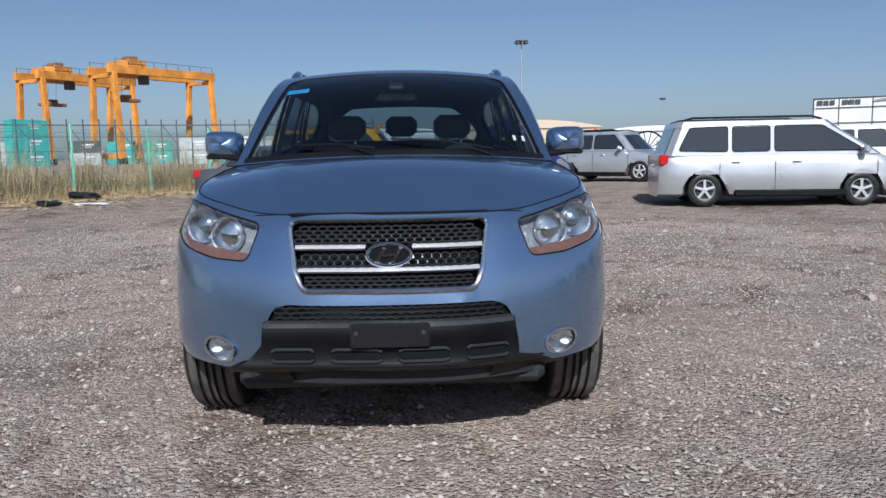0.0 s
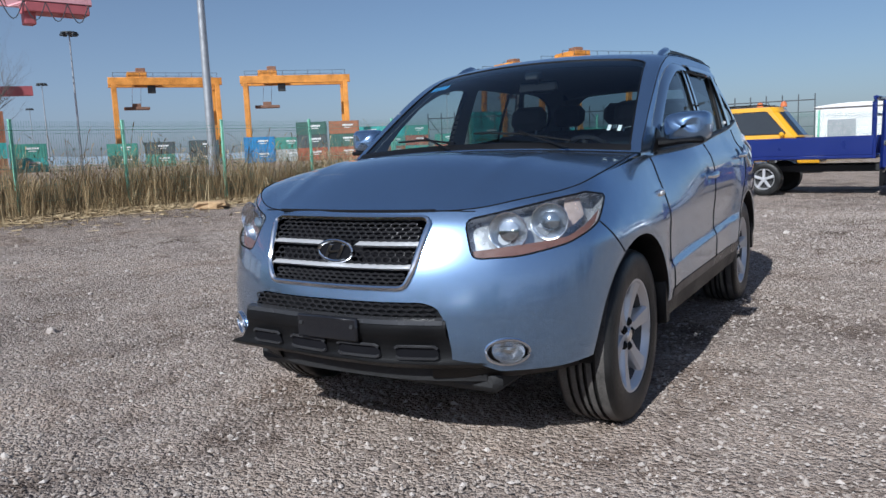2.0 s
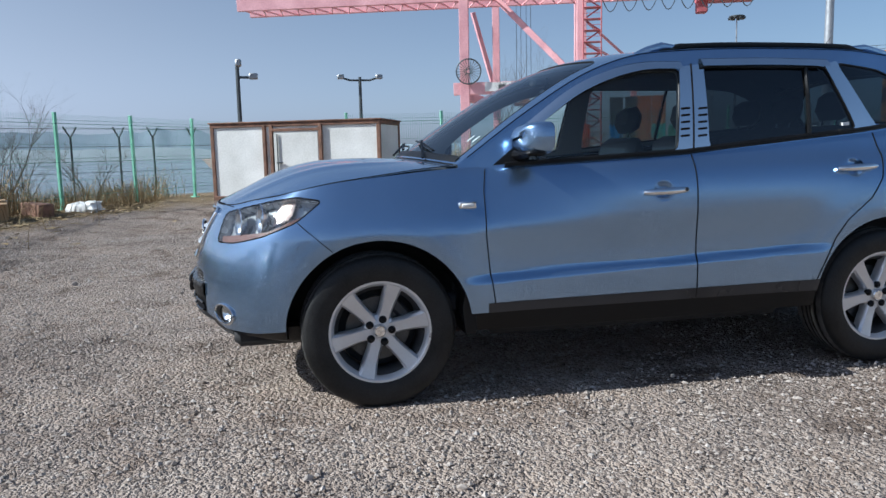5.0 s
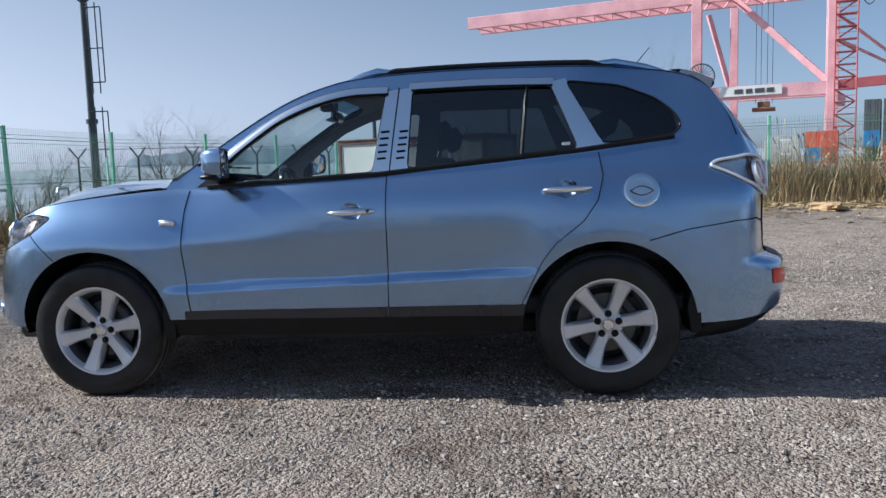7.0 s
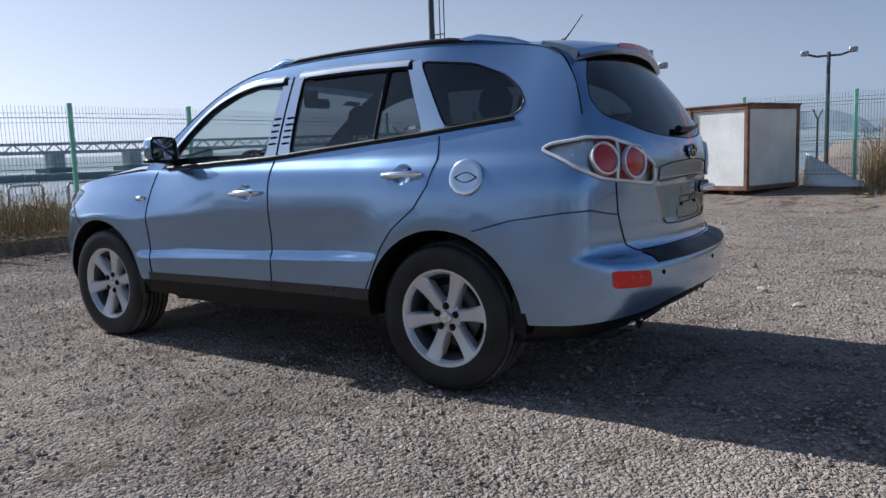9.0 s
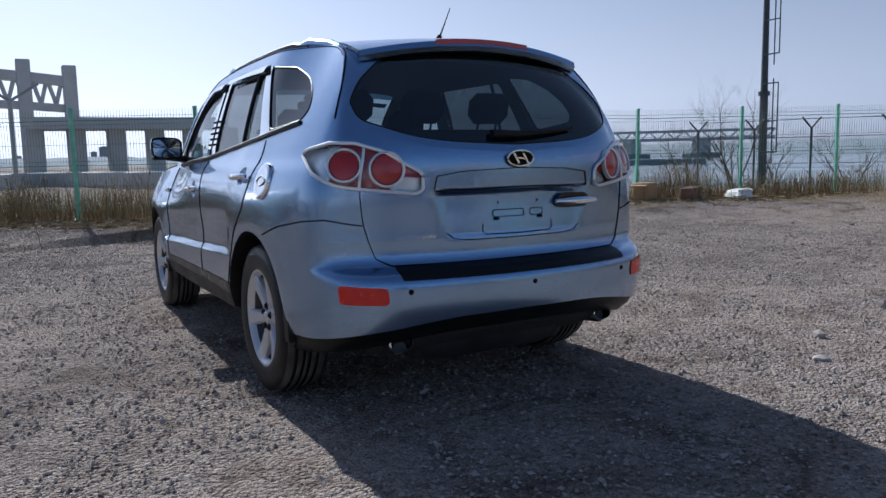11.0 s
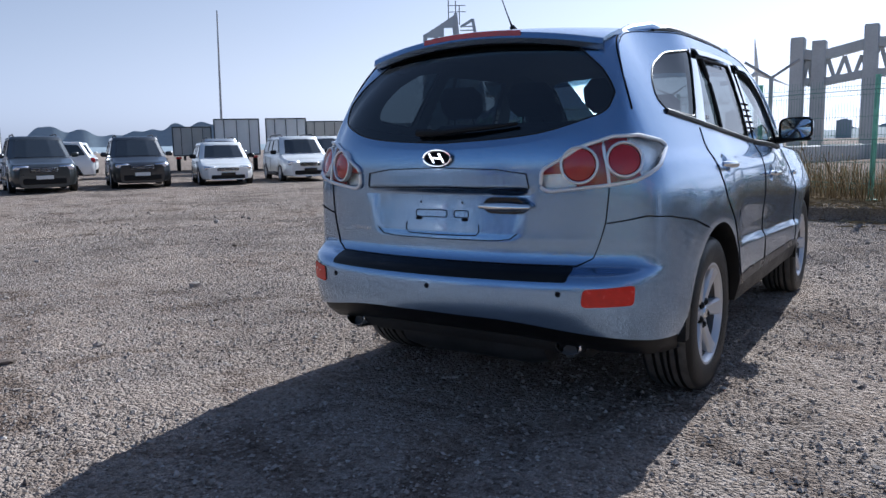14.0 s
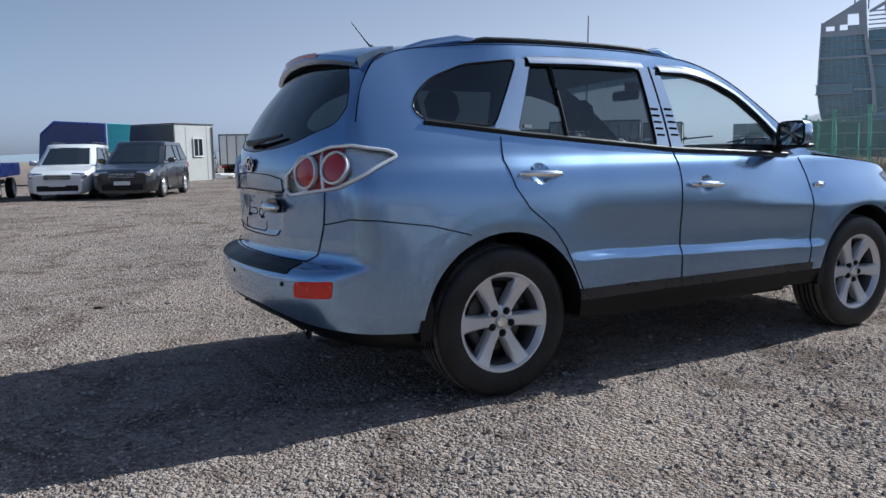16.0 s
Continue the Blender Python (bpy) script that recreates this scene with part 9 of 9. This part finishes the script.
GREYBOX = material("grey_box_panel", (0.42, 0.42, 0.40), 0.5, 0.1, 0.1, 0.8, 10)
cargo(114.0, 46, (-2.4, 4.6), 2.0, 0.85, 2.85, 3.4, PALEWHITE, "white box truck with dark-edged rear doors", -12)
cargo(128.6, 46, E0, 2.1, 0.9, 2.50, 3.6, GREYBOX, "grey-brown box truck with double doors")
cargo(131.7, 44, E0, 2.4, 0.9, 2.85, 4.0, PALEWHITE, "white box truck with double doors")
cargo(135.2, 44, E0, 2.2, 0.9, 2.85, 4.0, PALEWHITE, "white box truck with dark edges")
cargo(104.4, 45, (-3.37, 3.78), 1.9, 0.75, 2.45, 3.2, PALEWHITE, "white box truck with black-framed rear doors among scrap", -9)
cargo(138.0, 48, E0, 2.2, 0.9, 2.80, 4.0, GREYBOX, "grey box truck in the second row")

# canopy truck, site office, crates
q = P(93.3, 40, (-3.8, 3.3))
t = thing("canopy_truck", "truck with deep blue canopy and turquoise door", "truck", m=pose(q[0], q[1], 0, 0, 0, -92.9))
g = Geo()
g.prism([(-1.75, 0.9), (1.2, 0.9), (1.25, 2.90), (-1.0, 3.0), (-1.6, 2.4)], 0, 3.0, 'y', 0.12)
part("canopy", g, BLUECAR, t, "deep blue tarpaulin")
g = Geo()
g.prism([(1.3, 1.0), (2.1, 1.0), (2.35, 2.85), (1.3, 2.9)], 0.2, 0.35, 'y', 0.02)
part("door", g, material("turquoise_panel", (0.10, 0.55, 0.60), 0.5), t, "turquoise open door")
g = Geo()
g.box((0, 1.5, 0.7), (2.6, 2.8, 0.3), 0.03)
part("bed", g, DARKGREY, t)
put_wheels(t, (0.7, 2.4), 0.95, 0.40)

OFFICEPALE = material("pale_grey_cabin_panel", (0.50, 0.50, 0.47), 0.6, 0, 0.12, 0.8, 12)
OFFICEDARK = material("dark_grey_cabin_wall", (0.10, 0.105, 0.11), 0.6, 0, 0.1, 0.6, 8)
q = P(96.9, 42, (-3.8, 3.3))
t = thing("site_office", "flat-roofed site office, dark end and pale side", "cabin", m=pose(q[0], q[1], 0, 0, 0, -96.9 + 38))
g = Geo()
g.box((1.27, -0.67, 1.42), (2.50, 4.44, 2.84), 0.02)
part("wall", g, OFFICEPALE, t, "pale grey wall panels")
g = Geo()
g.box((-0.012, -0.67, 1.42), (0.03, 4.40, 2.80), 0.005)
part("end_wall", g, OFFICEDARK, t, "dark grey end wall")
g = Geo()
g.box((1.27, -0.67, 2.87), (2.58, 4.52, 0.06), 0.01)
part("roof", g, OFFICEDARK, t)
for x in (0.70, 2.05):
    g = Geo()
    g.box((x, -2.888, 1.40), (0.03, 0.02, 2.70), 0.004)
    part("panel_joint", g, STEEL, t)
g = Geo()
g.box((1.45, -2.90, 1.70), (0.55, 0.05, 0.86), 0.01)
w = part("window", g, DARKGLASS, t)
for x, z, sx, sz in ((1.16, 1.70, 0.05, 0.94), (1.74, 1.70, 0.05, 0.94), (1.45, 1.70, 0.04, 0.86), (1.45, 2.15, 0.62, 0.05), (1.45, 1.25, 0.66, 0.06)):
    g = Geo()
    g.box((x, -2.925, z), (sx, 0.04, sz), 0.006)
    part("window_frame", g, PALEWHITE, w)
g = Geo()
g.tube([(2.44, -2.93, 0.1), (2.44, -2.93, 2.75)], 0.04, 8)
part("downpipe", g, STEEL, t)

ROSE = material("dusty_pink_fabric", (0.45, 0.28, 0.24), 0.9)
for az, d, s, mt, nm, lb in ((106.0, 43, (0.8, 0.6, 1.5), CARD, "crate", "brown plywood crate among scrap"), (107.0, 43, (0.8, 0.5, 0.9), CARD, "crate", "low brown crate with boards"), (112.3, 45, (1.1, 0.6, 0.8), ROSE, "armchair", "faded pink armchair standing outdoors"),
                             (101.2, 42, (0.4, 0.4, 0.7), BLUECAR, "drum", "blue plastic drum by the office"), (102.0, 42, (0.5, 0.4, 1.0), RUBBER, "bin", "dark bin by the office wall"), (103.2, 44, (1.6, 0.6, 0.3), PALEWHITE, "scrap_heap", "pale scrap heap on the gravel"), (104.2, 46, (1.4, 0.8, 0.35), RUBBER, "scrap_heap", "dark scrap heap on the gravel")):
    q = P(az, d, (-3.3, 3.8))
    debris(nm, q[0], q[1], s, -az + 10, mt, lb, nm.replace("_", " "))
high_mast(130.3, 120, (-2.4, 4.6), 21.5, 0.22, False, -1.5)
high_mast(150.5, 200, E0, 9.0, 0.15)

# ---- south: tower, pyramid, viaduct, bridge, turbines, far shore ----
CONCRETE = material("pale_concrete", (0.50, 0.50, 0.49), 0.85, 0, 0.15, 0.4, 6, 0.1)
# tower glass and cladding are paled towards grey-blue, haze put into their colour
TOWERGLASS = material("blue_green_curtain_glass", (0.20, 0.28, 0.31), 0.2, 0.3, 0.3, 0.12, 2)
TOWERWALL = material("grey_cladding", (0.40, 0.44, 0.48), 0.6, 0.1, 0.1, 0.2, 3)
PYR = material("grey_metal_roof", (0.40, 0.42, 0.45), 0.42, 0.35, 0.06, 0.15, 3)
# distance haze is mixed into the base colours of far land and hills
HAZELAND = material("hazed_far_land", (0.22, 0.26, 0.28), 0.95, 0, 0.15, 0.01, 0.2)
HAZEHILL = material("hazed_far_hill", (0.26, 0.32, 0.37), 0.95, 0, 0.12, 0.004, 0.1)
S0 = (-0.5, 5.3)


def tower():
    az, d = 148.0, 250
    x, y = P(az, d, S0)
    t = thing("control_tower", "leaning glass tower with curved walls and antennas", "tower", m=pose(x, y, 0, 0, 0, -az))
    # half-widths of the body by height; a slanting top
    lx = spl([0, 5, 11, 18, 37, 43], [-6.0, -7.2, -8.9, -9.8, -9.5, -9.3])
    rx = spl([0, 8, 19.5, 32, 43], [5.9, 5.2, 4.0, 1.8, 0.8])
    def topz(a):
        return 36.5 + 6.3 * a
    def across(a, z):
        return lx(z) + (rx(z) - lx(z)) * a
    zs = [i / 14 for i in range(15)]
    g = Geo()
    for yy in (0, 9):
        g.grid(lambda a, b: (across(a, 33.5 * b), yy + 0.6 * math.sin(math.pi * a) * (-1 if yy == 0 else 1), 33.5 * b), [i / 8 for i in range(9)], zs)
    for a in (0, 1):
        g.grid(lambda k, b: (across(a, 33.5 * b), 9 * k, 33.5 * b), [0, 1], zs)
    g.grid(lambda a, k: (across(a, 33.5), 9 * k, 33.5), [0, 1], [0, 1])
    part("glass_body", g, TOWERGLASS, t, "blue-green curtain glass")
    # floor edges and mullions
    for i in range(13):
        z = 3.5 + 2.3 * i
        g = Geo()
        big = i in (6, 10)
        g.box(((lx(z) + rx(z)) / 2, -0.55, z), (rx(z) - lx(z) - 0.2, 0.7 if not big else 1.6, 0.22 if not big else 0.7), 0.05)
        part("floor_band", g, TOWERWALL, t)
    g = Geo()
    g.box((lx(17) + 4.2, -1.2, 17.6), (9.4, 1.6, 2.6), 0.1)
    bal = part("bay", g, TOWERGLASS, t, "projecting glazed bay")
    for z in (16.3, 18.9):
        g = Geo()
        g.box((lx(17) + 4.2, -1.3, z), (9.8, 1.9, 0.35), 0.05)
        part("bay_edge", g, TOWERWALL, bal)
    for i in range(1, 8):
        g = Geo()
        g.tube([(across(i / 8, z), -0.66 * math.sin(math.pi * i / 8) - 0.08, z) for z in [33 * j / 10 for j in range(11)]], 0.09, 4)
        part("mullion", g, TOWERWALL, t)
    # crown: a slanting frame with openings above the glass
    def crown(a, zz):
        return (across(a, zz), -0.7, zz)
    for a0, a1, z0, z1 in ((0.0, 1.0, 32.6, 34.2), (0.0, 0.10, 34.0, 99), (0.86, 1.0, 34.0, 99), (0.30, 0.42, 34.0, 99), (0.10, 0.30, 35.6, 99), (0.42, 0.60, 35.8, 99), (0.60, 0.86, 34.0, 35.4), (0.60, 0.86, 38.6, 99)):
        g = Geo()
        pts = [(a0, z0), (a1, z0), (a1, min(z1, topz(a1))), (a0, min(z1, topz(a0)))]
        fr = [crown(*p) for p in pts]
        g.add(fr + [(p[0], p[1] + 1.2, p[2]) for p in fr], [(0, 1, 2, 3), (7, 6, 5, 4)] + [(i, (i + 1) % 4, 4 + (i + 1) % 4, 4 + i) for i in range(4)])
        part("crown_wall", g, TOWERWALL, t, "grey crown wall", smooth=False)
    for f_, w in ((lx, 0.6), (rx, 1.3)):
        g = Geo()
        pts = [(f_(z), -0.7, z) for z in [43.0 * i / 20 for i in range(21)] if z < topz(0 if f_ is lx else 1) + 0.3]
        g.tube(pts, w * 0.55, 4)
        part("edge_fin", g, TOWERWALL, t, "pale grey fin")
    # second slab with an open lattice top
    g = Geo()
    l2 = spl([0, 8, 19.5, 32, 43], [6.1, 5.4, 4.2, 2.4, 2.2])
    r2 = spl([0, 8, 30, 38, 41.5], [10.6, 10.2, 8.0, 6.8, 6.2])
    g.grid(lambda a, b: (l2(34 * b) + (r2(34 * b) - l2(34 * b)) * a, 1.5, 34 * b), [0, 0.5, 1], zs)
    g.grid(lambda k, b: (r2(34 * b), 1.5 + 8 * k, 34 * b), [0, 1], zs)
    g.grid(lambda a, k: (l2(34) + (r2(34) - l2(34)) * a, 1.5 + 8 * k, 34), [0, 1], [0, 1])
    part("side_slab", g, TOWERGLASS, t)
    g = Geo()
    g.tube([(r2(z), 1.2, z) for z in [41.3 * i / 16 for i in range(17)]], 0.7, 4)
    part("edge_fin", g, TOWERWALL, t, "pale grey fin")
    for z in (6, 12, 18, 24, 27.5, 31, 34.2, 35.4, 36.6, 37.8, 39.0):
        g = Geo()
        big = z == 27.5
        g.box(((l2(z) + r2(z)) / 2, 0.9, z), (r2(z) - l2(z), 2.4 if big else 1.0, 1.6 if big else 0.3), 0.05)
        part("floor_band", g, TOWERWALL, t)
    g = Geo()
    g.add([(2.4, 0.8, 38.6), (6.3, 0.8, 40.6), (6.2, 0.8, 41.6), (2.4, 0.8, 39.4), (2.4, 1.6, 38.6), (6.3, 1.6, 40.6), (6.2, 1.6, 41.6), (2.4, 1.6, 39.4)], [(0, 1, 2, 3), (7, 6, 5, 4), (0, 4, 5, 1), (1, 5, 6, 2), (2, 6, 7, 3), (3, 7, 4, 0)])
    part("crown_wall", g, TOWERWALL, t, smooth=False)
    g = Geo()
    for xx, zt in ((-1.5, 49.5), (0.8, 47.5), (2.0, 46.0)):
        g.tube([(xx, 3, 40), (xx, 3, zt)], 0.16, 5)
    for z in (44.0, 46.0):
        g.tube([(-1.8, 3, z), (4.0, 3, z)], 0.14, 4)
    part("antenna", g, DARKSTEEL, t)


tower()


def pyramid():
    d = 130.0
    apex = (*P(155.6, d + 8, S0), 15.2)
    lft, mid, rgt = P(149.6, d + 2, S0), P(158.6, d - 6, S0), P(164.5, d + 10, S0)
    bk = P(156.5, d + 30, S0)
    t = thing("pyramid_hall", "hall with grey pyramid roof on a low wall", "hall")
    g = Geo()
    z = 5.2
    v = [apex, (*lft, z), (*mid, z), (*rgt, z), (*bk, z)]
    g.add(v, [(0, 1, 2), (0, 2, 3), (0, 3, 4), (0, 4, 1)])
    part("roof", g, PYR, t, "smooth grey metal roof", smooth=False)
    ring = [lft, mid, rgt, bk]
    for a, b in zip(ring, ring[1:] + ring[:1]):
        part("wall", beam((*a, z / 2), (*b, z / 2), 0.4, z), TOWERWALL, t)
    g = Geo()
    for a, b in ((lft, mid), (mid, rgt)):
        for i in range(1, 8):
            k = i / 8
            g.tube([(a[0] + (b[0] - a[0]) * k, a[1] + (b[1] - a[1]) * k, z), (apex[0], apex[1], apex[2])], 0.03, 3, cap=False)
    part("roof_seam", g, TOWERWALL, t)
    # pale screen wall in front of it
    w = thing("screen_wall", "long pale green screen wall of panels", "wall", kind="structure")
    pts = [P(142 + 20 * i / 20, 92, S0) for i in range(21)]
    for a, b in zip(pts, pts[1:]):
        part("wall_panel", beam((*a, 2.0), (*b, 2.0), 0.12, 3.9), SCREENWALL, w)
    for z in (0.9, 2.6):
        for a, b in zip(pts[::5], pts[5::5]):
            part("rail", beam((*a, z), (*b, z), 0.25, 0.12), PALEWHITE, w)
    # sail-like white fin
    q = P(162.4, 135, S0)
    g = Geo()
    g.prism([(-2.8, 3.2), (1.6, 3.2), (1.4, 9.0)], 0, 0.4, 'y', 0.05)
    g.box((0, 0.2, 1.6), (3.6, 0.5, 3.3), 0.05)
    tagged(part("sail_fin", g, PALEWHITE, m=pose(q[0], q[1], 0, 0, 0, -162)), "white sail-shaped fin beside the hall", "fin")


SCREENWALL = material("pale_green_screen", (0.30, 0.37, 0.35), 0.7, 0, 0.12, 0.3, 4)
pyramid()

# observation deck
q = P(151.7, 225, S0)
t = thing("observation_deck", "blue-grey observation deck on a stem", "tower", m=pose(q[0], q[1], 0, 0, 0, -151.7))
g = Geo()
g.box((0, 0, 8), (5.5, 5.5, 16), 0.1)
part("stem", g, TOWERWALL, t)
g = Geo()
g.box((0, 0, 16.5), (10.5, 8, 3.0), 0.1)
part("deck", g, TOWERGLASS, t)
g = Geo()
g.box((0, 0, 18.6), (11, 8.6, 0.5), 0.1)
g.box((-1, 0, 19.6), (4.5, 4, 1.6), 0.1)
part("deck_roof", g, TOWERWALL, t)


def turbine(az, d, hub, rot, blade):
    x, y = P(az, d, S0)
    t = thing("wind_turbine", "white three-bladed wind turbine", "wind turbine", "wind turbines", m=pose(x, y, 0, 0, 0, -az))
    g = Geo()
    g.cyl((0, 0, 0), (0, 0, hub), 1.1, 0.6, n=12)
    part("tower", g, PALEWHITE, t)
    g = Geo()
    g.box((0, 0.6, hub), (1.4, 3.6, 1.5), 0.3)
    part("nacelle", g, PALEWHITE, t)
    for k in range(3):
        a = radians(rot + 120 * k)
        g = Geo()
        c, s = math.cos(a), math.sin(a)
        def bl(u, w):
            r = blade * u
            wd = (0.9 * (1 - u) + 0.12) * w
            return (c * r - s * wd, -1.4 + 0.15 * w * w, hub + s * r + c * wd)
        g.grid(bl, [0.02, 0.2, 0.5, 0.8, 1.0], [-1, 0, 1])
        b = part("blade", g, PALEWHITE, t)
        b.modifiers.new("thick", 'SOLIDIFY').thickness = 0.25


turbine(161.1, 400, 27.0, 60, 12)
turbine(169.2, 350, 28.5, 95, 14)
turbine(163.5, 700, 40, 35, 18)


def street_lamp(az, d, h, two, o=S0):
    x, y = P(az, d, o)
    t = thing("street_lamp", "grey street lamp with a flat arm", "lamp", "street lamps in the south", m=pose(x, y, min(0, gz(x, y)) if d < 60 else 0, 0, 0, -az))
    g = Geo()
    g.cyl((0, 0, 0), (0, 0, h), 0.11, 0.07, n=8)
    part("pole", g, STEEL, t)
    g = Geo()
    if two:
        g.tube([(-1.6, 0, h + 0.05), (0, 0, h - 0.05), (1.6, 0, h + 0.05)], 0.06, 5)
        for s in (-1, 1):
            g.box((s * 1.5, 0, h + 0.04), (0.9, 0.3, 0.14), 0.03)
    else:
        g.tube([(0, 0, h - 0.2), (-0.7, 0, h - 0.05)], 0.05, 5)
        g.box((-0.75, 0, h - 0.02), (0.55, 0.28, 0.16), 0.04)
        g.box((0, 0, h), (0.25, 0.25, 0.3), 0.04)
    part("lamp_head", g, DARKSTEEL, t)


street_lamp(162.4, 43, 5.4, False)
for az, d, h in ((161.0, 95, 7.0), (164.5, 120, 7.5), (167.0, 110, 6.0), (163.3, 150, 8.0), (157.5, 90, 5.0)):
    street_lamp(az, d, h, True)


# viaduct under construction: deck on blocky piers, and a tall braced frame
def viaduct():
    t = thing("viaduct", "grey concrete viaduct on blocky piers", "viaduct")
    pts = [P(a, 66, (1.5, 4.8)) for a in (-166.0, -168.5, -171.0, -173.5, -176.0, -178.5)]
    for i, (a, b) in enumerate(zip(pts, pts[1:])):
        part("deck", beam((*a, 4.35), (*b, 4.35), 4.0, 0.9), CONCRETE, t)
    for q in pts:
        g = Geo()
        g.box((q[0], q[1], 1.6), (1.3, 1.6, 4.9), 0.1)
        part("pier", g, CONCRETE, t)
        g = Geo()
        g.box((q[0], q[1], -0.2), (2.6, 2.6, 1.4), 0.1)
        part("pier_base", g, CONCRETE, t)
    f = thing("braced_frame", "tall grey concrete frame with diagonal bracing", "frame structure")
    cols = [(171.5, 10.2), (172.8, 9.8), (175.8, 10.9), (178.8, 10.6), (181.5, 10.2)]
    o = (-1.78, 4.96)
    base = [(*P(a, 78, o), h) for a, h in cols]
    for x, y, h in base:
        g = Geo()
        g.box((x, y, h / 2), (1.15, 1.4, h), 0.08)
        part("column", g, CONCRETE, f)
    for a, b in zip(base, base[1:]):
        for k, w in ((0.86, 0.9), (0.62, 0.7)):
            part("cross_beam", beam((a[0], a[1], a[2] * k), (b[0], b[1], b[2] * k), 0.9, w), CONCRETE, f)
        n = 3
        for i in range(n):
            p = [a[j] + (b[j] - a[j]) * i / n for j in range(2)]
            q = [a[j] + (b[j] - a[j]) * (i + 0.5) / n for j in range(2)]
            r = [a[j] + (b[j] - a[j]) * (i + 1) / n for j in range(2)]
            part("diagonal", beam((*p, a[2] * 0.63), (*q, a[2] * 0.85), 0.35), CONCRETE, f)
            part("diagonal", beam((*q, a[2] * 0.85), (*r, a[2] * 0.63), 0.35), CONCRETE, f)
    # low quay wall between them
    w = thing("quay_wall", "low pale concrete quay wall", "wall", kind="structure")
    pts = [P(160 + 40 * i / 16, 40 + 6 * math.sin(i), (0, 3)) for i in range(17)]
    for a, b in zip(pts, pts[1:]):
        part("wall_block", beam((*a, 0.35), (*b, 0.35), 0.6, 0.9), CONCRETE, w)
    g = Geo()
    g.tube([(*P(167, 17.6, o), 0), (*P(169.9, 17.6, o), 1.9)], 0.05, 6)
    bar = thing("barbed_wire_post", "grey steel post with forked arms for barbed wire", "post", m=pose(*P(169.9, 20, o), 0, 0, 0, 10))
    g = Geo()
    g.cyl((0, 0, 0), (0, 0, 2.65), 0.05, n=8)
    part("pole", g, STEEL, bar)
    for s in (-1, 1):
        g = Geo()
        g.cyl((0, 0, 2.6), (s * 0.6, 0, 3.0), 0.035, n=6)
        part("arm", g, STEEL, bar)


viaduct()


# truss bridge over the water
def bridge():
    t = thing("truss_bridge", "long grey truss bridge over the water", "bridge")
    n = 60
    pts = [P(-162 + 36 * i / n, 430, (4.2, 2.6)) for i in range(n + 1)]
    for z, w in ((8.5, 1.2), (12.8, 1.0)):
        g = Geo()
        g.tube([(*q, z) for q in pts], w, 4)
        part("chord", g, CONCRETE, t)
    g = Geo()
    for i in range(n):
        a, b = pts[i], pts[i + 1]
        g.tube([(*a, 8.5), (*b, 12.8)] if i % 2 else [(*a, 12.8), (*b, 8.5)], 0.5, 4)
    part("truss_web", g, CONCRETE, t)
    for i in range(4, n, 8):
        g = Geo()
        g.box((*pts[i], 3.0), (7, 7, 10), 0.3)
        part("pier", g, CONCRETE, t)
        g = Geo()
        g.box((*pts[i], -0.5), (14, 14, 3), 0.3)
        part("pier_base", g, HAZELAND, t)


bridge()


def ridge(name, az0, az1, d, h0, h1, seed, mat, label, n=80):
    """A far rise of land with an uneven crest."""
    g = Geo()
    def hgt(a):
        k = (a - az0) / (az1 - az0)
        e = sm(k / 0.12) * sm((1 - k) / 0.12)
        return (h0 + (h1 - h0) * (0.5 + 0.5 * noise.noise((a * 0.16, seed, 0)) + 0.22 * noise.noise((a * 0.9, seed, 3)))) * e
    g.grid(lambda a, k: (*P(a, d + (0, 40, 160)[int(k)]), (-3, hgt(a), -3)[int(k)]), [az0 + (az1 - az0) * i / n for i in range(n + 1)], [0, 1, 2])
    tagged(part(name, g, mat), label, "land", kind="structure")


ridge("far_shore", -178, -88, 640, 7.0, 11.0, 2.0, HAZELAND, "low hazy far shore across the water", 160)
ridge("far_hill_west", -120, -92, 1100, 22, 52, 5.0, HAZEHILL, "hazy blue hills beyond the water")
ridge("far_hill_north", -92, -40, 1500, 8, 22, 8.0, HAZEHILL, "hazy low land behind the port")
ridge("far_hill_east", 117, 133, 2000, 10, 100, 4.2, HAZEHILL, "hazy blue hill behind the parked cars")
ridge("far_land_east", 60, 160, 1500, 5, 16, 9.0, HAZEHILL, "hazy low land in the east")
ridge("far_land_south", 155, 200, 900, 6, 14, 3.0, HAZELAND, "hazy low land in the south")
# mud bank with dark piles in the water, in the haze-tinted land colour
for az, d, w in ((-139.5, 150, 22), (-135, 190, 16), (-131.8, 200, 14), (-151, 170, 40)):
    q = P(az, d, (4.5, 2.1))
    g = Geo()
    g.box((0, 0, -0.9), (w, 8, 1.6), 0.4)
    tagged(part("mud_bank", g, HAZELAND, m=pose(q[0], q[1], 0, 0, 0, -az)), "dark mud bank showing above the water", "bank", kind="structure")
# city blocks on the horizon, walls and roofs in the haze-tinted hill colour
rng = random.Random(21)
for i in range(16):
    az = 164 + 22 * rng.random()
    q = P(az, 800 + 80 * i, S0)
    h = rng.uniform(14, 34)
    t = thing("tower_block", "hazy far tower block", "building", "far city blocks", m=pose(q[0], q[1], 0, 0, 0, -az))
    g = Geo()
    w = rng.uniform(8, 16)
    g.box((0, 0, h / 2), (w, 14, h), 0.2)
    part("wall", g, HAZEHILL, t)
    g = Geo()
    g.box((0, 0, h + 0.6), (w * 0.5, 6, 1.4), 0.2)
    part("roof", g, HAZEHILL, t)
